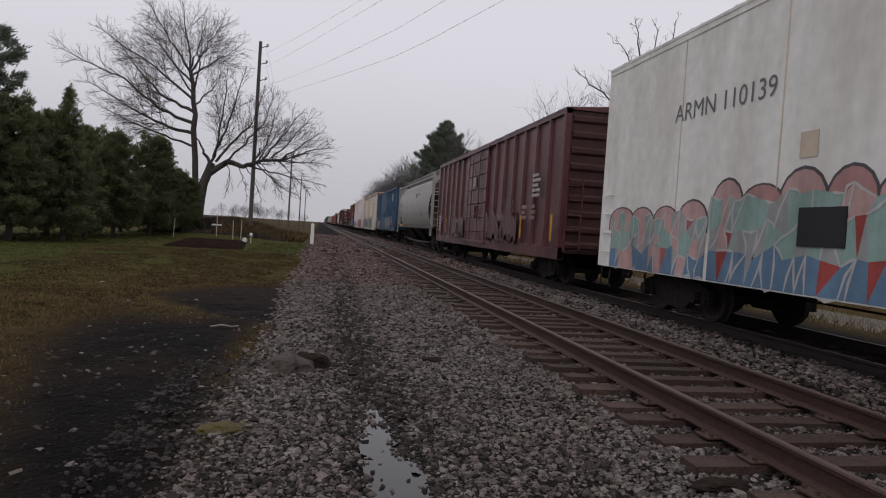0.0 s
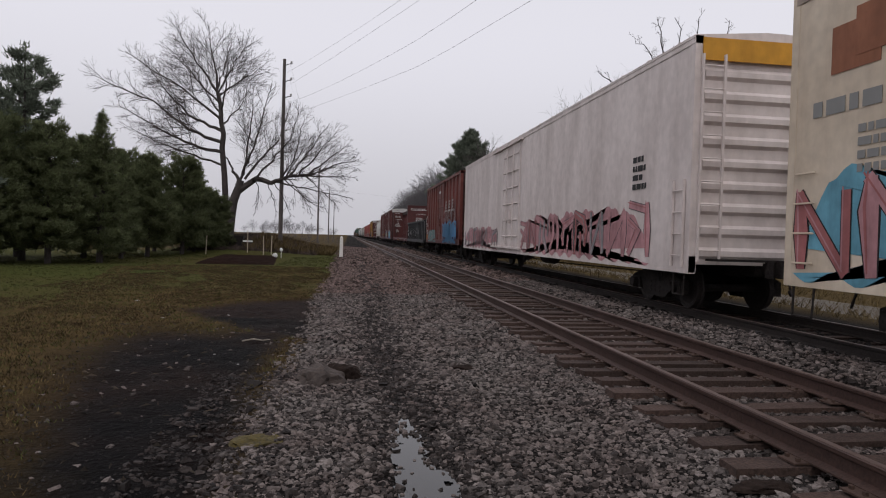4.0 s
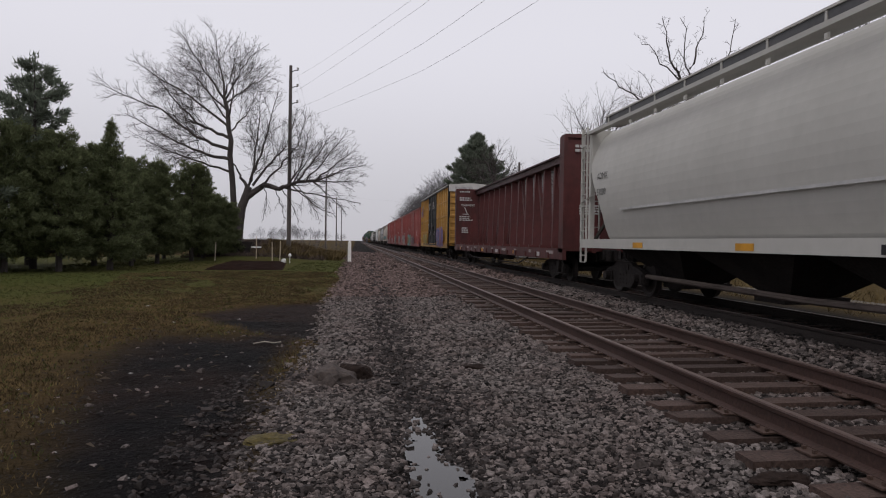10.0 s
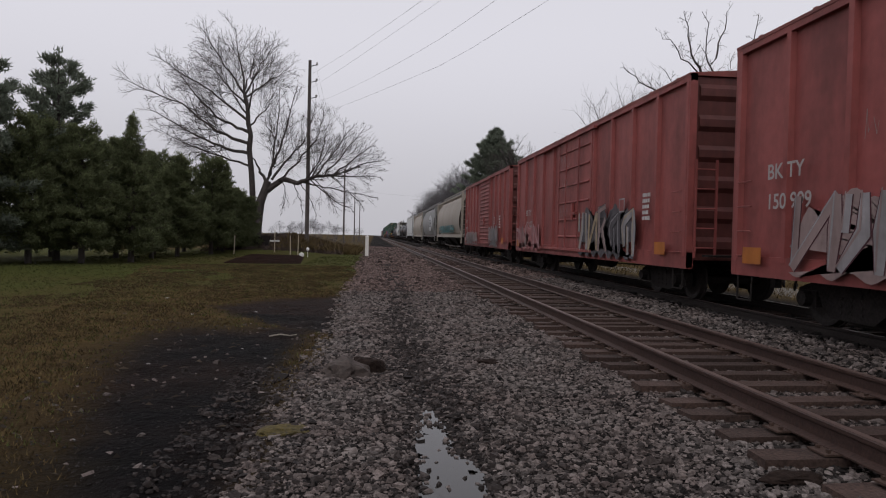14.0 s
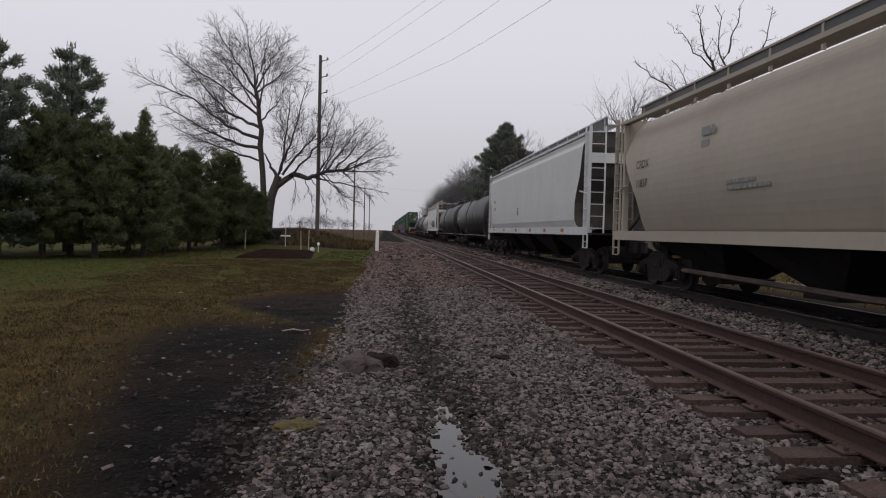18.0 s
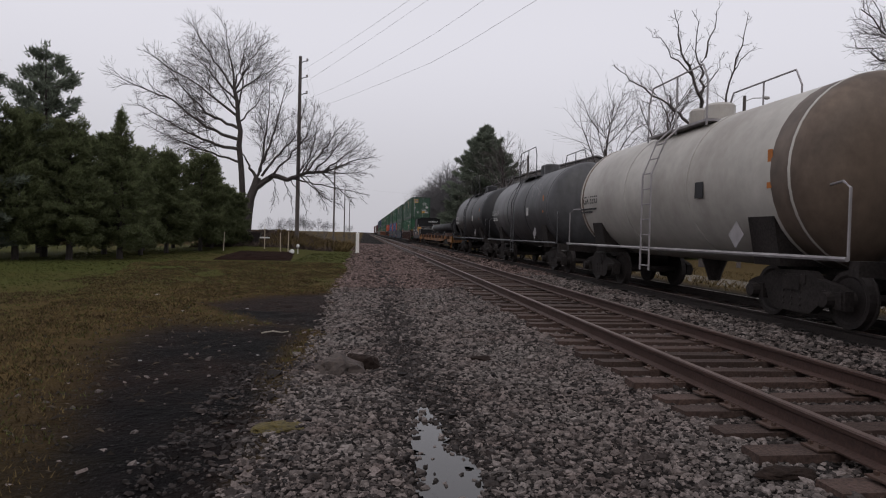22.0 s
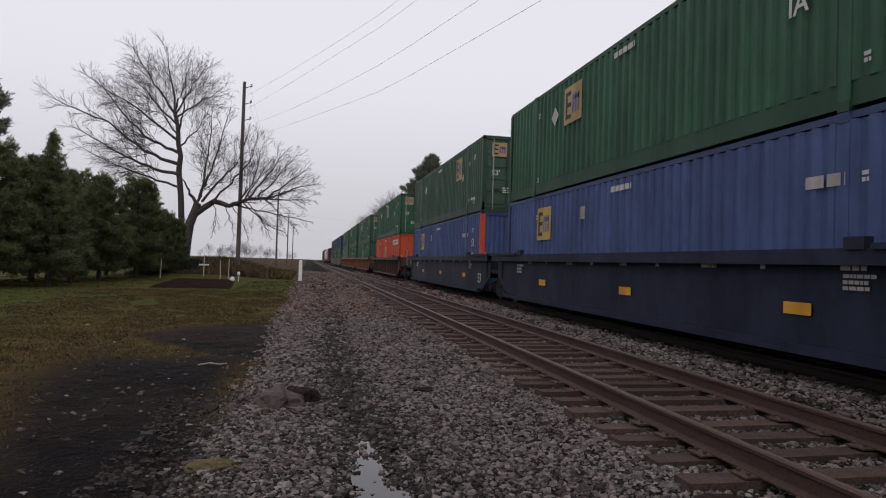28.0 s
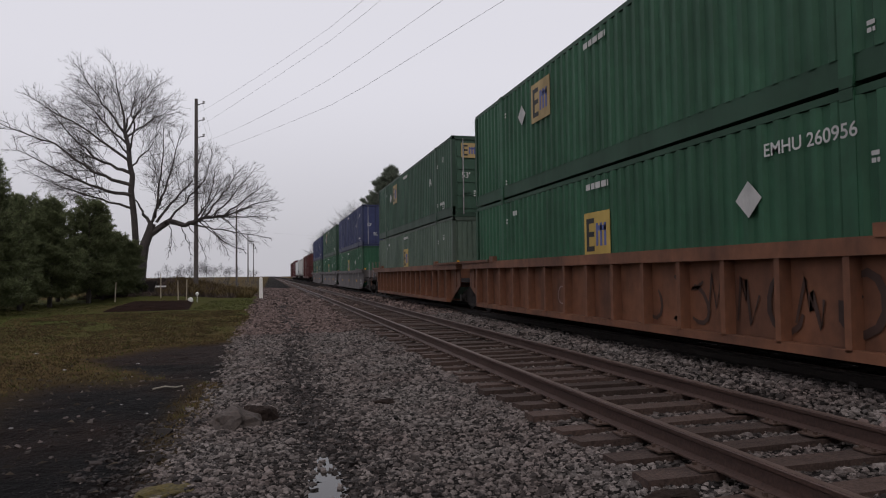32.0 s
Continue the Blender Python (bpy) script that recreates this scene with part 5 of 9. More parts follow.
def bars(parent, at, width, rows, height, material, face="side", seed=0, fill=0.85, name="lettering"):
    """Unreadable small writing: rows of short bars."""
    r = random.Random(seed)
    g = Geo()
    x, y, z = at
    for i in range(rows):
        zz = z - i * height * 1.6
        a = 0.0
        stop = width * r.uniform(fill * 0.7, 1)
        while a < stop:
            w = min(r.uniform(0.6, 2.2) * height, stop - a + 0.01)
            if face == "side":
                g.box(x - 0.003, x + 0.002, y - a - w, y - a, zz, zz + height)
            else:
                g.box(x + a, x + a + w, y - 0.003, y + 0.002, zz, zz + height)
            a += w + height * 0.35
    return part(name, g, material, parent)


def plate(parent, at, width, height, material, face="side", name="placard", label="", turn=0):
    """A thin sign or patch; at is its lower left corner. turn: stands it on a corner."""
    x, y, z = at
    if turn:
        h = width / 2
        o = [(-h, 0), (0, -h), (h, 0), (0, h)]
        if face == "side":
            g = Geo().prism([(y - h + a, z + h + b) for a, b in o], "x", x - 0.005, x + 0.001)
        else:
            g = Geo().prism([(x + h + a, z + h + b) for a, b in o], "y", y - 0.005, y + 0.001)
    elif face == "side":
        g = Geo().box(x - 0.004, x + 0.001, y - width, y, z, z + height)
    else:
        g = Geo().box(x, x + width, y - 0.004, y + 0.001, z, z + height)
    return part(name, g, material, parent, label)


def ribbon(curve, half, x, caps=True):
    """A painted line through (y, z) points as one flat strip with pointed or blunt ends: vertices and faces."""
    vs, n = [], len(curve)
    for i, (a, b) in enumerate(curve):
        (a0, b0), (a1, b1) = curve[max(0, i - 1)], curve[min(n - 1, i + 1)]
        d = math.hypot(a1 - a0, b1 - b0) + 1e-9
        k = half * (0.55 if caps and i in (0, n - 1) else 1)
        vs += [(x, a - (b1 - b0) / d * k, b + (a1 - a0) / d * k), (x, a + (b1 - b0) / d * k, b - (a1 - a0) / d * k)]
    return vs, [(2 * i, 2 * i + 1, 2 * i + 3, 2 * i + 2) for i in range(n - 1)]


def arc(r, y0, z0, w, h, turn):
    """A loop or hook inside a box, in (y, z): the stroke of a sprayed figure."""
    a0, span = turn + r.uniform(-.4, .4), r.choice((2.4, 3.3, 4.4, 5.2)) * r.choice((-1, 1))
    lean = r.uniform(-.25, .25)
    out = []
    for i in range(10):
        a = a0 + span * i / 9
        v = .5 + .5 * math.sin(a)
        u = .5 + .46 * math.cos(a) * (1 - .25 * v) + lean * (v - .5)
        out.append((y0 - w * u, z0 + h * v))
    return out


def graffiti(parent, x, y0, y1, z0, z1, colours, seed, outline, n=None, label="", cloud=None):
    """Spray-painted work on a side: a bumpy ground colour, then fat curling strokes with an edge, a fill and a highlight, one mesh a figure.
    y0 is the far end and y1 the near end of the piece."""
    r = random.Random(seed)
    width, height = y0 - y1, z1 - z0
    n = n or max(3, int(width / (height * 0.75)))
    w = width / n
    cloud = cloud or colours[-1]
    pts, m = [], n * 10
    for i in range(m + 1):
        f = i / m
        pts.append((y0 - width * f, z0 + height * (0.66 + 0.22 * abs(math.sin(f * n * 2.4 + seed)) + .08 * abs(math.sin(f * n * 7.1 + 2))) * min(1, .35 + 6 * f, .35 + 6 * (1 - f))))
    low = [(y0 - width * (1 - i / m), z0 + height * (.03 + .05 * math.sin(i * .9 + seed))) for i in range(m + 1)]
    k = len(pts)
    part("graffiti_ground", Geo().add([(x - .003, a, b) for a, b in pts] + [(x - .003, a, b) for a, b in low[::-1]], [(i, i + 1, 2 * k - 2 - i, 2 * k - 1 - i) for i in range(k - 1)]), cloud, parent, label or "spray-painted graffiti")
    for i in range(n):
        left = y0 - i * w + w * r.uniform(0, .08)
        hh, base = height * r.uniform(.66, .84), z0 + height * r.uniform(.06, .12)
        fat = .13 * min(w * 1.15, hh)
        lean, wide = r.uniform(-.12, .12) * hh, w * r.uniform(.8, 1.0)
        far, near, top = left - fat, left - wide + fat * .4, base + hh

        def bend(pts):
            return [(a + lean * (b - base) / hh + r.uniform(-.03, .03) * w, b + r.uniform(-.02, .02) * hh) for a, b in pts]
        kind, mid = r.randrange(4), base + hh * r.uniform(.35, .65)
        if r.random() < .65:
            far, near = near, far
            fat_in = -fat
        else:
            fat_in = fat
        curves = [bend([(far, base), (far, mid), (far, top)])]
        if kind == 0:
            curves += [bend([(far, top), (near, base)]), bend([(near, base), (near, top)])]
        elif kind == 1:
            curves += [bend([(far, top), (near + fat_in, top - .2 * hh), (near, mid), (near + fat_in, base + .2 * hh)]), bend([((far + near) / 2, mid), ((far + near) / 2, base)])]
        elif kind == 2:
            curves += [bend([(far, top - .1 * hh), (near, top)]), bend([(near, mid + .2 * hh), ((far + near) / 2, mid), (near, base)])]
        elif kind == 3:
            curves += [bend([((far + near) / 2, top), ((far + near) / 2, mid), (near, base)]), bend([(near, top), (near, mid)])]
        g, slots = Geo(), []
        edge = min(.032, .012 + .012 * height)
        for lay, half, off in ((0, fat + edge, .006), (1, fat, .010), (2, fat * .16, .014)):
            for j, c in enumerate(curves):
                if lay == 2:
                    c = [(a + fat * .4, b + fat * .3) for a, b in c]
                vs, fs = ribbon(c, half, x - off - .0012 * j)
                g.add(vs, fs)
                slots += [lay] * len(fs)
        me = mesh_from("graffiti_figure", g.v, g.f)
        for c in (outline, colours[i % len(colours)], colours[(i + 1) % len(colours)]):
            me.materials.append(c)
        if len(me.polygons) == len(slots):
            me.polygons.foreach_set("material_index", slots)
        part("graffiti_figure", me, None, parent)


def mural(parent, x, y0, y1, z0, z1, top, middle, low, accent, line, seed, n=10, peaks="cloud", label=""):
    """A large sprayed piece in angular fields: a lower band, a middle band of slanted facets, puffs or spikes above, and pale lines along some edges."""
    r = random.Random(seed)
    width, height = y0 - y1, z1 - z0
    levels = (0.0, .30, .52, .76)
    grid = []
    for i in range(n + 1):
        col = []
        for j, f in enumerate(levels):
            jy = 0 if i in (0, n) else r.uniform(-.36, .36) * width / n
            col.append((y0 - width * i / n + jy, z0 + height * (f + (r.uniform(-.08, .08) if j else 0))))
        grid.append(col)
    mats = list(dict.fromkeys(list(top) + list(middle) + list(low) + list(accent) + [line]))
    g, slots = Geo(), []

    def field(pts, m, off):
        g.add([(x - off, a, b) for a, b in pts], [tuple(range(len(pts)))])
        slots.append(mats.index(m))

    # puffs or spikes with a dark rim behind the facets
    k = max(3, int(width / .8))
    for i in range(k):
        c, w = y0 - width * (i + .5) / k, width / k * r.uniform(.5, .66)
        b, h = z0 + height * .70, height * r.uniform(.14, .28)
        for grow, m, off in ((1.0, accent[-1], .003), (.9, top[i % len(top)], .006)):
            if peaks == "cloud":
                pts = [(c + w * grow * math.cos(a * math.pi / 8), b + h * grow * math.sin(a * math.pi / 8)) for a in range(9)] + [(c - w * grow, b - .15 * height), (c + w * grow, b - .15 * height)]
            else:
                pts = [(c + w * grow, b - .1 * height), (c + w * .55 * grow, b + h * .5 * grow), (c, b + h * grow), (c - w * .55 * grow, b + h * .4 * grow), (c - w * grow, b - .1 * height)]
            field(pts, m, off + .0006 * (i % 3))
    for i in range(n):
        for j in range(3):
            m = (low if j == 0 else middle)[r.randrange(len(low if j == 0 else middle))]
            a, b, c, d = grid[i][j], grid[i + 1][j], grid[i + 1][j + 1], grid[i][j + 1]
            if r.random() < .35:
                field([a, b, c], m, .009)
                field([a, c, d], accent[r.randrange(len(accent) - 1)] if r.random() < .5 else middle[r.randrange(len(middle))], .009)
            else:
                field([a, b, c, d], m, .009)
    for i in range(n + 1):
        for j in range(4):
            for other in ((i + 1, j), (i, j + 1), (i + 1, j + 1)):
                if other[0] <= n and other[1] < 4 and r.random() < (.34 if j else .2):
                    a, b = grid[i][j], grid[other[0]][other[1]]
                    mid = ((a[0] + b[0]) / 2 + r.uniform(-.05, .05), (a[1] + b[1]) / 2 + r.uniform(-.05, .05))
                    vs, fs = ribbon([a, mid, b], .022, x - .012 - .0005 * (j + i % 3))
                    g.add(vs, fs)
                    slots.extend([mats.index(line)] * len(fs))
    me = mesh_from("graffiti_mural", g.v, g.f)
    for m in mats:
        me.materials.append(m)
    if len(me.polygons) == len(slots):
        me.polygons.foreach_set("material_index", slots)
    part("graffiti_mural", me, None, parent, label or "large faceted spray-painted piece")


def tag(parent, x, y, z, size, material, seed, n=4, thick=0.022):
    """A quick one-line graffiti scrawl of loops and hooks."""
    r = random.Random(seed)
    g = Geo()
    for i in range(n):
        c = arc(r, y - i * size * .8, z + r.uniform(-.06, .06) * size, size * r.uniform(.6, 1), size * r.uniform(.75, 1.1), r.uniform(0, 6.28))
        if r.random() < .6:
            c += [(c[-1][0] - size * .2 * t, c[-1][1] + size * r.uniform(-.2, .2)) for t in (1, 2)]
        if r.random() < .55:
            c = [(y - i * size * .8 - size * (.12 * q + r.uniform(-.08, .08)), z + size * ((.1, .95, .35, .8, .05, .6)[q] + r.uniform(-.12, .12))) for q in range(6)]
        g.add(*ribbon(c, size * thick * r.uniform(.7, 1.2), x - .005 - .0015 * i))
    return part("graffiti_scrawl", g, material, parent)


C_WHITE = paint("lettering_white", (0.52, 0.51, 0.50), 0.25)
C_STENCIL2 = paint("stencil_dull_white", (0.36, 0.33, 0.32), 0.2)
C_STENCIL = paint("stencil_grey", (0.16, 0.16, 0.17), 0.2)
C_BLACK = paint("lettering_black", (0.02, 0.02, 0.022), 0.2)
C_YEL = paint("reflector_yellow", (0.62, 0.30, 0.03), 0.25)
C_ORANGE = paint("placard_orange", (0.45, 0.15, 0.03), 0.25)
C_BLUE = paint("spray_blue", (0.05, 0.20, 0.42), 0.4)
C_LBLUE = paint("spray_light_blue", (0.16, 0.42, 0.55), 0.4)
C_BLUEX = paint("emblem_blue", (0.035, 0.05, 0.18), .2)
C_SKY = paint("spray_sky_blue", (0.075, 0.26, 0.47), 0.5)
C_TEAL = paint("spray_teal", (0.12, 0.33, 0.33), 0.4)
C_RED = paint("spray_red", (0.38, 0.07, 0.06), 0.4)
C_PINK = paint("spray_pink", (0.55, 0.28, 0.30), 0.4)
C_PURP = paint("spray_purple", (0.20, 0.12, 0.30), 0.4)
C_LIME = paint("spray_lime", (0.42, 0.42, 0.12), 0.4)
C_GREY = paint("spray_silver", (0.33, 0.31, 0.32), 0.4)
C_GREEN = paint("spray_green", (0.12, 0.30, 0.20), 0.4)
C_TAN = paint("spray_tan", (0.45, 0.35, 0.22), 0.4)


# shade inside the hopper ends, put into a darker sheet colour
SHADED_SLOPE = paint("shaded_slope_sheet", (0.085, 0.078, 0.07), .3, spec=.2)
P_SILLRUST = paint("rust_brown_sill", (0.105, 0.082, 0.072), .35, dirt=(.05, .038, .033))
P_MESH = paint("walkway_grating_grey", (0.10, 0.10, 0.105), .2)


def boxcar(s, L, W, zb, zt, body_mat, label, posts="posts", n=18, door=None, roof_mat=None, end_ribs=9, trim=None, end_top=None, sill_mat=None, inset=2.3, name="boxcar", louvre=None, doors=1, grid=3, end_mat=None):
    """A boxcar: shell, roof panels, side posts (or a grid of them, or smooth), ribbed ends, doors, ladders and running gear.
    door: (start, end) along the car from its leading end."""
    car = rolling(name, s, label, "boxcar")
    h, x = W / 2, -W / 2
    roof_mat, trim, sill_mat = roof_mat or body_mat, trim or body_mat, sill_mat or body_mat
    # end_mat: darker body paint, the next car's shade put into its colour
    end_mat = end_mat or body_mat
    p = 0.0 if posts == "smooth" else 0.07
    part("body", Geo().box(x + max(p, .004), h - max(p, .004), 0.12, L - 0.12, zb, zt - 0.1), body_mat, car)
    for sx in (-1, 1):
        a, b = sorted((sx * h, sx * (h - 0.13)))
        part("side_sill", Geo().box(a, b, 0.02, L - 0.02, zb - 0.22, zb + 0.1), sill_mat, car)
        part("top_chord", Geo().box(a - 0.01, b + 0.01, 0.02, L - 0.02, zt - 0.2, zt - 0.06), trim, car)
    # roof of pressed panels with ribs
    nr = int(L / 1.25)
    part("roof", Geo().prism([(-h - .02, zt - .1), (h + .02, zt - .1), (h + .02, zt - .05), (0.2, zt + .07), (-0.2, zt + .07), (-h - .02, zt - .05)], "y", 0.02, L - 0.02), roof_mat, car)
    rib = Geo().prism([(-h, zt - .05), (0, zt + .09), (h, zt - .05), (h, zt - .02), (0, zt + .12), (-h, zt - .02)], "y", -0.04, 0.04).mesh("roof_rib")
    rib.materials.append(roof_mat)
    for i in range(nr):
        part("roof_rib", rib, None, car, at=(0, L * (i + 0.5) / nr, 0))
    if posts != "smooth":
        post = Geo().prism([(0.0, -.075), (-0.082, -.05), (-0.082, .05), (0.0, .075)], "z", zb + 0.02, zt - 0.15)
        me = post.mesh("side_post")
        me.materials.append(body_mat)
        for sx in (-1, 1):
            for i in range(n + 1):
                y = 0.14 + (L - 0.28) * i / n
                if door and door[0] - 0.1 < y < door[1] + 0.1:
                    continue
                o = part("side_post", me, None, car, at=(sx * (h - p), y, 0))
                if sx > 0:
                    o.rotation_euler = (0, 0, math.pi)
        if posts == "grid":
            for sx in (-1, 1):
                a, b = sorted((sx * (h - p), sx * (h - 0.02)))
                for k in range(1, grid + 1):
                    z = zb + (zt - zb - 0.1) * k / (grid + 1)
                    for y0, y1 in ([(0.14, door[0] - .1), (door[1] + .1, L - .14)] if door else [(0.14, L - 0.14)]):
                        part("side_rail", Geo().box(a, b, y0, y1, z - 0.04, z + 0.04), body_mat, car)
    # pressed ends
    z0, z1 = zb - 0.05, zt - 0.12
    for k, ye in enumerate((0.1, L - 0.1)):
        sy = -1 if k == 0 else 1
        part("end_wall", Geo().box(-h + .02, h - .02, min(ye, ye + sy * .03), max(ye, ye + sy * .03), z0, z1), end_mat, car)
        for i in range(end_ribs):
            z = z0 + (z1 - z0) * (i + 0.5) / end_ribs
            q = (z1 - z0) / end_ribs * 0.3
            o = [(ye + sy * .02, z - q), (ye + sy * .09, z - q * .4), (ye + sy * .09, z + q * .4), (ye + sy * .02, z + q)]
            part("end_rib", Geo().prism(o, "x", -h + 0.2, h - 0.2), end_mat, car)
        for sx in (-1, 1):
            a, b = sorted((sx * (h + 0.004), sx * (h - 0.14)))
            part("corner_post", Geo().box(a, b, min(ye - sy * .06, ye + sy * .08), max(ye - sy * .06, ye + sy * .08), zb - .2, zt - .1), trim, car)
    if end_top:
        part("end_header", Geo().box(-h + .05, h - .05, -0.025, 0.02, zt - 0.5, zt - 0.06), end_top, car, "white clearance panel at the roof end")
        for zz in (1.5, 2.15, 2.75):
            bars(car, (.45, .005, zt - zz), .9, 2, .06, C_STENCIL2, "end", seed=int(zz * 7))
        letters(car, "EXCESS HEIGHT CAR", (-h + .45, -0.03, zt - 0.31), 0.13, C_STENCIL, "end")
    if door:
        y0, y1 = door
        for kk in range(doors):
            d0, d1 = y0 + (y1 - y0) * kk / doors, y0 + (y1 - y0) * (kk + 1) / doors
            dm = trim if louvre == "trim" else body_mat
            dr = part("sliding_door", Geo().box(x - 0.01, x + p + 0.01, d0 + 0.02, d1 - 0.02, zb + 0.08, zt - 0.25), dm, car, "ribbed side door")
            nl = {"louvre": 16, "trim": 5}.get(louvre, 6)
            for i in range(nl):
                z = zb + 0.12 + (zt - zb - 0.45) * (i + 0.5) / nl
                q = 0.05 if nl > 10 else 0.035
                part("door_rib", Geo().prism([(x - 0.01, z - q), (x - 0.05, z - q * .4), (x - 0.05, z + q * .4), (x - 0.01, z + q)], "y", d0 + 0.08, d1 - 0.08), dm, dr)
            if louvre != "louvre":
                for yy in (d0 + (d1 - d0) * .3, d0 + (d1 - d0) * .7):
                    part("lock_rod", Geo().tube([(x - 0.07, yy, zb + 0.05), (x - 0.07, yy, zt - 0.3)], 0.022, 6), dm, dr)
            part("door_latch", Geo().box(x - 0.09, x - 0.02, d0 + (d1 - d0) * .36, d0 + (d1 - d0) * .6, zb + 1.05, zb + 1.12).box(x - .1, x - .03, d0 + (d1 - d0) * .45, d0 + (d1 - d0) * .5, zb + 0.9, zb + 1.4), dm, dr)
        for z in (zb - 0.02, zt - 0.22):
            part("door_track", Geo().box(x - 0.09, x + 0.02, y0 - 0.4, y1 + (y1 - y0) * 0.75, z - .03, z + .04), trim, car)
        for yy in (y0 - .05, y1 + .05):
            part("door_post", Geo().box(x - 0.03, x + 0.1, yy - .06, yy + .06, zb, zt - .15), trim, car)
    ladder(car, x - 0.04, 0.22, 0.62, zb - 0.1, zb + 1.5, 4, body_mat, stiles=posts == "smooth")
    ladder(car, -h + 0.12, -0.06, 0.42, zb, zt - 0.4 if posts == "smooth" else zb + 1.9, 9 if posts == "smooth" else 5, body_mat, "end")
    ladder(car, x - 0.04, L - 0.62, L - 0.22, zb - 0.1, zb + 1.5, 4, body_mat, stiles=False)
    for y in (0.4, L - 0.4):
        stirrup(car, x + 0.03, y, zb - 0.2, M_DARKSTEEL)
    part("crossover_platform", Geo().box(-h + .3, h - .3, -0.28, -0.02, zb + 0.02, zb + 0.06), M_DARKSTEEL, car)
    part("brake_wheel", Geo().lathe([(-0.02, 0.28), (0.02, 0.28), (0.02, 0.24), (-0.02, 0.24)], "y", (0.55, -0.14, zb + 1.6), 16), M_DARKSTEEL, car)
    running_gear(car, L, zb, inset)
    return car, x


def hopper(s, L, W, zs, zt, body_mat, label, rounded=True, slope=2.7, bays=4, roof_mat=None, sill_mat=None, walk_mat=None, inset=1.9, ribs=0, name="covered_hopper"):
    """A covered hopper: a bellied body with sloping end sheets, sill, outlets, end cages with ladders, roof walkway and hatches."""
    car = rolling(name, s, label, "hopper car")
    h = W / 2
    roof_mat, sill_mat, walk_mat = roof_mat or body_mat, sill_mat or P_SILLRUST, walk_mat or body_mat
    side = []
    if rounded:
        for i in range(23):
            a = -0.85 + 2.13 * i / 22
            side.append((h * (math.cos(a) * 0.55 + 0.45), zs + 0.05 + (zt - zs - 0.1) * (math.sin(a) + 0.751) / 1.709))
    else:
        side = [(h - 0.2, zs + 0.06), (h - 0.08, zs + 0.2), (h - 0.02, zs + 0.35), (h - .01, zs + 0.6), (h, zs + 0.9), (h, zs + 1.3), (h, zs + 1.7), (h, zt - 0.45), (h - 0.07, zt - 0.3), (h - 0.05, zt - 0.18), (h - 0.16, zt - 0.02)]
    prof = [(-a, b) for a, b in side] + [(0, zt + 0.05)] + [(a, b) for a, b in side[::-1]]
    top = max(b for _, b in prof)

    def run(z):
        k = max(0.0, (top - 0.55 - z) / (top - 0.55 - zs))
        return 0.62 + slope * 0.42 * smoothstep(0.05, 0.75, k)
    m = len(prof)
    vs = [(a, run(b), b) for a, b in prof] + [(a, L - run(b), b) for a, b in prof]
    fs = [(i, i + 1, m + i + 1, m + i) for i in range(m - 1)] + [(m - 1 - i, m - 2 - i, i + 1, i)[1 if i == m // 2 - 1 else 0:] for i in range(m // 2)] + [(m + i, m + i + 1, 2 * m - 2 - i, 2 * m - 1 - i)[:4 if i < m // 2 - 1 else 2] + ((2 * m - 1 - i,) if i == m // 2 - 1 else ()) for i in range(m // 2)] + [(m - 1, 0, m, 2 * m - 1)]
    body = Geo().add(vs, fs)
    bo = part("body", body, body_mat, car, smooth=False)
    bo.data.materials.append(SHADED_SLOPE)
    # end slopes and undersides get the darker colour that holds their shade
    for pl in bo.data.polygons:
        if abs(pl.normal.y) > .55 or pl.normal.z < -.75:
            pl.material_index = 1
    part("roof_edge", Geo().box(-h + .02, -h + .2, 0.55, L - 0.55, zt - 0.12, zt - 0.04).box(h - .2, h - .02, 0.55, L - 0.55, zt - 0.12, zt - 0.04), roof_mat, car)
    for sx in (-1, 1):
        a, b = sorted((sx * (h - 0.02), sx * (h - 0.2)))
        part("side_sill", Geo().box(a, b, 0.15, L - 0.15, zs - 0.13, zs + (0.10 if rounded else 0.12)), sill_mat, car)
        for i in range(ribs):
            y = run(zs + 0.6) + 0.4 + (L - 2 * run(zs + .6) - .8) * i / max(1, ribs - 1)
            part("side_rib", Geo().box(*sorted((sx * h, sx * (h + 0.05))), y - 0.04, y + 0.04, zs + 0.3, zt - 0.4), body_mat, car)
    # discharge outlets
    if rounded:
        part("outlet_pipe", Geo().tube([(-h + .55, 3.2, .50), (-h + .5, L / 2, .44), (-h + .55, L - 3.2, .50)], .055, 7), P_SILLRUST, car, "long pneumatic outlet pipe")
    b0, b1 = run(zs) + 0.1, L - run(zs) - 0.1
    for i in range(bays):
        y0, y1 = b0 + (b1 - b0) * i / bays, b0 + (b1 - b0) * (i + 1) / bays
        yc = (y0 + y1) / 2
        g = Geo()
        t, q = h - 0.25, 0.45
        g.add([(-t, y0 + .05, zs), (t, y0 + .05, zs), (t, y1 - .05, zs), (-t, y1 - .05, zs), (-q, yc - .35, 0.38), (q, yc - .35, 0.38), (q, yc + .35, 0.38), (-q, yc + .35, 0.38)],
              [(0, 1, 2, 3), (7, 6, 5, 4), (0, 4, 5, 1), (1, 5, 6, 2), (2, 6, 7, 3), (3, 7, 4, 0)])
        bay = part("hopper_bay", g, M_DARKSTEEL, car)
        part("outlet_gate", Geo().box(-0.6, 0.6, yc - .42, yc + .42, 0.26, 0.38), M_DARKSTEEL, bay)
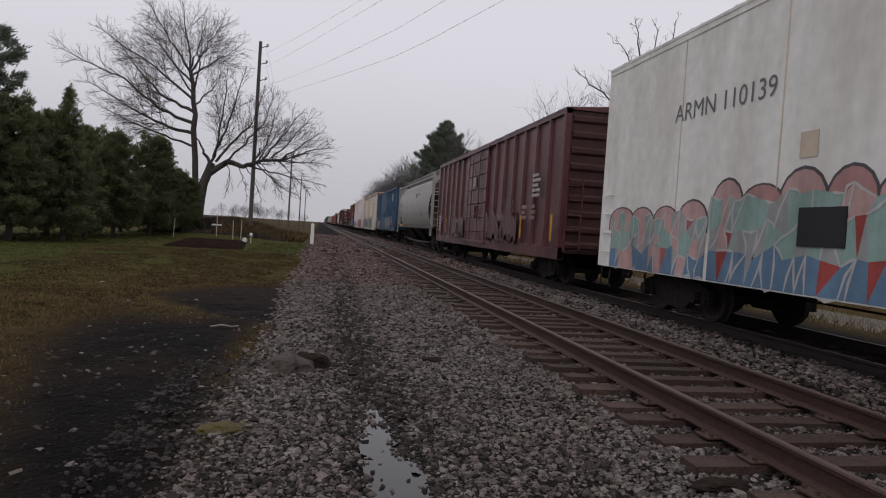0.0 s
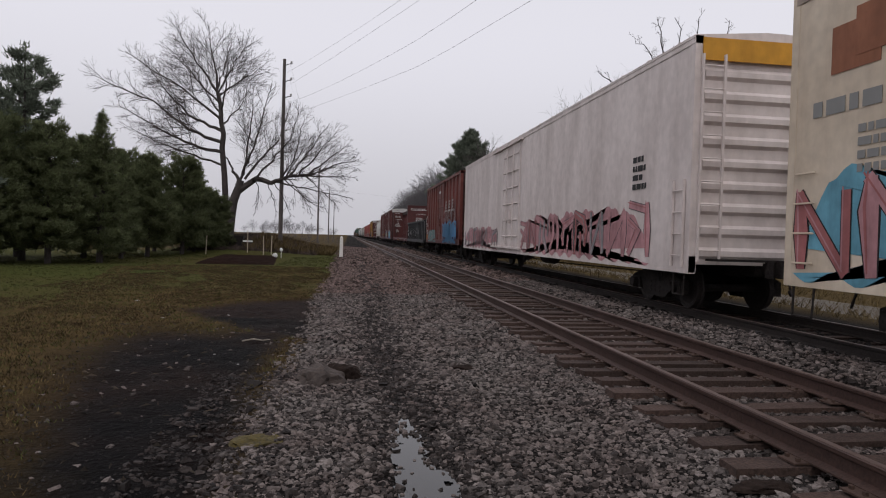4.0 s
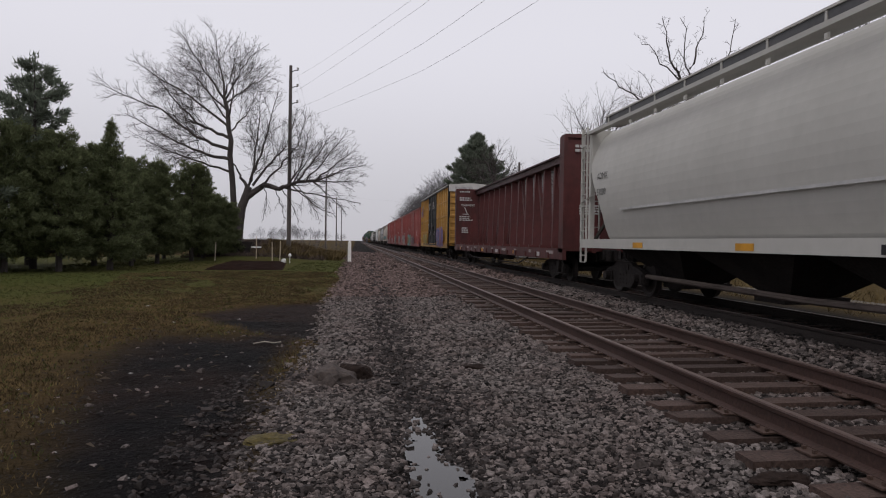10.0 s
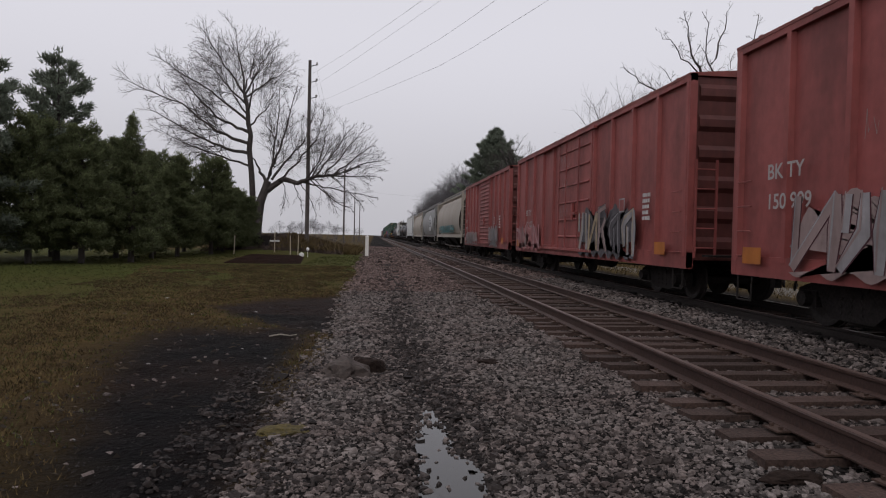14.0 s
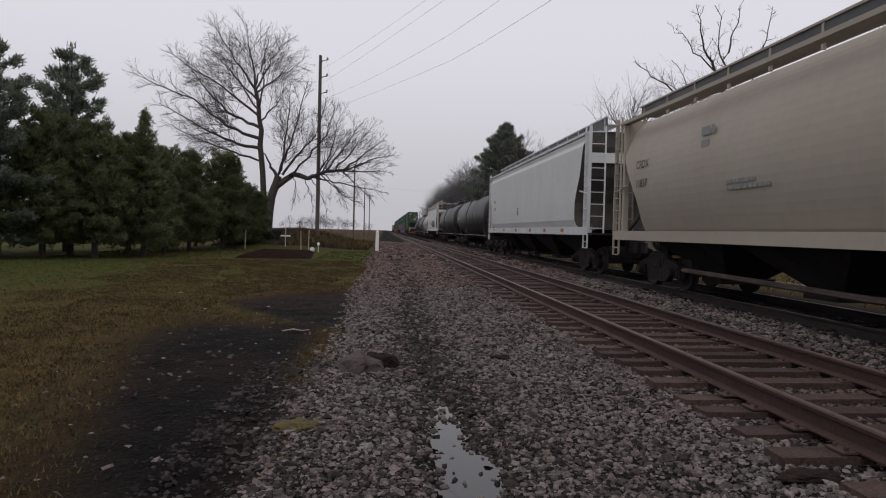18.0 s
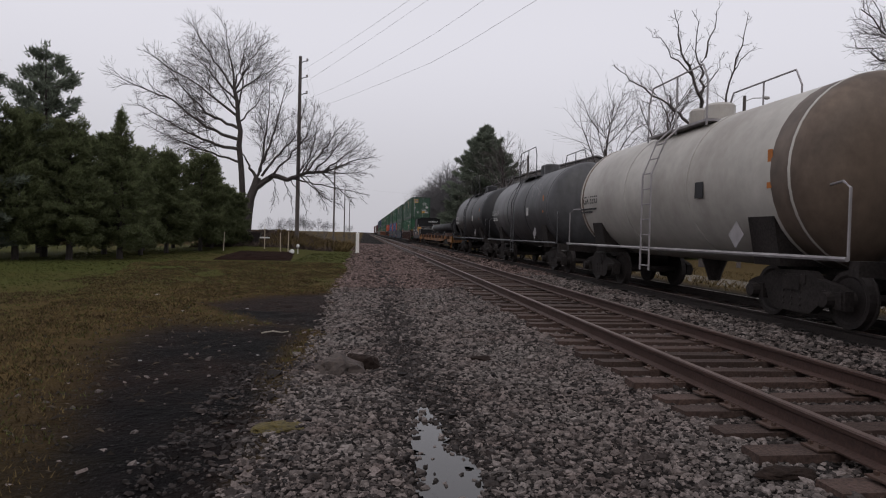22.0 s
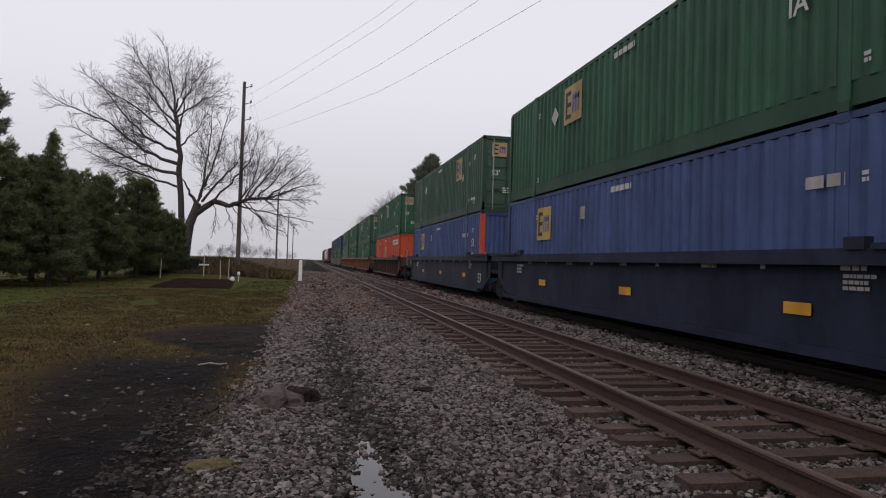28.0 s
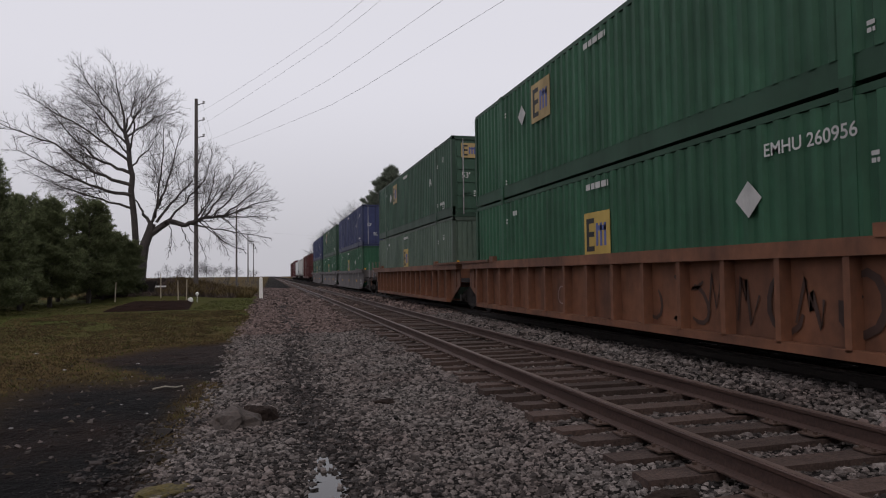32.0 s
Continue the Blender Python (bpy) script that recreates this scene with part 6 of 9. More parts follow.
    # end cages
    for k in range(2):
        f = (lambda y: y) if k == 0 else (lambda y: L - y)

        def yy(a, b):
            return sorted((f(a), f(b)))
        part("end_platform", Geo().box(-h + .05, h - .05, *yy(0.0, 1.0), zs - 0.12, zs - 0.06), M_DARKSTEEL, car)
        part("end_sheet", Geo().box(-h + .1, h - .1, *yy(0.68, 0.74), zt - 0.95, zt - 0.02), body_mat, car)
        for sx in (-1, 1):
            part("corner_post", Geo().box(*sorted((sx * (h - .08), sx * (h - .2))), *yy(0.55, 0.7), zs - .1, zt - .1), walk_mat, car)
            part("slope_brace", Geo().tube([(sx * (h - .3), f(0.3), zs), (sx * (h - .3), f(run(zs + 0.7)), zs + 0.75)], 0.05, 5), SHADED_SLOPE, car)
        part("end_post", Geo().box(-0.12, 0.12, *yy(0.75, 0.9), zs - .1, zt - 1.2), SHADED_SLOPE, car)
        ladder(car, -h + 0.04, *yy(0.1, 0.5), zs - 0.5, zt + 0.1, 11, walk_mat)
        ladder(car, -h + 0.1, f(0.12), 0.45, zs - 0.1, zt + 0.1, 9, walk_mat, "end")
        part("grab_rail", Geo().tube([(-h + .05, f(0.05), zs), (-h + .05, f(0.05), zs + 1.1), (-h + .05, f(1.0), zs + 1.25)], 0.02, 5), walk_mat, car)
        stirrup(car, -h + .05, f(0.3), zs - 0.1, walk_mat)
        part("brake_wheel", Geo().lathe([(-0.02, 0.28), (0.02, 0.28), (0.02, 0.24), (-0.02, 0.24)], "y", (0.45, f(0.1), zs + 0.9), 16), M_DARKSTEEL, car)
    # roof walkway and hatches
    part("roof_walkway", Geo().box(-0.95, -0.55, 0.3, L - 0.3, zt + 0.16, zt + 0.2).box(0.55, 0.95, 0.3, L - 0.3, zt + 0.16, zt + 0.2), walk_mat, car)
    part("walkway_rail", Geo().box(-0.97, -0.95, 0.3, L - 0.3, zt + 0.12, zt + 0.40), P_MESH, car, "dark perforated running-board guard")
    part("walkway_top_rail", Geo().box(-1.0, -0.94, 0.3, L - 0.3, zt + 0.40, zt + 0.44), walk_mat, car)
    ns = int(L / 1.3)
    st = Geo().box(-0.99, -0.93, -0.025, 0.025, zt - 0.02, zt + 0.43).mesh("walkway_bracket")
    st.materials.append(walk_mat)
    for i in range(ns):
        part("walkway_bracket", st, None, car, at=(0, 0.5 + (L - 1) * i / (ns - 1), 0))
    part("hatch_cover", Geo().box(-0.32, 0.32, 1.2, L - 1.2, zt + 0.03, zt + 0.15), roof_mat, car)
    running_gear(car, L, zs - 0.05, inset, sill=False, bits=False)
    return car, -h


def tank_car(s, L, r, zc, body_mat, label, lo=1.0, trim=None, sump=True, name="tank_car"):
    """A tank car: a long shell with dished heads, sills, saddles, a platform with rails on top, ladders and rails along the side."""
    car = rolling(name, s, label, "tank car")
    trim = trim or body_mat
    a0, a1 = 0.75, L - 0.75
    prof = [(a0 + 0.6 * (1 - math.cos(math.pi / 2 * i / 7)), max(0.02, r * math.sin(math.pi / 2 * i / 7))) for i in range(8)]
    prof += [(L - a, b) for a, b in prof[::-1]]
    part("tank_shell", Geo().lathe(prof, "y", (0, 0, zc), 40), body_mat, car, smooth=True)
    for i in range(4):
        y = a0 + 0.7 + (a1 - a0 - 1.4) * i / 3
        part("shell_seam", Geo().lathe([(y - .03, r + .004), (y - .02, r + .014), (y + .02, r + .014), (y + .03, r + .004)], "y", (0, 0, zc), 40), body_mat, car, smooth=True)
    for y in (a0 + 1.6, a1 - 1.6):
        part("saddle", Geo().prism([(-1.2, 0.85), (1.2, 0.85), (1.35, zc - r * .45), (-1.35, zc - r * .45)], "y", y - 0.35, y + 0.35), M_DARKSTEEL, car)
    for y0, y1 in ((0.05, 3.2), (L - 3.2, L - 0.05)):
        part("stub_sill", Geo().box(-0.3, 0.3, y0, y1, 0.72, 1.05), M_DARKSTEEL, car)
        part("end_sill", Geo().box(-1.45, 1.45, y0 if y0 < 1 else y1 - .18, y0 + .18 if y0 < 1 else y1, 0.8, 1.0), M_DARKSTEEL, car)
    for sx in (-1, 1):
        part("side_rail", Geo().tube([(sx * 1.5, 0.2, 1.02), (sx * 1.5, L - 0.2, 1.02)], 0.035, 6), trim, car)
        for y in (0.25, L - 0.25):
            part("corner_handrail", Geo().tube([(sx * 1.45, y, 1.0), (sx * 1.45, y, 1.95), (sx * 1.4, y + (0.2 if y < 1 else -.2), 2.05), (sx * 1.2, y + (0.7 if y < 1 else -.7), 2.05)], 0.02, 5), trim, car)
    k = L / 2
    part("manway", Geo().lathe([(zc + r - .05, 0.32), (zc + r + .35, 0.32), (zc + r + .4, 0.27)], "z", (0, k, 0), 18), body_mat, car)
    part("valve_housing", Geo().lathe([(zc + r - .05, 0.22), (zc + r + .4, 0.22), (zc + r + .46, 0.15)], "z", (0, k + 0.9, 0), 14), body_mat, car)
    part("platform", Geo().box(-1.0, -0.4, k - 1.3, k + 1.4, zc + r * .86, zc + r * .86 + .05).box(0.4, 1.0, k - 1.3, k + 1.4, zc + r * .86, zc + r * .86 + .05), trim, car)
    zr = zc + r + 0.95
    for sx in (-1, 1):
        g = Geo().tube([(sx * 1.0, k - 1.3, zr - .35), (sx * 1.0, k - 1.1, zr), (sx * 1.0, k + 1.2, zr), (sx * 1.0, k + 1.4, zr - .35)], 0.02, 5)
        for y in (k - 1.3, k, k + 1.4):
            g.tube([(sx * 1.0, y, zc + r * .8), (sx * 1.0, y, zr - (0.35 if y != k else 0))], 0.02, 5)
        part("platform_rail", g, trim, car)
    g = Geo()
    for sx in (-1,):
        for yy in (k - .22, k + .22):
            g.tube([(sx * (r + .12), yy, 0.55), (sx * (r + .12), yy, zc + .3), (sx * (r * .8 + .12), yy, zc + r * .7), (sx * 1.0, yy, zc + r * .9)], 0.022, 5)
        for i in range(9):
            z = 0.65 + i * 0.33
            d = 0 if z < zc + .3 else (z - zc - .3) * 0.45
            g.tube([(sx * (r + .12 - d), k - .22, z), (sx * (r + .12 - d), k + .22, z)], 0.016, 5)
    part("ladder", g, trim, car)
    if sump:
        part("bottom_outlet", Geo().lathe([(0.35, 0.12), (0.5, 0.16), (zc - r + .1, 0.3)], "z", (0, k, 0), 12), M_DARKSTEEL, car)
    running_gear(car, L, 1.0, 1.9, sill=False, bits=False)
    return car, -r


def on_shell(r, zc, z):
    """How far out the shell stands at a height."""
    return -math.sqrt(max(0.0, r * r - (z - zc) ** 2)) - 0.012


def gondola(s, L, W, zb, zt, body_mat, label):
    car = rolling("gondola", s, label, "gondola car")
    h = W / 2
    part("floor", Geo().box(-h + .08, h - .08, 0.1, L - 0.1, zb, zb + 0.06), body_mat, car)
    for sx in (-1, 1):
        part("side_wall", Geo().box(*sorted((sx * (h - .09), sx * (h - .12))), 0.05, L - .05, zb - .05, zt - .05), body_mat, car)
        part("top_chord", Geo().box(*sorted((sx * (h + .01), sx * (h - .15))), 0.02, L - .02, zt - .13, zt), body_mat, car)
        part("side_sill", Geo().box(*sorted((sx * h, sx * (h - .14))), 0.1, L - .1, zb - .2, zb + .05), body_mat, car)
        me = Geo().prism([(0, -.09), (-.085, -.05), (-.085, .05), (0, .09)], "z", zb - 0.25, zt - 0.12).mesh("side_stake")
        me.materials.append(body_mat)
        for i in range(14):
            o = part("side_stake", me, None, car, at=(sx * (h - .11), 0.9 + (L - 1.8) * i / 13, 0))
            if sx > 0:
                o.rotation_euler = (0, 0, math.pi)
    for k, y in enumerate((0.05, L - 0.05)):
        sy = -1 if k == 0 else 1
        part("end_wall", Geo().box(-h + .1, h - .1, min(y, y + sy * .03), max(y, y + sy * .03), zb - .05, zt - .03), body_mat, car)
        for z in (zb + .25, zb + .75, zb + 1.25):
            part("end_rib", Geo().box(-h + .1, h - .1, min(y, y + sy * .12), max(y, y + sy * .12), z, z + .16), body_mat, car)
        part("end_chord", Geo().box(-h, h, min(y, y + sy * .14), max(y, y + sy * .14), zt - .12, zt + .01), body_mat, car)
    ladder(car, -h - .02, 0.2, 0.6, zb - .1, zt - .2, 4, body_mat, stiles=False)
    ladder(car, -h + .1, -0.1, 0.45, zb - .1, zt - .1, 4, body_mat, "end")
    stirrup(car, -h + .03, 0.4, zb - .2, M_DARKSTEEL)
    running_gear(car, L, zb - .1, 2.1)
    return car, -h


def centerbeam(s, L, W, zb, zt, body_mat, label, plate_mat):
    """An empty centre-beam lumber flat: deck, end bulkheads, and a truss of posts, braces and a top chord along the middle."""
    car = rolling("centerbeam_flatcar", s, label, "flat car")
    h = W / 2
    part("deck", Geo().box(-h + .05, h - .05, 0.2, L - 0.2, zb - .06, zb), body_mat, car)
    for sx in (-1, 1):
        part("side_sill", Geo().box(*sorted((sx * h, sx * (h - .12))), 0.1, L - .1, zb - .32, zb + .02), body_mat, car)
    nr = 15
    for sx in (-1, 1):
        me = Geo().prism([(sx * h, zb + .12), (sx * .35, zb + .02), (sx * .35, zb), (sx * h, zb)], "y", -.09, .09).mesh("deck_riser")
        me.materials.append(body_mat)
        for i in range(nr):
            part("deck_riser", me, None, car, at=(0, 1.2 + (L - 2.4) * i / (nr - 1), 0))
    win = Geo().box(-h - .05, -h + .1, -.12, .12, zb - .3, zb - .12).mesh("load_winch")
    win.materials.append(body_mat)
    for i in range(14):
        part("load_winch", win, None, car, at=(0, 1.6 + (L - 3.2) * i / 13, 0))
    for y0, y1 in ((0.15, 0.45), (L - .45, L - .15)):
        part("bulkhead", Geo().box(-h + .06, h - .06, y0, y1, zb - .05, zt), body_mat, car, "full-height end bulkhead")
        for x in (-h + .06, -.5, .5, h - .06):
            part("bulkhead_stake", Geo().box(x - .06, x + .06, y0 - .06, y1 + .06, zb - .1, zt), body_mat, car)
        part("bulkhead_cap", Geo().box(-h + .04, h - .04, y0 - .07, y1 + .07, zt - .06, zt + .05), body_mat, car)
    part("top_chord", Geo().box(-.24, .24, 0.3, L - .3, zt - .3, zt - .06).box(-.32, .32, .3, L - .3, zt - .06, zt), E_MAROON, car, "dark maroon top chord")
    npost = 15
    ys = [1.3 + (L - 2.6) * i / (npost - 1) for i in range(npost)]
    pm = Geo().prism([(-.22, zb), (.22, zb), (.13, zt - .25), (-.13, zt - .25)], "y", -.085, .085).mesh("truss_post")
    pm.materials.append(body_mat)
    for y in ys:
        part("truss_post", pm, None, car, at=(0, y, 0))
    for i in range(npost - 1):
        if i % 2 == 0 or i in (1, npost - 2):
            a, b = (ys[i], ys[i + 1]) if i < npost / 2 else (ys[i + 1], ys[i])
            part("truss_brace", Geo().add([(-.05, a, zb + .1), (.05, a, zb + .1), (.05, a + .2 * (1 if b > a else -1), zb), (-.05, a + .2 * (1 if b > a else -1), zb),
                                           (-.05, b - .2 * (1 if b > a else -1), zt - .3), (.05, b - .2 * (1 if b > a else -1), zt - .3), (.05, b, zt - .4), (-.05, b, zt - .4)],
                                          [(0, 1, 2, 3), (7, 6, 5, 4), (0, 4, 5, 1), (1, 5, 6, 2), (2, 6, 7, 3), (3, 7, 4, 0)]), body_mat, car)
    for k in range(6):
        plate(car, (-h - .003, L * (.14 + .15 * k), zb - .26), 0.5, .14, C_YEL if k % 2 else C_WHITE, label="reflective side marker")
    # notices on the leading bulkhead and its side
    bars(car, (-h + .35, .145 - .06, zt - .35), 2.2, 2, .08, plate_mat, "end", 3)
    letters(car, "WARNING", (-.55, .08, zt - .95), .2, plate_mat, "end")
    bars(car, (-.6, .085, zt - 1.3), 1.0, 6, .06, plate_mat, "end", 4)
    bars(car, (-h + .5, .085, zb + 1.3), .9, 4, .05, plate_mat, "end", 5)
    yb = L - .45 - .066
    for x0 in (-h + .22, .38):
        bars(car, (x0, yb, zt - .16), .85, 1, .07, plate_mat, "end", 11)
        bars(car, (x0, yb, zt - .55), .85, 2, .08, plate_mat, "end", 12)
        letters(car, "WARNING", (x0 + .1, yb - .002, zt - 1.02), .18, plate_mat, "end", bold=.004)
        part("warning_figure", Geo().add([(x0 + .3, yb - .004, zt - 1.1), (x0 + .36, yb - .004, zt - 1.1), (x0 + .52, yb - .004, zt - 1.5), (x0 + .46, yb - .004, zt - 1.5)], [(0, 1, 2, 3)]).add([(x0 + .2, yb - .004, zt - 1.5), (x0 + .6, yb - .004, zt - 1.5), (x0 + .6, yb - .004, zt - 1.54), (x0 + .2, yb - .004, zt - 1.54)], [(0, 1, 2, 3)]), plate_mat, car)
        bars(car, (x0, yb, zt - 1.7), .9, 3, .07, plate_mat, "end", 13)
        bars(car, (x0 + .15, yb, zb + 1.0), .55, 3, .08, plate_mat, "end", 14)
    for k in range(9):
        bars(car, (-h - .004, L * (.08 + .1 * k), zb - .16), .5 if k % 3 else .9, 1, .1, C_STENCIL2, seed=30 + k)
    ladder(car, -h + .02, 0.2, 0.42, zb, zt - .3, 11, C_GREY, stiles=False)
    stirrup(car, -h + .03, 0.35, zb - .3, M_DARKSTEEL)
    part("truss_rod", Geo().tube([(-h + .1, 4.5, zb - .35), (-h + .1, 6.0, zb - .62), (-h + .1, L - 6.0, zb - .62), (-h + .1, L - 4.5, zb - .35)], .03, 5), M_DARKSTEEL, car)
    running_gear(car, L, zb - .1, 2.3)
    return car, -h


def container(s, z0, colour, label, near_door=True, logo=None, number="", mark=None):
    """A 53-foot corrugated container that rides with the train; s is its leading end."""
    L, W, H = 16.15, 2.59, 2.89
    ob = thing("shipping_container", (TX, s, RAIL_TOP + z0), label, "container", "containers stacked on the train")
    KEYED.append((ob, s))
    h = W / 2
    fr = paint(colour.name + "_frame", tuple(c * 0.6 for c in colour["base"]), .2)
    for sx in (-1, 1):
        # corrugated wall
        vs, fs = [], []
        y, k = 0.16, 0
        pitch = 0.30
        ys = []
        while y < L - .16:
            for dy, d in ((0, 0.0), (.07, .0), (.12, .05), (.23, .05), (.28, 0)):
                if y + dy < L - .16:
                    ys.append((y + dy, d))
            y += pitch
        for yy, d in ys:
            xx = sx * (h - .045 + (.04 - d))
            vs += [(xx, yy, .36), (xx, yy, H - .1)]
        fs = [(2 * i, 2 * i + 2, 2 * i + 3, 2 * i + 1) for i in range(len(ys) - 1)]
        part("side_wall", Geo().add(vs, fs), colour, ob, "corrugated steel side")
        for z, t in ((.03, .34), (H - .11, .11)):
            part("side_rail", Geo().box(*sorted((sx * (h - .022), sx * (h - .1))), 0, L, z + .02, z + t), fr, ob)
        for y in (2.3, L - 2.3 - .2):
            part("lifting_post", Geo().box(*sorted((sx * (h + .002), sx * (h - .1))), y, y + .2, .03, H - .03), colour, ob)
            for z in (.0, H - .13):
                part("corner_casting", Geo().box(*sorted((sx * (h + .01), sx * (h - .14))), y + .01, y + .19, z, z + .13), fr, ob)
        for y in (0.0, L - .15):
            part("corner_post", Geo().box(*sorted((sx * h, sx * (h - .13))), y, y + .15, .1, H - .08), fr, ob)
    part("roof", Geo().box(-h + .06, h - .06, .05, L - .05, H - .06, H - .02), colour, ob)
    part("floor", Geo().box(-h + .06, h - .06, .05, L - .05, .06, .14), fr, ob)
    part("rear_wall", Geo().box(-h + .1, h - .1, L - .1, L - .05, .1, H - .08), colour, ob)
    part("door_header", Geo().box(-h, h, 0, .12, H - .13, H), fr, ob)
    part("door_sill", Geo().box(-h, h, 0, .12, 0, .15), fr, ob)
    if near_door:
        for sx in (-1, 1):
            a, b = sorted((sx * .02, sx * (h - .13)))
            d = part("door", Geo().box(a, b, .04, .1, .16, H - .14), colour, ob)
            for i in range(5):
                z = .3 + (H - .55) * i / 5
                part("door_panel", Geo().box(a + .06, b - .06, .015, .045, z, z + .33), colour, d)
            for k in (.25, .72):
                xx = a + (b - a) * k
                part("lock_rod", Geo().tube([(xx, -.01, .1), (xx, -.01, H - .1)], .022, 6), C_GREY if k == .25 else fr, d)
                part("door_handle", Geo().box(xx, xx + .28, -.03, -.005, .85, .89), fr, d)
        if number:
            letters(ob, number.split()[0], (.22, -.012, H - .85), .22, C_WHITE, "end")
            letters(ob, number.split()[1], (.22, -.012, H - 1.08), .22, C_WHITE, "end")
        letters(ob, "53'", (-.95, -.012, H - 1.5), .28, C_WHITE, "end", bold=.004)
        plate(ob, (.62, -.012, H - 1.55), .42, .42, C_WHITE, "end", label="white diamond hazard placard", turn=1)
        plate(ob, (.15, -.012, H - 2.15), .4, .26, C_YEL, "end")
        plate(ob, (.56, -.012, H - 2.15), .45, .22, C_WHITE, "end")
        bars(ob, (.15, -.012, H - 1.72), .95, 2, .06, C_WHITE, "end", 7)
        bars(ob, (-.5, -.012, H - 2.0), .35, 3, .05, C_WHITE, "end", 8)
    else:
        g = Geo()
        for i in range(12):
            x0 = -h + .16 + i * (W - .32) / 12
            g.box(x0 + .03, x0 + .16, .02, .06, .16, H - .14)
        part("front_wall", Geo().box(-h + .1, h - .1, .05, .1, .1, H - .1), colour, ob)
        part("front_corrugation", g, colour, ob)
        letters(ob, "53'", (-.2, .005, .45), .28, C_WHITE, "end", bold=.004)
        if number:
            for i, ch in enumerate(number.replace(" ", "")):
                letters(ob, ch, (.85, .005, H - .55 - i * .19), .2, C_WHITE, "end")
        for xx in (-h + .14, h - .22):
            plate(ob, (xx, .0, .35), .09, 1.0, C_YEL, "end", label="yellow reflective strip")
    # marks on the near side
    x = -h - .008
    letters(ob, "53'", (x, 1.35, .38), .28, C_WHITE, bold=.004)
    letters(ob, "53'", (x, 1.35, H - .75), .24, C_WHITE, bold=.004)
    if colour in (K_GREEN, K_GREEN2):
        plate(ob, (x, 12.4 if near_door else 4.25, 1.75 if near_door else 1.58), .5, .5, C_WHITE, label="white diamond placard", turn=1)
    if number and not near_door:
        letters(ob, number, (x, 3.7, H - .54), .24, C_WHITE, bold=.003)
    bars(ob, (x, 8.7, H - .36), 1.3, 1, .12, C_WHITE, seed=3)
    if logo:
        sign(ob, (x, mark or 11.5, 1.62) if near_door else (x, 13.3, 1.62) if colour is K_BLUE else (x, mark or 8.8, 1.17), logo, "side", 1.05 if near_door else 1.0)
        sign(ob, (-.95, -.012, H - .78) if near_door else (-.1, .012, H - .95), logo, "end", .58)
    for y, z in ((2.1, .6), (2.1, H - .8), (13.4, H - .6), (13.4, .45)):
        bars(ob, (x, y, z), .12, 2, .05, C_WHITE, seed=int(y * 3))
    letters(ob, "IA", (x, 3.4, 1.5), .42, C_WHITE, bold=.006) if near_door else bars(ob, (x, 12.9, H - .5), .4, 1, .12, C_WHITE, seed=9)
    if colour is K_BLUE:
        for sx in (-1, 1):
            part("red_corner_post", Geo().box(*sorted((sx * (h + .008), sx * (h - .17))), -.012, .17, .1, H - .08), K_ORANGE, ob, "orange-red corner post")
        letters(ob, "53", (.15, .0, 1.55), .5, C_WHITE, "end", bold=.008)
        bars(ob, (.15, .0, 1.35), .6, 1, .16, C_WHITE, "end", 5)
        letters(ob, "53", (x, 1.4, 1.6), .42, C_WHITE, bold=.006)
        bars(ob, (x, 1.3, 1.2), .3, 2, .14, C_WHITE, seed=8)
        plate(ob, (x, 10.3, 2.05), .26, .3, C_CHALK, label="pale square notice")
        bars(ob, (x, 3.0, 2.0), .7, 1, .16, C_CHALK, seed=6)
    if colour is K_ORANGE:
        plate(ob, (x, 3.6, H - .72), 3.0, .34, P_CREAM, label="white stencilled band")
        bars(ob, (x - .006, 3.4, H - .65), 2.6, 1, .2, P_DARKH, seed=2)
    bars(ob, (x, 1.7, .55 if near_door else .75), .9, 1, .1, C_WHITE, seed=4)
    return ob


M_SIGN = paint("sign_yellow", (0.46, 0.32, 0.08), .2)
M_SIGN2 = paint("sign_tan", (0.42, 0.30, 0.13), .3)
M_SIGNBLUE = paint("sign_blue", (0.10, 0.12, 0.30), .2)


def sign(ob, at, ground, face, k):
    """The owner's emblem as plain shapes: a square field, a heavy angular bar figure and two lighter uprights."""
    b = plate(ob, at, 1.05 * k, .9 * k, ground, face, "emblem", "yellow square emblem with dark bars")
    x, y, z = at

    def bit(u, v, w, t, m):
        if face == "side":
            part("emblem_bar", Geo().box(x - .009, x - .004, y - (u + w) * k, y - u * k, z + v * k, z + (v + t) * k), m, b)
        else:
            part("emblem_bar", Geo().box(x + u * k, x + (u + w) * k, y - .009, y - .004, z + v * k, z + (v + t) * k), m, b)
    bit(.10, .12, .10, .66, C_BLACK)
    for v in (.12, .41, .68):
        bit(.20, v, .22, .10, C_BLACK)
    for u in (.50, .66, .82):
        bit(u, .22, .08, .45, M_SIGNBLUE)
    bit(.58, .52, .32, .10, M_SIGNBLUE)


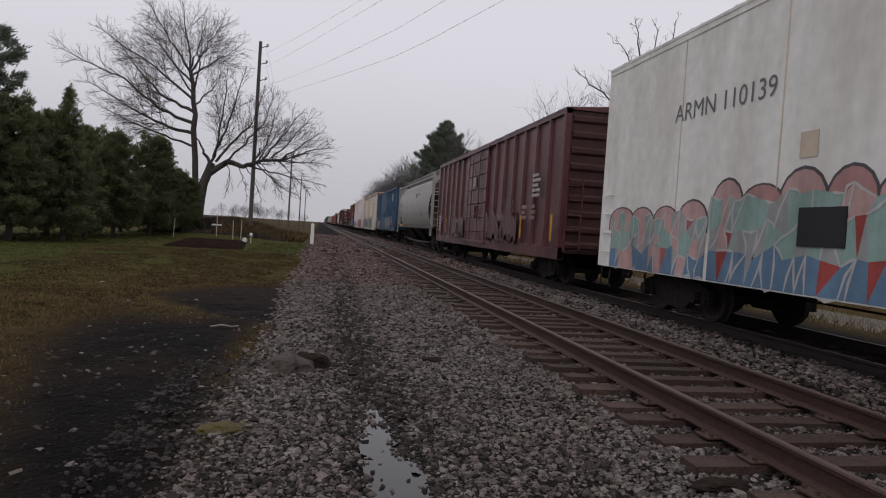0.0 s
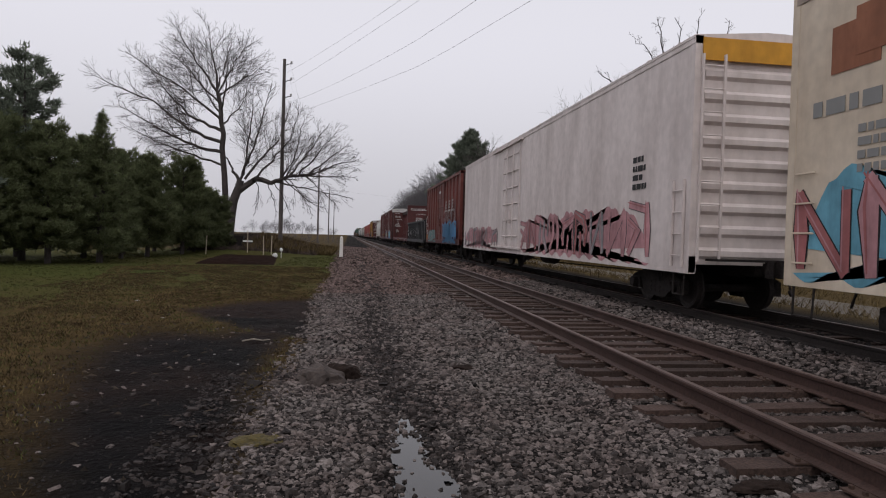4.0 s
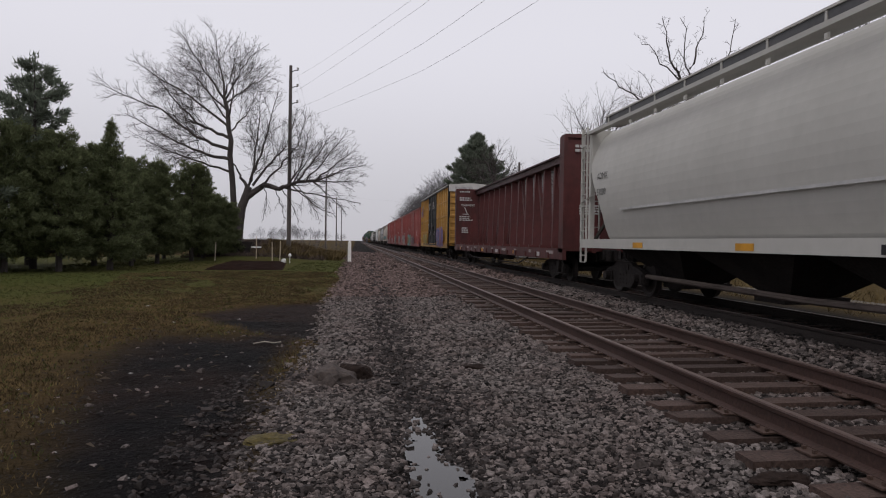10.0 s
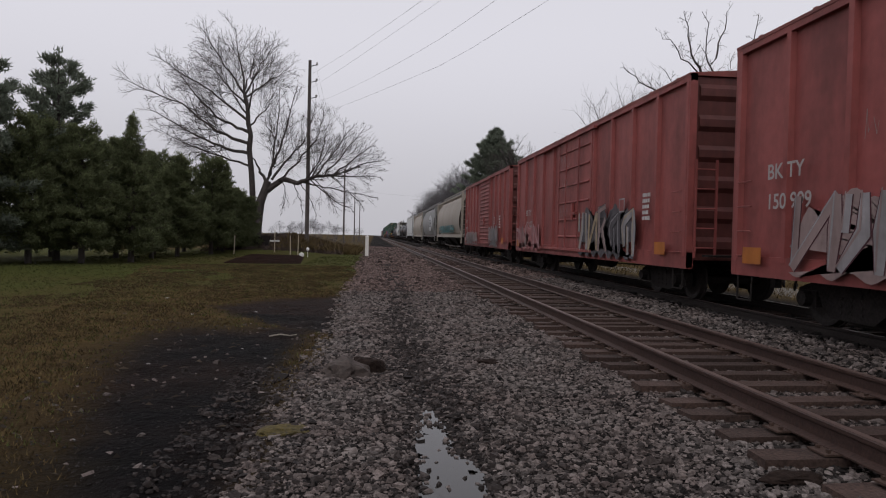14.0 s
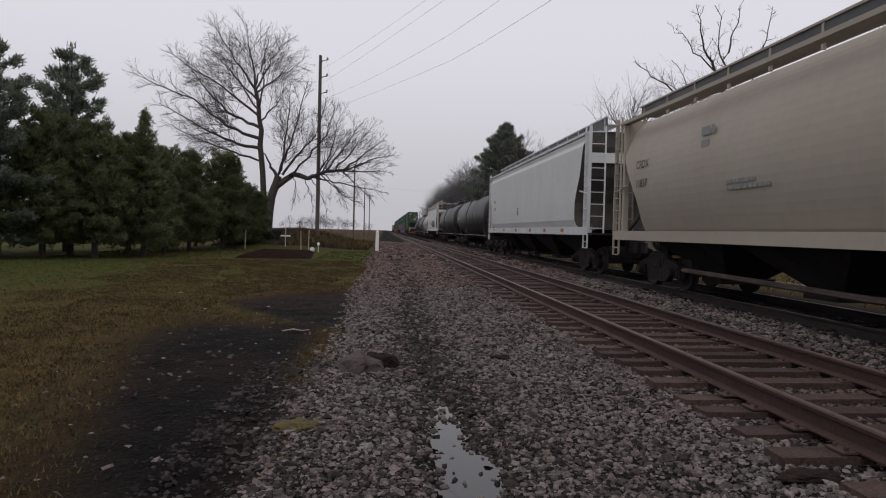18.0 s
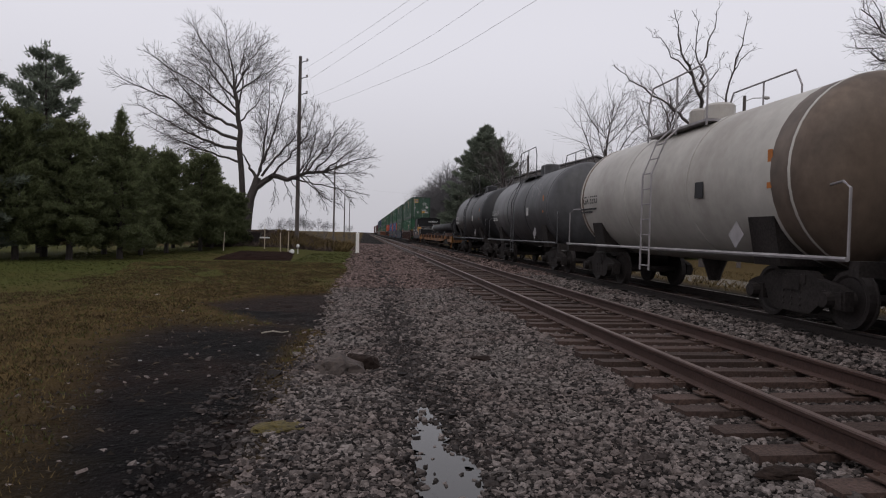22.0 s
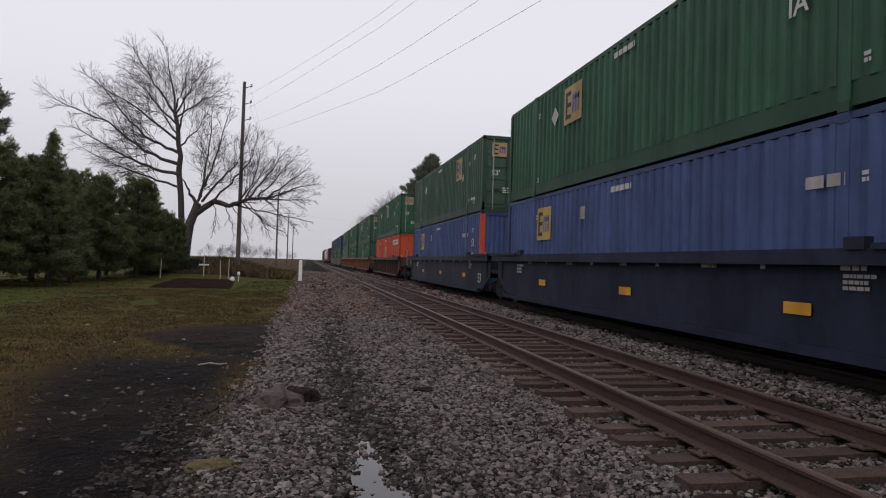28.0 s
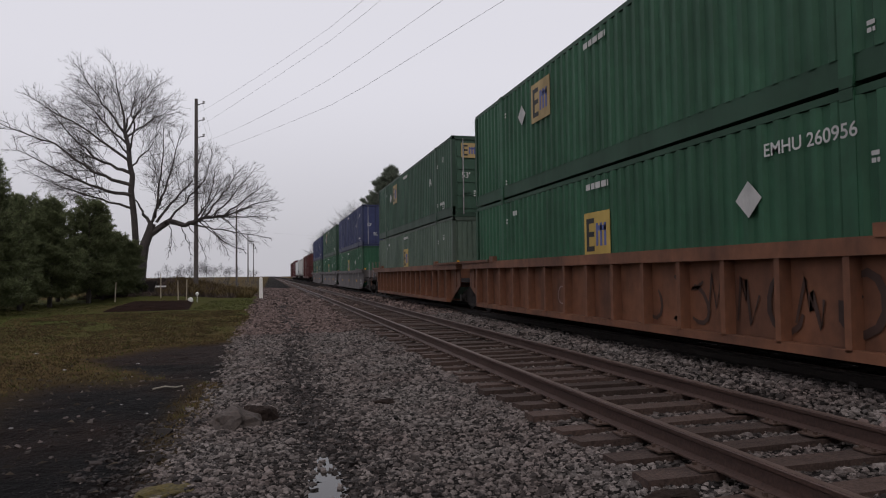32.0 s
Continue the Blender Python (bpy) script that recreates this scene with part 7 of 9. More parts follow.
def well_car(s, spans, body_mat, label, ribbed=True, deep=1.58):
    """An articulated well car: for each span (start, length) a pair of deep side sills with posts, a floor and end bulkheads; trucks between."""
    car = rolling("well_car", s, label, "well car")
    L = spans[-1][0] + spans[-1][1] + 3.2
    h, zb, zt = 1.52, 0.28, deep
    for a, n in spans:
        b = a + n
        for sx in (-1, 1):
            part("side_sill_plate", Geo().prism([(a - .9, zb + .55), (a + .3, zb), (b - .3, zb), (b + .9, zb + .55), (b + .9, zt - .1), (a - .9, zt - .1)], "x", *sorted((sx * (h - .19), sx * (h - .22)))), body_mat, car, "deep side plate")
            part("top_chord", Geo().box(*sorted((sx * h, sx * (h - .2))), a - 1.1, b + 1.1, zt - .2, zt), body_mat, car)
            part("bottom_chord", Geo().box(*sorted((sx * (h - .02), sx * (h - .2))), a + .3, b - .3, zb - .04, zb + .08), body_mat, car)
            if ribbed:
                me = Geo().prism([(.02, -.05), (-.16, -.045), (-.16, .045), (.02, .05)], "z", zb + .05, zt - .1).mesh("side_rib")
                me.materials.append(body_mat)
                for i in range(16):
                    o = part("side_rib", me, None, car, at=(sx * (h - .18), a + .35 + (n - .7) * i / 15, 0))
                    if sx > 0:
                        o.rotation_euler = (0, 0, math.pi)
            for y in (a + 1.7, b - 2.0):
                part("guide_post", Geo().box(*sorted((sx * (h + .03), sx * (h - .1))), y, y + .3, zt - .02, zt + .13), body_mat, car)
            for k in range(2):
                part("top_step", Geo().box(*sorted((sx * (h + .05), sx * (h - .18))), (a - 1.3) if k == 0 else (b - 1.6), (a + 1.6) if k == 0 else (b + 1.3), zt - .02, zt + .05), body_mat, car)
        part("well_floor", Geo().box(-1.35, 1.35, a + .3, b - .3, zb + .02, zb + .08), body_mat, car)
        for y in (a - .5, b + .35):
            part("end_bulkhead", Geo().box(-1.36, 1.36, y, y + .15, zb + .5, zt), body_mat, car)
            part("end_frame", Geo().box(-0.4, 0.4, y - .9, y + 1.0, .78, 1.15), M_DARKSTEEL, car)
        if not ribbed:
            for j in range(3):
                plate(car, (-h + .166, a + n * (.2 + .3 * j), zb + .45), .5, .16, C_YEL)
            bars(car, (-h + .166, a + 2.2, zt - .35), .5, 3, .045, C_STENCIL2, seed=2)
            bars(car, (-h + .166, b - 1.2, zt - .35), .7, 3, .06, C_WHITE, seed=5)
            letters(car, "53", (-h + .164, a + .75, zb + .30), .5, C_WHITE, bold=.006)
            for j in range(9):
                bars(car, (-h + .166, a + n * (.14 + .09 * j), zt - .26), .14 if j % 2 else .4, 1, .08, C_WHITE, seed=j)
    ys = [spans[0][0] - 1.9] + [(spans[i][0] + spans[i][1] + spans[i + 1][0]) / 2 for i in range(len(spans) - 1)] + [spans[-1][0] + spans[-1][1] + 1.9]
    for y in ys:
        truck(car, y)
        part("truck_platform", Geo().box(-1.3, 1.3, y - 1.2, y + 1.2, .95, 1.08).box(-.3, .3, y - 1.5, y + 1.5, .72, .96), M_DARKSTEEL, car)
    for k in range(2):
        y = ys[0] - 1.2 if k == 0 else ys[-1] + 1.2
        f = -1 if k == 0 else 1
        c = part("coupler", shared("coupler", coupler_geo, M_DARKSTEEL), None, car, at=(0, y - .3 * f, 0))
        if k:
            c.rotation_euler = (0, 0, math.pi)
        for x in (-1.3, -.85, .85, 1.3):
            part("end_handrail", Geo().tube([(x, y, 1.05), (x, y, 2.0), (x + (.25 if x < 0 else -.25), y, 2.0), (x + (.25 if x < 0 else -.25), y, 1.05)], .022, 5), C_GREY if not ribbed else body_mat, car)
        stirrup(car, -1.35, y - .1 * f, 1.0, body_mat)
        part("brake_wheel", Geo().lathe([(-.02, .28), (.02, .28), (.02, .24), (-.02, .24)], "y", (.3, y, 1.6), 16), M_DARKSTEEL, car)
    if body_mat is P_WELLRUST:
        for j, (a, n) in enumerate(spans):
            tag(car, -h + .185, a + 6.6, .5, .7, C_WELLMARK, 200 + j, 9, .06)
            tag(car, -h + .185, a + 10.2, .55, .5, C_DUSTY, 210 + j, 2, .025)
            letters(car, "53", (-h + .184, a + 1.9, .75), .42, C_WELLMARK, bold=.005)
    return car, -h


def flat_car(s, L, W, zd, body_mat, label):
    car = rolling("flatcar", s, label, "flat car")
    h = W / 2
    part("deck", Geo().box(-h + .06, h - .06, 0.1, L - .1, zd - .1, zd), M_TIE, car, "worn wooden deck")
    low = [(.1, zd - .52), (2.75, zd - .47), (3.15, zd - .2), (5.06, zd - .22), (5.4, zd - .46), (8, zd - .5)]
    for sx in (-1, 1):
        part("side_sill", Geo().prism(low + [(L - a, b) for a, b in low[::-1]] + [(L - .1, zd - .06), (.1, zd - .06)], "x", *sorted((sx * (h - .02), sx * (h - .1)))), body_mat, car, "fish-belly side sill with rusty streaks")
        part("top_flange", Geo().box(*sorted((sx * (h + .03), sx * (h - .12))), .1, L - .1, zd - .06, zd - .01), M_RUSTDECK, car, "dark rusty deck edge")
        for i in range(30):
            y = .8 + (L - 1.6) * i / 29
            part("stake_pocket", Geo().prism([(y - .09, zd - .02), (y + .09, zd - .02), (y + .06, zd - .27), (y - .06, zd - .27)], "x", *sorted((sx * (h + .06), sx * (h - .03)))), M_RUSTDECK if i % 3 else body_mat, car)
        for i in range(24):
            y = 5.6 + (L - 11.2) * i / 23
            part("rivet_plate", Geo().box(*sorted((sx * h, sx * (h - .03))), y - .03, y + .03, zd - .48, zd - .1), body_mat, car)
    for y in (4.2, L - 4.2):
        b = part("jacking_pad", Geo().box(-h - .05, -h + .0, y - .2, y + .2, zd - .33, zd - .05), body_mat, car, "square jacking pad")
        part("pad_hole", Geo().box(-h - .055, -h - .045, y - .06, y + .06, zd - .26, zd - .15), M_DARKSTEEL, b)
        part("bolster", Geo().box(-h + .12, h - .12, y - 1.1, y + 1.0, .42, zd - .12), M_DARKSTEEL, car)
    part("centre_sill", Geo().box(-.7, .7, 1, L - 1, .35, zd - .1), M_DARKSTEEL, car)
    part("brake_pipe", Geo().tube([(-h + .2, 2, .5), (-h + .15, 6, .42), (-h + .2, L - 6, .4), (-h + .2, L - 2, .5)], .03, 5), M_RUSTDECK, car)
    for y in (0.1, L - .25):
        part("end_sill", Geo().box(-h + .02, h - .02, y, y + .15, zd - .5, zd), body_mat, car)
    for y in (.12, L - 1.0):
        part("corner_gusset", Geo().box(-h - .02, -h + .02, y, y + .9, zd - .5, zd - .03), P_FLATBRIGHT, car, "brighter yellow corner plate")
    bars(car, (-h + .012, L * .40, zd - .42), .7, 2, .07, C_DUSTY, seed=4)
    plate(car, (-h + .012, L * .36, zd - .4), .34, .2, M_RUSTDECK)
    for k in range(5):
        plate(car, (-h + .012, L * (.3 + .11 * k), zd - .36), .3, .09, C_DUSTY if k % 2 else C_ORANGE)
    stirrup(car, -h + .03, 0.5, zd - .5, body_mat)
    stirrup(car, -h + .03, L - .5, zd - .5, body_mat)
    running_gear(car, L, zd - .25, 2.4)
    return car, -h


def column_load(s, L, zd):
    """A long black steel process column on cradles: tapered shell, a big flanged collar at the leading end, pale blanked ends."""
    ob = thing("steel_column", (TX, s, RAIL_TOP + zd), "long black steel column with a flanged collar strapped to a flatcar", "pipe load")
    KEYED.append((ob, s))
    zc = 0.68
    blk = paint("column_black", (0.020, 0.019, 0.021), .3, rough=.6, spec=.3)
    part("shell", Geo().lathe([(.6, .38), (L - .9, .38), (L - .8, .36)], "y", (0, 0, zc), 28), blk, ob, smooth=True)
    part("shell_end", Geo().lathe([(L - .85, .36), (L - .3, .34), (L, .22)], "y", (0, 0, zc), 28), blk, ob, "rounded end cap", smooth=True)
    part("end_band", Geo().lathe([(L - 1.5, .384), (L - 1.1, .384)], "y", (0, 0, zc), 28), C_WHITE, ob, "pale band near the end cap", smooth=True)
    part("collar", Geo().lathe([(.9, .60), (1.0, .66), (1.6, .64), (2.1, .60), (2.5, .50)], "y", (0, 0, zc + .02), 28), blk, ob, "thick collar", smooth=True)
    for y in (.9, 2.4):
        part("flange", Geo().lathe([(y, .5), (y, .78), (y + .12, .78), (y + .12, .72), (y + .25, .68), (y + .4, .42)], "y", (0, 0, zc + .02), 28), blk, ob, "bolted flange")
    for i in range(16):
        a = i * math.pi / 8
        part("bolt", Geo().tube([(math.cos(a) * .73, 2.35, zc + .02 + math.sin(a) * .73), (math.cos(a) * .73, 2.59, zc + .02 + math.sin(a) * .73)], .03, 6), blk, ob)
    part("end_blank", Geo().lathe([(0.52, .05), (.52, .44), (.62, .45)], "y", (0, 0, zc), 24), blk, ob, "black blanking plate")
    part("end_cover", Geo().lathe([(0.50, .02), (.50, .24), (.53, .25)], "y", (0, 0, zc), 24), C_WHITE, ob, "pale round cover")
    for y in (1.6, 3.0, 8.5, 14.5, L - 3.0):
        part("cradle", Geo().prism([(-.7, 0), (.7, 0), (.5, .36), (.3, .32), (-.3, .32), (-.5, .36)], "y", y - .16, y + .16), blk, ob, "dark steel cradle")
    part("walk_plate", Geo().box(-.75, .75, 5.1, 6.8, zc + .36, zc + .40), blk, ob, "thin plate on top")
    part("walk_plate", Geo().box(-.6, .6, L - 4.2, L - 3.2, zc + .36, zc + .40), M_RAIL, ob, "rusty plate on top")
    for y in (1.3, 9.5, 17.0):
        part("timber_block", Geo().box(-1.3, -.9, y - .6, y + .6, 0, .16), M_TIE, ob, "timber blocking")
    return ob


def scale_car(s, L=10.5):
    car = rolling("scale_test_car", s, "black scale test car with low hoods and a raised middle housing", "test car")
    blk = paint("test_car_black", (0.010, 0.010, 0.011), .3, rough=.6, spec=.2)
    top = paint("test_car_deck_grey", (0.35, .35, .35), .3)
    h = 1.35
    part("frame", Geo().prism([(.2, .95), (1.0, .8), (2.6, .62), (L - 2.6, .62), (L - 1.0, .8), (L - .2, .95), (L - .2, 1.2), (.2, 1.2)], "x", -h, h), blk, car)
    for a, b, z0, z1 in ((.1, 3.9, 1.70, 1.74), (L - .3, L - 3.6, 1.68, 1.74)):
        y0, y1 = sorted((a, b))
        zz = (z0, z1) if a < b else (z1, z0)
        part("hood", Geo().add([(-h + .1, y0, 1.15), (h - .1, y0, 1.15), (h - .1, y1, 1.15), (-h + .1, y1, 1.15), (-h + .1, y0, zz[0]), (h - .1, y0, zz[0]), (h - .1, y1, zz[1]), (-h + .1, y1, zz[1])],
                               [(3, 2, 1, 0), (4, 5, 6, 7), (0, 1, 5, 4), (1, 2, 6, 5), (2, 3, 7, 6), (3, 0, 4, 7)]), blk, car)
        part("hood_top", Geo().add([(-h + .05, y0 - .05, zz[0] + .01), (h - .05, y0 - .05, zz[0] + .01), (h - .05, y1, zz[1] + .01), (-h + .05, y1, zz[1] + .01), (-h + .05, y0 - .05, zz[0] + .05), (h - .05, y0 - .05, zz[0] + .05), (h - .05, y1, zz[1] + .05), (-h + .05, y1, zz[1] + .05)],
                                   [(3, 2, 1, 0), (4, 5, 6, 7), (0, 1, 5, 4), (1, 2, 6, 5), (2, 3, 7, 6), (3, 0, 4, 7)]), top, car, "pale grey sloping deck")
    part("housing", Geo().box(-h, h, 3.9, 7.0, 1.15, 2.95), blk, car)
    part("housing_roof", Geo().prism([(-h - .04, 2.95), (h + .04, 2.95), (h * .5, 3.12), (-h * .5, 3.12)], "y", 3.8, 7.1), blk, car)
    part("housing_end", Geo().box(-h - .05, -h + .05, 6.9, 7.15, 1.0, 3.0), blk, car)
    letters(car, "SCALE TEST CAR", (-h - .012, 6.5, 1.5), .26, C_WHITE, bold=.004)
    bars(car, (-h - .012, 6.5, 1.3), 1.6, 3, .06, C_WHITE, seed=3)
    letters(car, "NS 982567", (-h + .085, L - .7, 1.5), .24, C_WHITE, bold=.003)
    letters(car, "NS 982567", (.0, 3.88, 2.55), .24, C_WHITE, "end", bold=.003)
    bars(car, (-h + .085, 1.5, 1.45), .9, 1, .07, C_WHITE, seed=6)
    part("notice_frame", Geo().box(-h - .01, -h + .09, 3.55, 3.85, 1.35, 1.75), C_WHITE, car, "white framed notice")
    part("notice", Geo().box(-h - .015, -h - .008, 3.6, 3.8, 1.4, 1.7), blk, car)
    g = Geo()
    for x in (-h + .05, h - .05):
        g.tube([(x, 2.2, 1.2), (x, 2.2, 2.2), (x, 3.4, 2.2), (x, 3.4, 1.2)], .022, 5)
    part("handrail", g, C_GREY, car)
    part("handrail", Geo().tube([(-h + .05, .3, 1.2), (-h + .05, .3, 1.95), (h - .05, .3, 1.95), (h - .05, .3, 1.2)], .022, 5), C_GREY, car)
    part("handrail", Geo().tube([(-h + .05, L - .3, 1.2), (-h + .05, L - .3, 1.95), (-h + .05, L - 1.4, 1.95)], .022, 5), C_GREY, car)
    part("brake_stand", Geo().box(-h + .05, -h + .35, 2.6, 3.0, 1.2, 1.95), C_YEL, car, "yellow brake stand")
    part("brake_wheel", Geo().lathe([(-.03, .26), (.03, .26), (.03, .2), (-.03, .2)], "x", (-h - .02, 2.8, 1.75), 16), C_YEL, car)
    for y in (L - .9, L - 4.2, 2.0):
        plate(car, (-h - .004, y, 1.0), .5, .16, C_ORANGE)
    running_gear(car, L, .9, 1.7, bits=False)
    return car


# ---- the cars, from the one beside the camera back along the train ----
P_WHITE = paint("reefer_white", (0.80, 0.79, 0.76), .22, dirt=(.5, .47, .42))
P_CREAM = paint("reefer_cream", (0.66, 0.57, 0.46), .3, dirt=(.42, .33, .24), stain=.7)
P_PALE = paint("reefer_pale", (0.68, 0.61, 0.59), .25, dirt=(.42, .36, .34))
P_MAROON = paint("boxcar_maroon", (0.125, 0.042, 0.045), .4, dirt=(.06, .022, .024), rough=.38)
P_BROWN = paint("boxcar_brown", (0.090, 0.024, 0.023), .35, dirt=(.048, .015, .0145), rough=.55)
P_RED = paint("boxcar_red", (0.23, 0.058, 0.05), .4, dirt=(.11, .035, .032))
P_RED2 = paint("boxcar_faded_red", (0.29, 0.074, 0.068), .35, dirt=(.15, .045, .042))
P_BLUE = paint("boxcar_blue", (0.052, 0.11, 0.20), .35, dirt=(.03, .06, .10))
P_BNRED = paint("boxcar_oxide_red", (0.15, 0.035, 0.028), .35, dirt=(.07, .02, .018))
# end paints: body colours darkened to hold the shade between coupled cars
E_MAROON = paint("shaded_end_maroon", (0.06, 0.022, 0.022), .4, dirt=(.03, .014, .014))
E_BROWN = paint("shaded_end_brown", (0.030, 0.014, 0.013), .4, dirt=(.016, .009, .009), spec=.25)
E_OXIDE = paint("shaded_end_oxide", (0.05, 0.016, 0.014), .4, dirt=(.025, .011, .010))
E_RED = paint("shaded_end_red", (0.11, 0.032, 0.028), .4, dirt=(.05, .018, .016))
E_BLUE = paint("shaded_end_blue", (0.022, 0.05, 0.09), .4)
P_GREYH = paint("hopper_grey", (0.38, 0.37, 0.35), .10, dirt=(.22, .21, .19), stain=.6, streak=.45)
P_TANH = paint("hopper_tan_grey", (0.35, 0.312, 0.265), .10, dirt=(.24, .20, .165), stain=.5, streak=.45)
P_LIGHTH = paint("hopper_light_grey", (0.46, 0.45, 0.42), .10, dirt=(.3, .29, .265), stain=.6, streak=.45)
P_DARKH = paint("hopper_slate", (0.24, 0.24, 0.235), .10, dirt=(.13, .13, .125), stain=.6, streak=.45)
P_WHITEH = paint("hopper_white", (0.60, 0.61, 0.60), .10, dirt=(.44, .45, .44), stain=.6, streak=.45)
P_GON = paint("gondola_black", (0.024, 0.025, 0.027), .4, spec=.25)
P_CBRED = paint("centerbeam_red", (0.095, 0.025, 0.024), .35, dirt=(.04, .016, .015))
P_YELLOW = paint("boxcar_yellow", (0.46, 0.25, 0.055), .35, dirt=(.20, .11, .035))
P_BLACKD = paint("door_black", (0.012, 0.012, 0.013), .3, spec=.2)
P_TANK = paint("tank_black", (0.022, 0.022, 0.025), .35, rough=.45, spec=.35)
P_TANKG = paint("tank_grey", (0.075, 0.075, 0.08), .35, rough=.45)
P_TANKW = paint("tank_dirty_white", (0.44, 0.42, 0.39), .2, dirt=(.13, .108, .09), rough=.5, stain=.45, streak=.3)
P_HEADRUST = paint("tank_head_rust", (0.16, 0.118, 0.09), .35, dirt=(.05, .037, .03), rough=.6, stain=.9, streak=.5)
P_FLAT = paint("flatcar_yellow", (0.27, 0.12, 0.035), .6, dirt=(.04, .02, .014), stain=2.2, spec=.25)
P_FLATBRIGHT = paint("flatcar_corner_yellow", (0.42, 0.19, 0.035), .3, dirt=(.14, .06, .02))
M_RUSTDECK = mat("dark_deck_rust", (0.05, 0.026, 0.018), .85, grain=20, amount=.4, spec=.2)
P_WELLBLUE = paint("well_blue", (0.016, 0.021, 0.042), .4, spec=.2)
P_WELLBROWN = paint("well_brown", (0.062, 0.033, 0.028), .4, dirt=(.03, .018, .016), spec=.25)
P_WELLRUST = paint("well_rust_orange", (0.17, 0.072, 0.040), .5, dirt=(.07, .034, .024), spec=.25)
P_WELLGREY = paint("well_grey", (0.10, 0.085, 0.085), .4)


def steel(name, c, dirt=None):
    m = paint(name, c, .3, dirt)
    m["base"] = c
    return m


K_GREEN = steel("container_green", (0.024, 0.092, 0.048))
K_GREEN2 = steel("container_faded_green", (0.042, 0.088, 0.059))
K_BLUE = steel("container_blue", (0.055, 0.085, 0.21))
K_NAVY = steel("container_navy", (0.035, 0.045, 0.12))
K_ORANGE = steel("container_orange_red", (0.52, 0.075, 0.028))
K_STRIPE = steel("container_pale_green", (0.10, 0.135, 0.105), (.035, .06, .045))


def consist():
    # white reefer
    car, x = boxcar(-6.5, 20.3, 3.1, 0.98, 5.1, P_WHITE, "white smooth-sided refrigerator car with spray-painted graffiti", "smooth", roof_mat=P_WHITE, name="refrigerator_car", end_ribs=10, inset=2.4)
    letters(car, "ARMN 110139", (x - .005, 17.42, 3.48), .44, C_STENCIL)
    plate(car, (x - .003, 14.2, 2.55), .32, .34, P_CREAM, label="small square sign")
    mural(car, x, 19.7, 16.2, .78, 2.15, [C_PALEROSE], [C_MINT, C_GREYM, C_MINT, C_PALEROSE], [C_BLUEM, C_BLUEM, C_PALEROSE], [C_ROSE, C_GREYM, C_DUSK], C_WHITE, 4, 17)
    mural(car, x, 16.1, 4.0, .78, 2.5, [C_PALEROSE, C_ROSEM], [C_MINT, C_GREYM, C_PALEROSE, C_MINT], [C_BLUEM, C_BLUEM, C_BLUEM], [C_ROSE, C_RED, C_GREYM, C_DUSK], C_WHITE, 7, 54)
    part("access_hatch", Geo().box(x - .03, x, 13.3, 14.1, 1.4, 1.9), C_BLACK, car, "dark access hatch")
    for y in (1.6, 4.2, 6.8, 9.4, 12, 14.6, 17.2):
        part("side_seam", Geo().box(x - .004, x + .002, y - .012, y + .012, 1.0, 4.95), P_CREAM, car)
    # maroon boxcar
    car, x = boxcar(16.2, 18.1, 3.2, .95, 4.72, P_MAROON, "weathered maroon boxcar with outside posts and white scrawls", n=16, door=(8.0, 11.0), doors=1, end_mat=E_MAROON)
    tag(car, x - .08, 16.6, 1.0, 1.05, C_CHALK, 3, 5)
    graffiti(car, x - .08, 7.4, 3.6, 1.0, 2.15, [P_MAROON, P_MAROON], 5, C_CHALK, 5, cloud=P_MAROON)
    graffiti(car, x - .08, 13.8, 11.2, 1.0, 1.95, [P_MAROON, P_MAROON], 6, C_CHALK, 3, cloud=P_MAROON)
    bars(car, (x - .08, 2.2, 3.0), .7, 5, .09, C_WHITE, seed=4)
    bars(car, (x - .08, 2.3, 2.1), .5, 3, .10, C_DUSTY, seed=5)
    bars(car, (x - .08, 3.1, 2.1), .5, 3, .10, C_DUSTY, seed=6)
    plate(car, (x - .08, 4.05, 1.25), .42, .45, C_GREY, label="small framed notice")
    plate(car, (x - .085, 4.01, 1.29), .34, .37, P_MAROON)
    plate(car, (x - .06, 9.9, 3.1), .45, .4, C_STENCIL2)
    tag(car, x - .08, 14.4, 2.1, .5, C_CHALK, 6, 3)
    tag(car, x - .08, 5.2, 2.0, .5, C_CHALK, 16, 3)
    for y in (17.6, 15.2, 12.2, 6.6, 3.2, .5):
        plate(car, (x - .078, y, 1.2), .14, .7, C_YEL, label="yellow reflective strip")
    bars(car, (x - .08, 17.0, 1.9), .5, 5, .1, C_WHITE, seed=2)
    # grey covered hopper
    car, x = hopper(36.2, 16.3, 3.2, 1.45, 4.35, P_GREYH, "pale grey bellied covered hopper with black lettering", bays=3, slope=1.9)
    letters(car, "CMO", (x - .014, 14.66, 2.78), .50, C_BLACK)
    letters(car, "21715", (x - .014, 14.72, 2.2), .50, C_BLACK)
    bars(car, (x + .03, 14.5, 2.03), .9, 2, .06, C_BLACK, seed=1)
    letters(car, "BUILDING", (x + .075, 6.0, 3.40), .22, C_STENCIL, bold=.006)
    letters(car, "AMERICA", (x + .055, 6.0, 3.14), .22, C_STENCIL, bold=.006)
    part("shield_emblem", Geo().prism([(6.3, 3.55), (7.0, 3.55), (7.0, 3.25), (6.9, 3.05), (6.65, 2.92), (6.4, 3.05), (6.3, 3.25)], "x", x + .05, x + .06), C_GREY, car, "grey shield emblem")
    plate(car, (x + .018, 14.4, 1.38), 1.4, .16, C_YEL)
    plate(car, (x + .05, 4.2, 2.1), .3, .35, C_BLACK)
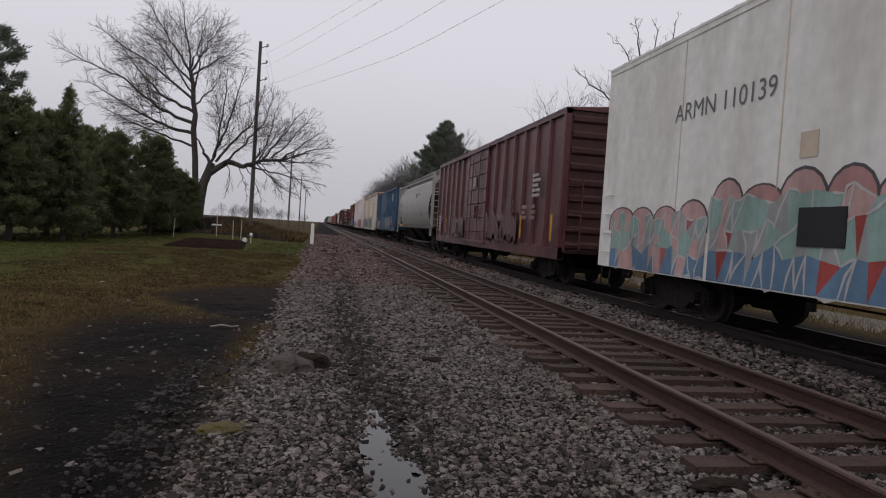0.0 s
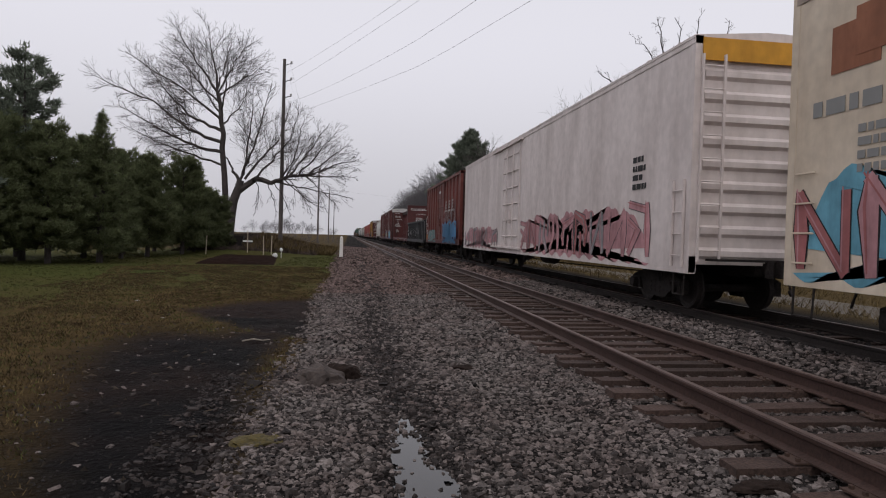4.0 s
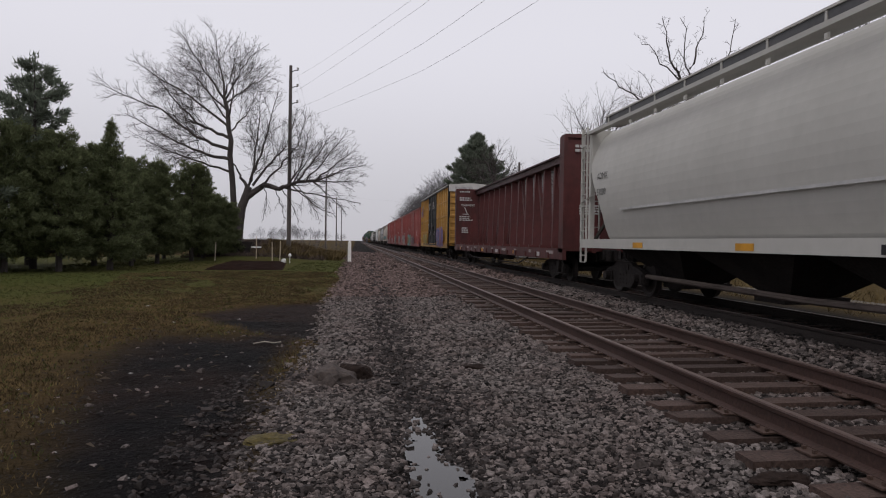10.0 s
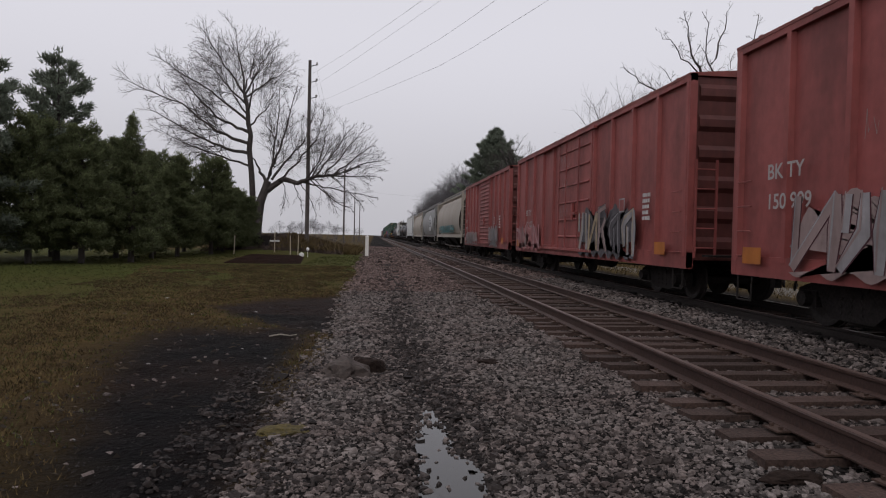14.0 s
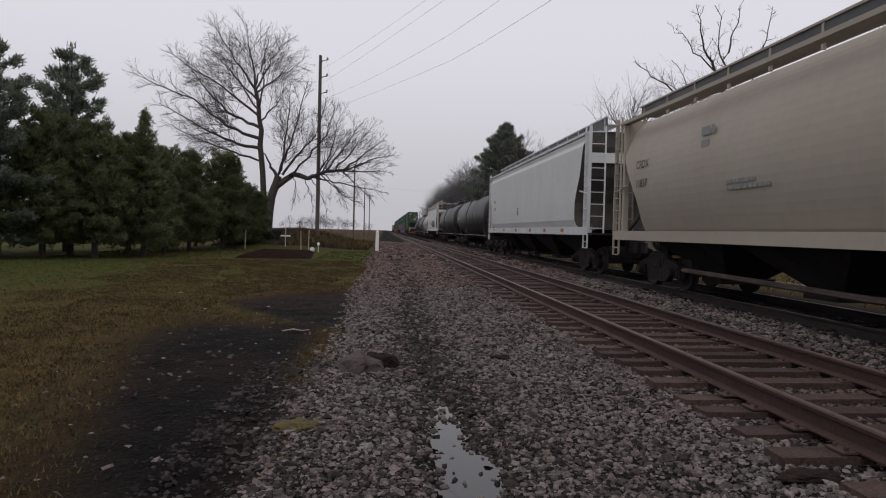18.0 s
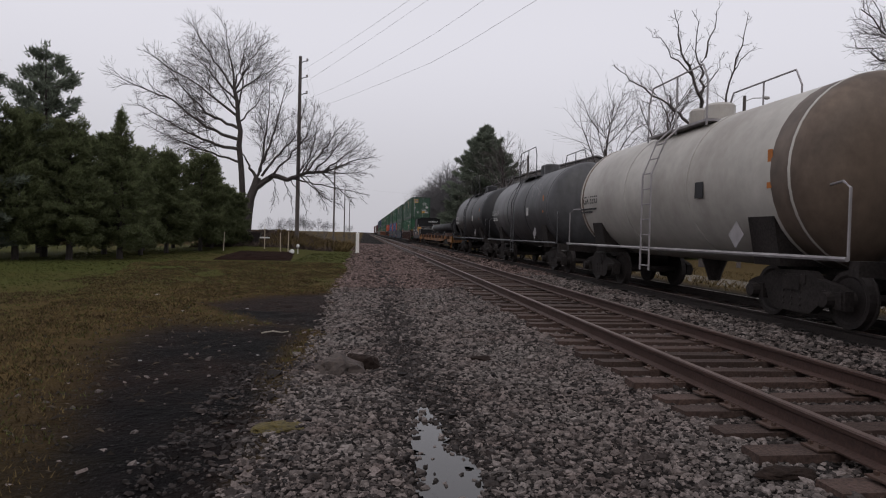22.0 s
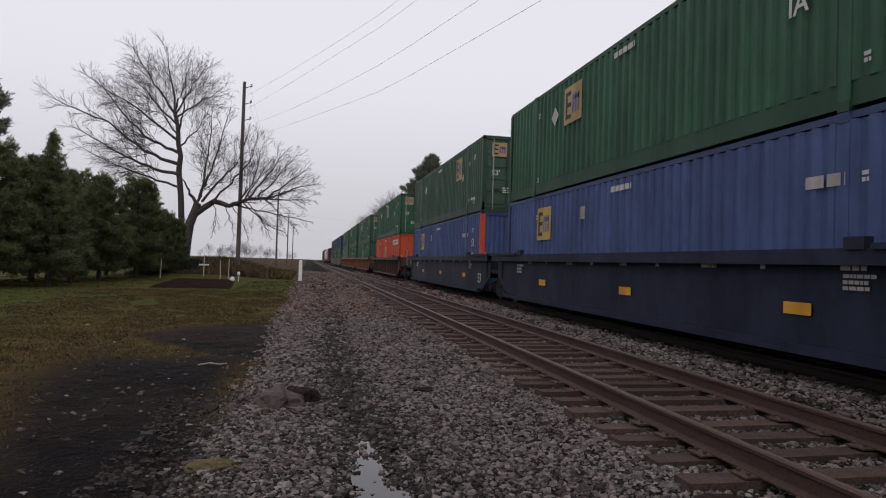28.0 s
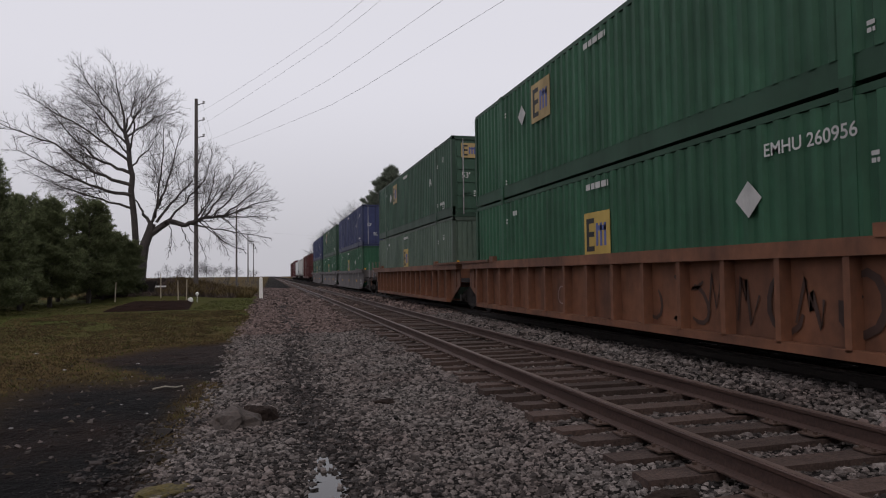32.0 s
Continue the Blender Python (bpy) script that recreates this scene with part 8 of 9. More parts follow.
    # blue boxcar
    car, x = boxcar(54.3, 18.3, 3.15, 1.15, 4.65, P_BLUE, "faded blue boxcar with louvred doors and silver graffiti", n=18, door=(7.6, 12.6), doors=2, louvre="louvre", end_mat=E_BLUE)
    letters(car, "MW", (x - .085, 17.15, 2.3), .36, C_WHITE)
    letters(car, "500", (x - .085, 17.1, 1.9), .36, C_WHITE, bold=.006)
    part("round_emblem", Geo().lathe([(x - .085, .34), (x - .08, .34)], "x", (0, 1.9, 3.75), 24), C_WHITE, car)
    bars(car, (x - .08, 2.4, 2.1), .6, 6, .09, C_WHITE, seed=8)
    graffiti(car, x - .08, 7.4, 2.9, .98, 2.3, [C_GREY, C_WHITE, C_GREY], 21, C_BLACK, 6, cloud=P_BLUE)
    graffiti(car, x - .08, 16.2, 12.9, .98, 1.9, [C_GREY, C_LIME, C_WHITE, C_GREY], 22, C_BLACK, 6)
    plate(car, (x - .078, 17.75, 1.35), .42, .28, C_ORANGE)
    plate(car, (x - .085, 1.4, 1.3), .4, .34, C_ORANGE)
    # cream reefer
    car, x = boxcar(74.4, 19.7, 3.15, .98, 5.05, P_CREAM, "dirty cream refrigerator car with a plug door and graffiti", "smooth", door=(8.9, 12.0), name="refrigerator_car", end_ribs=6, roof_mat=P_CREAM, louvre="x")
    part("roof_fascia", Geo().box(x - .012, x + .02, .1, 19.6, 4.62, 4.98), paint("fascia_tan", (.34, .28, .235), .3), car, "tan band under the roof edge")
    for i, line in enumerate(("Protecting Today's", "Perishables", "For Tomorrow")):
        letters(car, line, (x - .016, 4.25 - .3 * (i == 1) - .15 * (i == 2), 3.68 - .46 * i), .38, C_STENCIL, shear=.2, bold=.006)
    part("emblem", Geo().box(x - .006, x, 18.1, 18.9, 3.5, 4.1).box(x - .01, x, 17.9, 18.5, 3.65, 4.25), paint("emblem_brown", (.32, .12, .06)), car, "brown square emblem")
    bars(car, (x - .006, 19.2, 3.0), 2.0, 1, .2, P_DARKH, seed=7)
    bars(car, (x - .006, 18.4, 2.7), .7, 4, .1, P_DARKH, seed=9)
    graffiti(car, x, 19.5, 13.2, .85, 2.4, [C_ROSE, C_PINK, C_ROSE, C_LBLUE], 31, C_BLACK, 5)
    graffiti(car, x - .055, 13.0, 8.8, .85, 2.2, [C_GREY, C_DUSK, C_GREY, C_TAN], 32, C_BLACK, 4)
    graffiti(car, x, 8.7, 4.4, .85, 2.4, [C_GREY, C_DUSK, C_LBLUE], 33, C_LBLUE, 4)
    tag(car, x, 8.6, 2.75, .5, C_BLACK, 8, 4)
    plate(car, (x - .005, 2.4, 1.2), .4, .2, C_TAN)
    plate(car, (x - .005, 3.3, 1.15), .3, .3, P_BLACKD)
    plate(car, (x - .008, 3.25, 1.2), .2, .2, P_CREAM)
    part("top_panel", Geo().box(-1.5, 1.5, -.03, .0, 4.72, 4.98), paint("faded_brick_red", (.30, .09, .06)), car, "faded red panel above the end")
    # pale reefer
    car, x = boxcar(96.7, 23.5, 3.15, .98, 5.1, P_PALE, "pale pinkish refrigerator car with a yellow end panel", "smooth", door=(12.2, 14.6), name="refrigerator_car", louvre="x", end_ribs=10)
    part("end_header", Geo().box(-1.45, 1.45, -.03, .0, 4.6, 5.0), C_YEL, car, "yellow panel above the end")
    graffiti(car, x, 11.8, 1.6, .85, 2.2, [C_PINK, C_ROSE, C_GREY, C_PINK], 41, C_DUSK, 9)
    graffiti(car, x, 23.0, 15.4, .85, 1.9, [C_GREY, C_PINK], 42, C_DUSK, 7)
    bars(car, (x - .005, 2.5, 3.0), .7, 4, .12, C_BLACK, seed=3)
    # oxide-red boxcar
    car, x = boxcar(121.5, 15.6, 3.2, 1.1, 5.05, P_BNRED, "oxide-red boxcar with large white letters and blue graffiti", n=12, door=(6.3, 9.25), inset=2.2, end_mat=E_OXIDE)
    for a in (5.05, 3.75, 2.5):
        part("emblem_bar", Geo().prism([(a, 3.05), (a - .13, 3.05), (a - .25, 3.52), (a - .12, 3.52)], "x", x - .09, x - .08), C_STENCIL2, car)
        for z, w in ((3.05, .42), (3.24, .44), (3.42, .46)):
            part("emblem_bar", Geo().prism([(a - .1, z), (a - w - .1, z), (a - w - .13, z + .1), (a - .13, z + .1)], "x", x - .092, x - .082), C_STENCIL2, car)
        part("emblem_bar", Geo().prism([(a + .25, 2.86), (a - .75, 2.86), (a - .8, 2.97), (a + .2, 2.97)], "x", x - .09, x - .08), C_STENCIL2, car)
    for k, a in enumerate((5.5, 4.1, 2.7)):
        tag(car, x - .083, a, 2.1, 1.0, C_CHALK, 340 + k, 2, .03)
    letters(car, "BN", (x - .085, 14.55, 2.62), .40, C_WHITE, bold=.006)
    letters(car, "726", (x - .085, 14.55, 2.02), .40, C_WHITE, bold=.006)
    bars(car, (x - .08, 14.5, 1.75), .6, 3, .08, C_WHITE, seed=6)
    bars(car, (x - .03, 8.7, 4.2), 1.7, 1, .16, C_WHITE, seed=16)
    for y, z in ((15.0, 3.2), (14.2, 3.9), (5.8, 2.3), (2.6, 2.2)):
        tag(car, x - .08, y, z, .8, C_GREY, int(y * 3), 2)
    graffiti(car, x - .08, 6.2, .6, .95, 2.35, [C_SKY, C_BLUE, C_SKY, C_SKY], 51, C_BLUE, 7, cloud=C_SKY)
    graffiti(car, x - .08, 13.6, 9.4, .95, 1.9, [C_GREY, C_TEAL, C_WHITE, C_TEAL], 52, C_BLACK, 5)
    plate(car, (x - .09, 14.6, 1.1), .62, .36, C_ORANGE)
    plate(car, (x - .095, 14.45, 1.32), .42, .14, C_YEL)
    bars(car, (x - .08, 15.2, 2.6), .3, 6, .12, C_WHITE, seed=3)
    # black gondola
    car, x = gondola(139.1, 15.6, 3.15, 1.0, 2.68, P_GON, "empty black gondola with white scrawls on its stakes")
    letters(car, "CIGX", (x + .02, 14.6, 2.1), .26, C_WHITE, bold=.004)
    letters(car, "803763", (x + .02, 14.65, 1.75), .26, C_WHITE, bold=.004)
    bars(car, (x + .02, 14.5, 1.55), .8, 3, .06, C_WHITE, seed=5)
    for i, y in enumerate((13.4, 12.2, 11.0, 8.0, 9.6, 6.6)):
        tag(car, x + .01, y, 1.35, .7, C_WHITE, 60 + i, 2)
    plate(car, (x + .015, 4.9, 1.55), .45, .42, C_GREY)
    plate(car, (x + .010, 4.86, 1.6), .37, .32, P_GON)
    # centre-beam flats
    centerbeam(155.5, 22.4, 3.0, 1.08, 4.52, P_CBRED, "empty red centre-beam lumber flatcar with end bulkheads", C_WHITE)
    # brown auto-parts boxcars
    for s, L, num, gr, seed in ((180.0, 14.9, ("IC", "21 03 1"), True, 1), (197.1, 15.4, ("CO ER", "17 33 06"), False, 2)):
        car, x = boxcar(s, L, 3.2, 1.0, 5.15, P_BROWN, "tall brown boxcar with gridded side posts and white roof end", "grid", n=13, door=(5.5, 8.95), roof_mat=P_GREYH, end_top=C_WHITE, inset=2.2, end_mat=E_BROWN)
        letters(car, num[0], (x - .08, L - .95, 2.54), .32, C_WHITE, bold=.005)
        letters(car, num[1], (x - .08, L - .95, 2.08), .32, C_WHITE, bold=.005)
        bars(car, (x - .08, 2.6, 2.6), .45, 5, .06, C_STENCIL2, seed=seed)
        bars(car, (x - .06, 7.6, 3.9), .7, 3, .07, C_STENCIL2, seed=seed + 4)
        for k, (yy, zz) in enumerate(((8.7, 2.1), (8.2, 1.9), (7.0, 1.75), (6.4, 1.75), (8.5, 1.35), (6.6, 1.4))):
            bars(car, (x - .06, yy, zz), .3, 2, .045, C_STENCIL2, seed=seed + 20 + k)
        plate(car, (x - .066, 7.75, 2.0), .14, .2, C_WHITE, label="small white notice")
        bars(car, (x - .08, 1.8, 1.7), .45, 5, .06, C_STENCIL2, seed=seed + 9)
        for y in (L - .8, 5.0, 1.4):
            plate(car, (x - .085, y, 1.1), .16, .62, C_YEL)
        plate(car, (-1.2, -.02, 1.2), .5, .2, C_YEL, "end")
        if gr:
            mural(car, x - .08, 5.4, 1.3, .92, 2.35, [C_PINK, C_ROSE], [C_LBLUE, C_LBLUE, C_TEAL], [C_BLUE, C_BLUE, C_LBLUE], [C_NAVY, C_LBLUE, C_DUSK], C_LBLUE, 71, 7, "spike")
            graffiti(car, x - .08, 1.35, .75, .92, 2.0, [C_PINK, C_ROSE], 73, C_DUSK, 1)
            graffiti(car, x - .08, 13.3, 9.2, .88, 2.2, [C_NAVY, C_NAVY, C_LIME, C_PURP], 72, C_LIME, 4)
    # light grey hopper
    car, x = hopper(213.9, 17.6, 3.2, 1.25, 4.25, P_LIGHTH, "light grey bellied covered hopper with a white waist line", bays=4, slope=2.4, walk_mat=P_LIGHTH, sill_mat=P_LIGHTH)
    letters(car, "ADMX", (x - .012, 16.2, 2.85), .24, C_BLACK)
    letters(car, "51000", (x - .012, 16.2, 2.45), .24, C_BLACK)
    part("waist_line", Geo().box(x - .012, x + .02, 2.9, 14.7, 2.02, 2.07), C_WHITE, car)
    for y in (4, 7, 10, 14):
        plate(car, (x + .015, y, 1.15), .5, .12, C_YEL if y != 7 else C_BLACK)
    centerbeam(233.1, 22.2, 3.0, 1.05, 4.48, P_CBRED, "empty red centre-beam lumber flatcar with end bulkheads", C_WHITE)
    # yellow boxcar with black doors
    car, x = boxcar(257.8, 18.4, 3.2, 1.0, 5.1, P_YELLOW, "yellow boxcar with wide black doors and graffiti", "grid", n=18, door=(6.67, 11.5), doors=2, louvre="trim", trim=P_BLACKD, roof_mat=P_LIGHTH, end_top=C_WHITE)
    for y in (8.7, 11.2):
        bars(car, (x - .06, y, 4.25), 1.6, 5, .07, C_STENCIL2, seed=int(y))
    for k in range(6):
        bars(car, (x - .06, 11.3 - k * .8, 2.6 - .3 * (k % 3)), .3, 4, .06, C_STENCIL2, seed=k)
    graffiti(car, x - .08, 15.4, 11.9, .95, 2.0, [C_LIME, C_YEL, C_LIME], 81, C_BLACK, 5, cloud=P_YELLOW)
    graffiti(car, x - .08, 5.8, 1.6, .85, 2.4, [C_PURP, C_BLUE, C_ROSE, C_PURP], 82, C_CHALK, 4)
    for k, (m1, m2) in enumerate(((C_RED, C_CHALK), (C_BLUEX, C_CHALK))):
        f = -1 if k else 1
        for off, m, wd in ((.0, m2, .17), (.006, m1, .10)):
            part("crossed_emblem", Geo().add(*ribbon([(16.05 - .48 * f, 3.46), (16.05, 3.88), (16.05 + .48 * f, 4.30)], wd, x - .086 - off - .002 * k, False)), m, car)
    letters(car, "TB OX", (x - .085, 16.85, 2.70), .34, C_BLACK, bold=.004)
    letters(car, "67 37", (x - .085, 16.85, 2.25), .34, C_BLACK, bold=.004)
    bars(car, (x - .085, 17.3, 3.75), .5, 2, .16, C_STENCIL, seed=4)
    plate(car, (x - .085, 17.3, 1.35), .35, .2, C_LIME, label="small yellow notice")
    bars(car, (x - .085, 17.4, 1.75), .4, 2, .06, C_STENCIL, seed=6)
    # red boxcars
    reds = ((277.8, 15.3, (6.2, 9.1), None, ((13.5, 9.15, 2.05, [C_OLIVE, C_OLIVE, C_LIME, C_AQUA], C_BLACK), (9.0, 5.0, 1.75, [C_PLUM, C_GREY, C_PLUM, C_PLUM], C_GREY)), ("BK TY", "156 304"), (14.4, 2.21, 1.75)),
            (294.4, 15.7, (6.0, 9.5), "louvre", ((5.6, 1.3, 2.1, [C_GREY, C_DUSTY, C_GREY, C_DUSTY], C_BLACK), (14.0, 10.0, 2.0, [C_DUSTY, C_GREY, C_DUSTY], C_PLUM)), ("BK TY", "150 999"), (14.6, 2.2, 1.75)),
            (311.7, 15.5, (5.85, 9.0), None, ((6.6, 2.4, 2.2, [C_GREY, C_TAN, C_DUSTY, C_DUSK], C_BLACK), (15.0, 11.2, 1.8, [C_PINK, C_DUSTY, C_ROSE], C_ROSE)), ("BK TY", "151 120"), (13.4, 2.1, 1.65)),
            (328.8, 14.4, (5.15, 8.05), "louvre", ((4.7, 2.3, 1.9, [C_GREY, C_DUSTY, C_GREY], C_CHALK), (13.8, 8.5, 1.6, [C_GREY, C_DUSTY, C_GREY, C_DUSTY], C_CHALK)), ("BK TY", "151 359"), (13.4, 2.1, 1.65)))
    for i, (s, L, door, lv, pieces, num, (ty, t1, t2)) in enumerate(reds):
        m = P_RED2
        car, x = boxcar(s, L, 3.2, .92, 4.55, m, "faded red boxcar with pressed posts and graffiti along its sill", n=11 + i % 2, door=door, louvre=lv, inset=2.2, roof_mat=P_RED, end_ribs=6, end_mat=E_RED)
        letters(car, num[0], (x - .08, ty, t1), .32, C_STENCIL2, bold=.005)
        letters(car, num[1], (x - .08, ty, t2), .32, C_STENCIL2, bold=.005)
        if i == 0:
            mural(car, x - .072, 13.7, 9.0, .74, 2.2, [C_AQUA, C_AQUA], [C_OLIVE, C_AQUA, C_OLIVE], [C_OLIVE, C_AQUA, C_ORANGE], [C_DUSK, C_LIME, C_DUSK], C_BLACK, 44, 9, "spike")
        for k, (a, b, zt, cols, edge) in enumerate(pieces):
            graffiti(car, x - .08, a, b, .78, zt, cols, 90 + i * 5 + k, edge, 5 if k == 0 else 4)
        plate(car, (x - .085, 11.4 if i == 0 else 3.4, 2.3 if i == 0 else 1.9), .34, .34, C_GREY)
        plate(car, (x - .09, 11.36 if i == 0 else 3.36, 2.34 if i == 0 else 1.94), .26, .26, m)
        plate(car, (x - .085, 1.3, .95), .5, .26, C_ORANGE)
        plate(car, (x - .085, L - .5, .9), .5, .26, C_ORANGE)
        bars(car, (x - .08, 2.0, 2.2), .4, 5, .08, C_WHITE, seed=i)
        for q in range(3):
            tag(car, x - .08, door[1] - .4, 1.9 + .8 * q, .4, C_DUSTY, 30 + i * 3 + q, 3)
        tag(car, x - .08, 12.6, 2.5, .4, C_DUSTY, 50 + i, 2)
    # grain hoppers
    car, x = hopper(345.1, 18.4, 3.2, 1.3, 4.3, P_TANH, "tan covered hopper with a band of teal graffiti along its belly", True, 2.6, 3, walk_mat=P_TANH, sill_mat=P_TANH)
    graffiti(car, x - .005, 15.6, 4.2, 1.55, 2.2, [C_TEAL, C_GREY, C_DARK, C_TEAL], 140, C_DARK, 12)
    car, x = hopper(365.6, 17.2, 3.2, 1.3, 4.3, P_DARKH, "slate grey covered hopper with a pale round emblem", True, 2.4, 3)
    part("round_emblem", Geo().prism([(1.7 * math.cos(a * .3) + 5.2, .85 * math.sin(a * .3) + 2.6) for a in range(21)], "x", x - .02, x - .01), C_LIGHT, car, "pale oval emblem")
    for k in range(3):
        part("emblem_bar", Geo().box(x - .03, x - .02, 6.0 - k * .75, 6.3 - k * .75, 2.2, 3.0), C_BLACK, car)
    car, x = hopper(384.4, 17.9, 3.2, 1.25, 4.2, P_TANH, "tan-grey bellied covered hopper with rust streaks", True, 2.6, 4, walk_mat=P_TANH, sill_mat=P_TANH)
    letters(car, "CRDX", (x - .012, 16.2, 2.84), .27, C_BLACK)
    letters(car, "11837", (x - .012, 16.2, 2.39), .27, C_BLACK)
    bars(car, (x + .03, 13.0, 3.2), .5, 2, .16, P_DARKH, seed=2)
    bars(car, (x + .0, 12.0, 2.2), 1.4, 2, .07, P_DARKH, seed=3)
    car, x = hopper(404.4, 19.0, 3.2, 1.35, 4.42, P_WHITEH, "clean white covered hopper with a bright sill", False, 1.9, 4, roof_mat=C_LIGHT, sill_mat=C_LIGHT, walk_mat=C_LIGHT)
    letters(car, "FPAX", (x - .012, 17.0, 2.8), .26, C_STENCIL, bold=.005)
    letters(car, "219245", (x - .012, 17.0, 2.4), .26, C_STENCIL, bold=.005)
    bars(car, (x - .006, 10.5, 2.3), .3, 3, .08, C_BLACK, seed=1)
    for y in (3, 5.5, 8, 11, 14, 17):
        plate(car, (x + .016, y, 1.3), .35, .12, C_ORANGE)
    # black tanks
    for i, (s, L, m) in enumerate(((424.4, 17.6, P_TANK), (442.4, 17.0, P_TANK))):
        car, x = tank_car(s, L, 1.53, 2.32, m, "long glossy black tank car with white stencils")
        letters(car, ("BRCX 1390", "BRCX 2020")[i], (on_shell(1.53, 2.32, 2.5), 15.2, 2.2), .28, C_WHITE, bold=.005)
        bars(car, (on_shell(1.53, 2.32, 2.1), 15.0, 2.05), 1.4, 2, .05, C_GREY, seed=i)
        bars(car, (on_shell(1.53, 2.32, 2.75), 3.6, 2.55), .8, 4, .10, C_WHITE, seed=3 + i)
        for y in (1.9, 10.0, 15.8):
            plate(car, (on_shell(1.53, 2.32, 2.5) + .01, y, 2.05), .1, .6, C_ORANGE)
    # white hopper with graffiti
    car, x = hopper(460.6, 17.0, 3.2, 1.4, 4.35, P_WHITEH, "white covered hopper with teal bubble graffiti", False, 2.2, 4, roof_mat=P_LIGHTH, sill_mat=C_LIGHT, walk_mat=P_LIGHTH)
    letters(car, "WFRX", (x - .012, 14.6, 2.72), .30, C_STENCIL, shear=.15, bold=.004)
    letters(car, "447248", (x - .012, 14.6, 2.28), .30, C_STENCIL, bold=.004)
    bars(car, (x - .006, 13.6, 2.2), .9, 7, .05, C_STENCIL, seed=12)
    for k in range(3):
        part("fascia_rib", Geo().box(x - .03, x + .03, .7, 16.3, 3.86 + .12 * k, 3.91 + .12 * k), P_LIGHTH, car)
    for k, y in enumerate((11.9, 11.0, 9.6)):
        tag(car, x - .01, y, 2.0, .55, C_PURP, 400 + k, 3, .03)
    graffiti(car, x - .005, 8.6, 3.6, 1.75, 2.6, [C_TEAL, C_LBLUE, C_MINT, C_DUSK], 150, C_WHITE, 4)
        # short tanks
    for i, (s, m, lab, num) in enumerate(((478.2, P_TANKW, "rust-streaked dirty white tank car", "CRGX 5393"), (491.2, P_TANKG, "dull black tank car with pale stencils", "CRGX 6359"), (504.1, P_TANK, "dull black tank car with pale stencils", "CRGX 5336"))):
        car, x = tank_car(s, 12.2, 1.5, 2.3, m, lab, trim=C_GREY if i == 0 else None)
        dark = C_BLACK if i == 0 else C_WHITE
        letters(car, num, (on_shell(1.5, 2.3, 2.5), 11.0, 2.15), .30, dark, bold=.004)
        bars(car, (on_shell(1.5, 2.3, 2.0), 10.8, 1.98), 1.3, 2, .05, dark, seed=i)
        bars(car, (on_shell(1.5, 2.3, 2.8), 3.2, 2.65), .95, 5, .08, dark, seed=3 + i)
        plate(car, (on_shell(1.5, 2.3, 2.3), 4.2, 2.0), .3, .3, dark)
        plate(car, (on_shell(1.5, 2.3, 2.5) + .015, 2.0, 2.05), .12, .6, C_ORANGE)
        plate(car, (-1.56, 2.9, 1.1), .45, .45, C_GREY, label="hazard placard", turn=1)
        if i == 0:
            part("dirty_head", Geo().lathe([(.748, .02), (.76, .44), (.80, .75), (.88, 1.04), (1.02, 1.3), (1.2, 1.46), (1.35, 1.504), (1.9, 1.504)], "y", (0, 0, 2.3), 40), P_HEADRUST, car, "rust-brown dirt over the tank's head", smooth=True)
            part("dirty_band", Geo().lathe([(10.6, 1.503), (10.85, 1.504), (11.0, 1.46)], "y", (0, 0, 2.3), 40), P_HEADRUST, car, smooth=True)
        if i == 1:
            tag(car, on_shell(1.5, 2.3, 2.75), 3.6, 2.5, .6, C_GREY, 12, 3)
    # flat with its load, and the test car
    flat_car(517.0, 27.3, 2.95, 1.12, P_FLAT, "long yellow flatcar with rust-stained sill and stake pockets")
    column_load(520.6, 21.8, 1.12)
    scale_car(545.6)


C_PALEROSE = paint("spray_pale_rose", (0.56, 0.36, 0.34), .3)
C_ROSEM = paint("spray_dusty_rose", (0.46, 0.25, 0.24), .3)
C_GREYM = paint("spray_stone_grey", (0.36, 0.37, 0.37), .3)
C_BLUEM = paint("spray_steel_blue", (0.14, 0.24, 0.36), .3)
C_WELLMARK = paint("faded_dark_spray", (0.055, 0.03, 0.024), .4)
C_CHALK = paint("sprayed_pale_grey", (0.40, 0.36, 0.36), .35)
C_MINT = paint("spray_mint", (0.30, 0.44, 0.40), .3)
C_ROSE = paint("spray_rose", (0.42, 0.15, 0.15), .35)
C_DUSK = paint("spray_smoke", (0.10, 0.09, 0.10), .3)
C_NAVY = paint("spray_navy", (0.02, 0.03, 0.06), .3)
C_OLIVE = paint("spray_olive", (0.20, 0.18, 0.05), .35)
C_AQUA = paint("spray_aqua", (0.14, 0.40, 0.42), .3)
C_PLUM = paint("spray_plum", (0.09, 0.03, 0.04), .3)
C_DUSTY = paint("chalk_scrawl", (0.30, 0.22, 0.21), .3)
C_DARK = paint("spray_dark_teal", (0.05, 0.12, 0.12), .3)
C_LIGHT = paint("enamel_light", (0.60, 0.61, 0.62), .15)


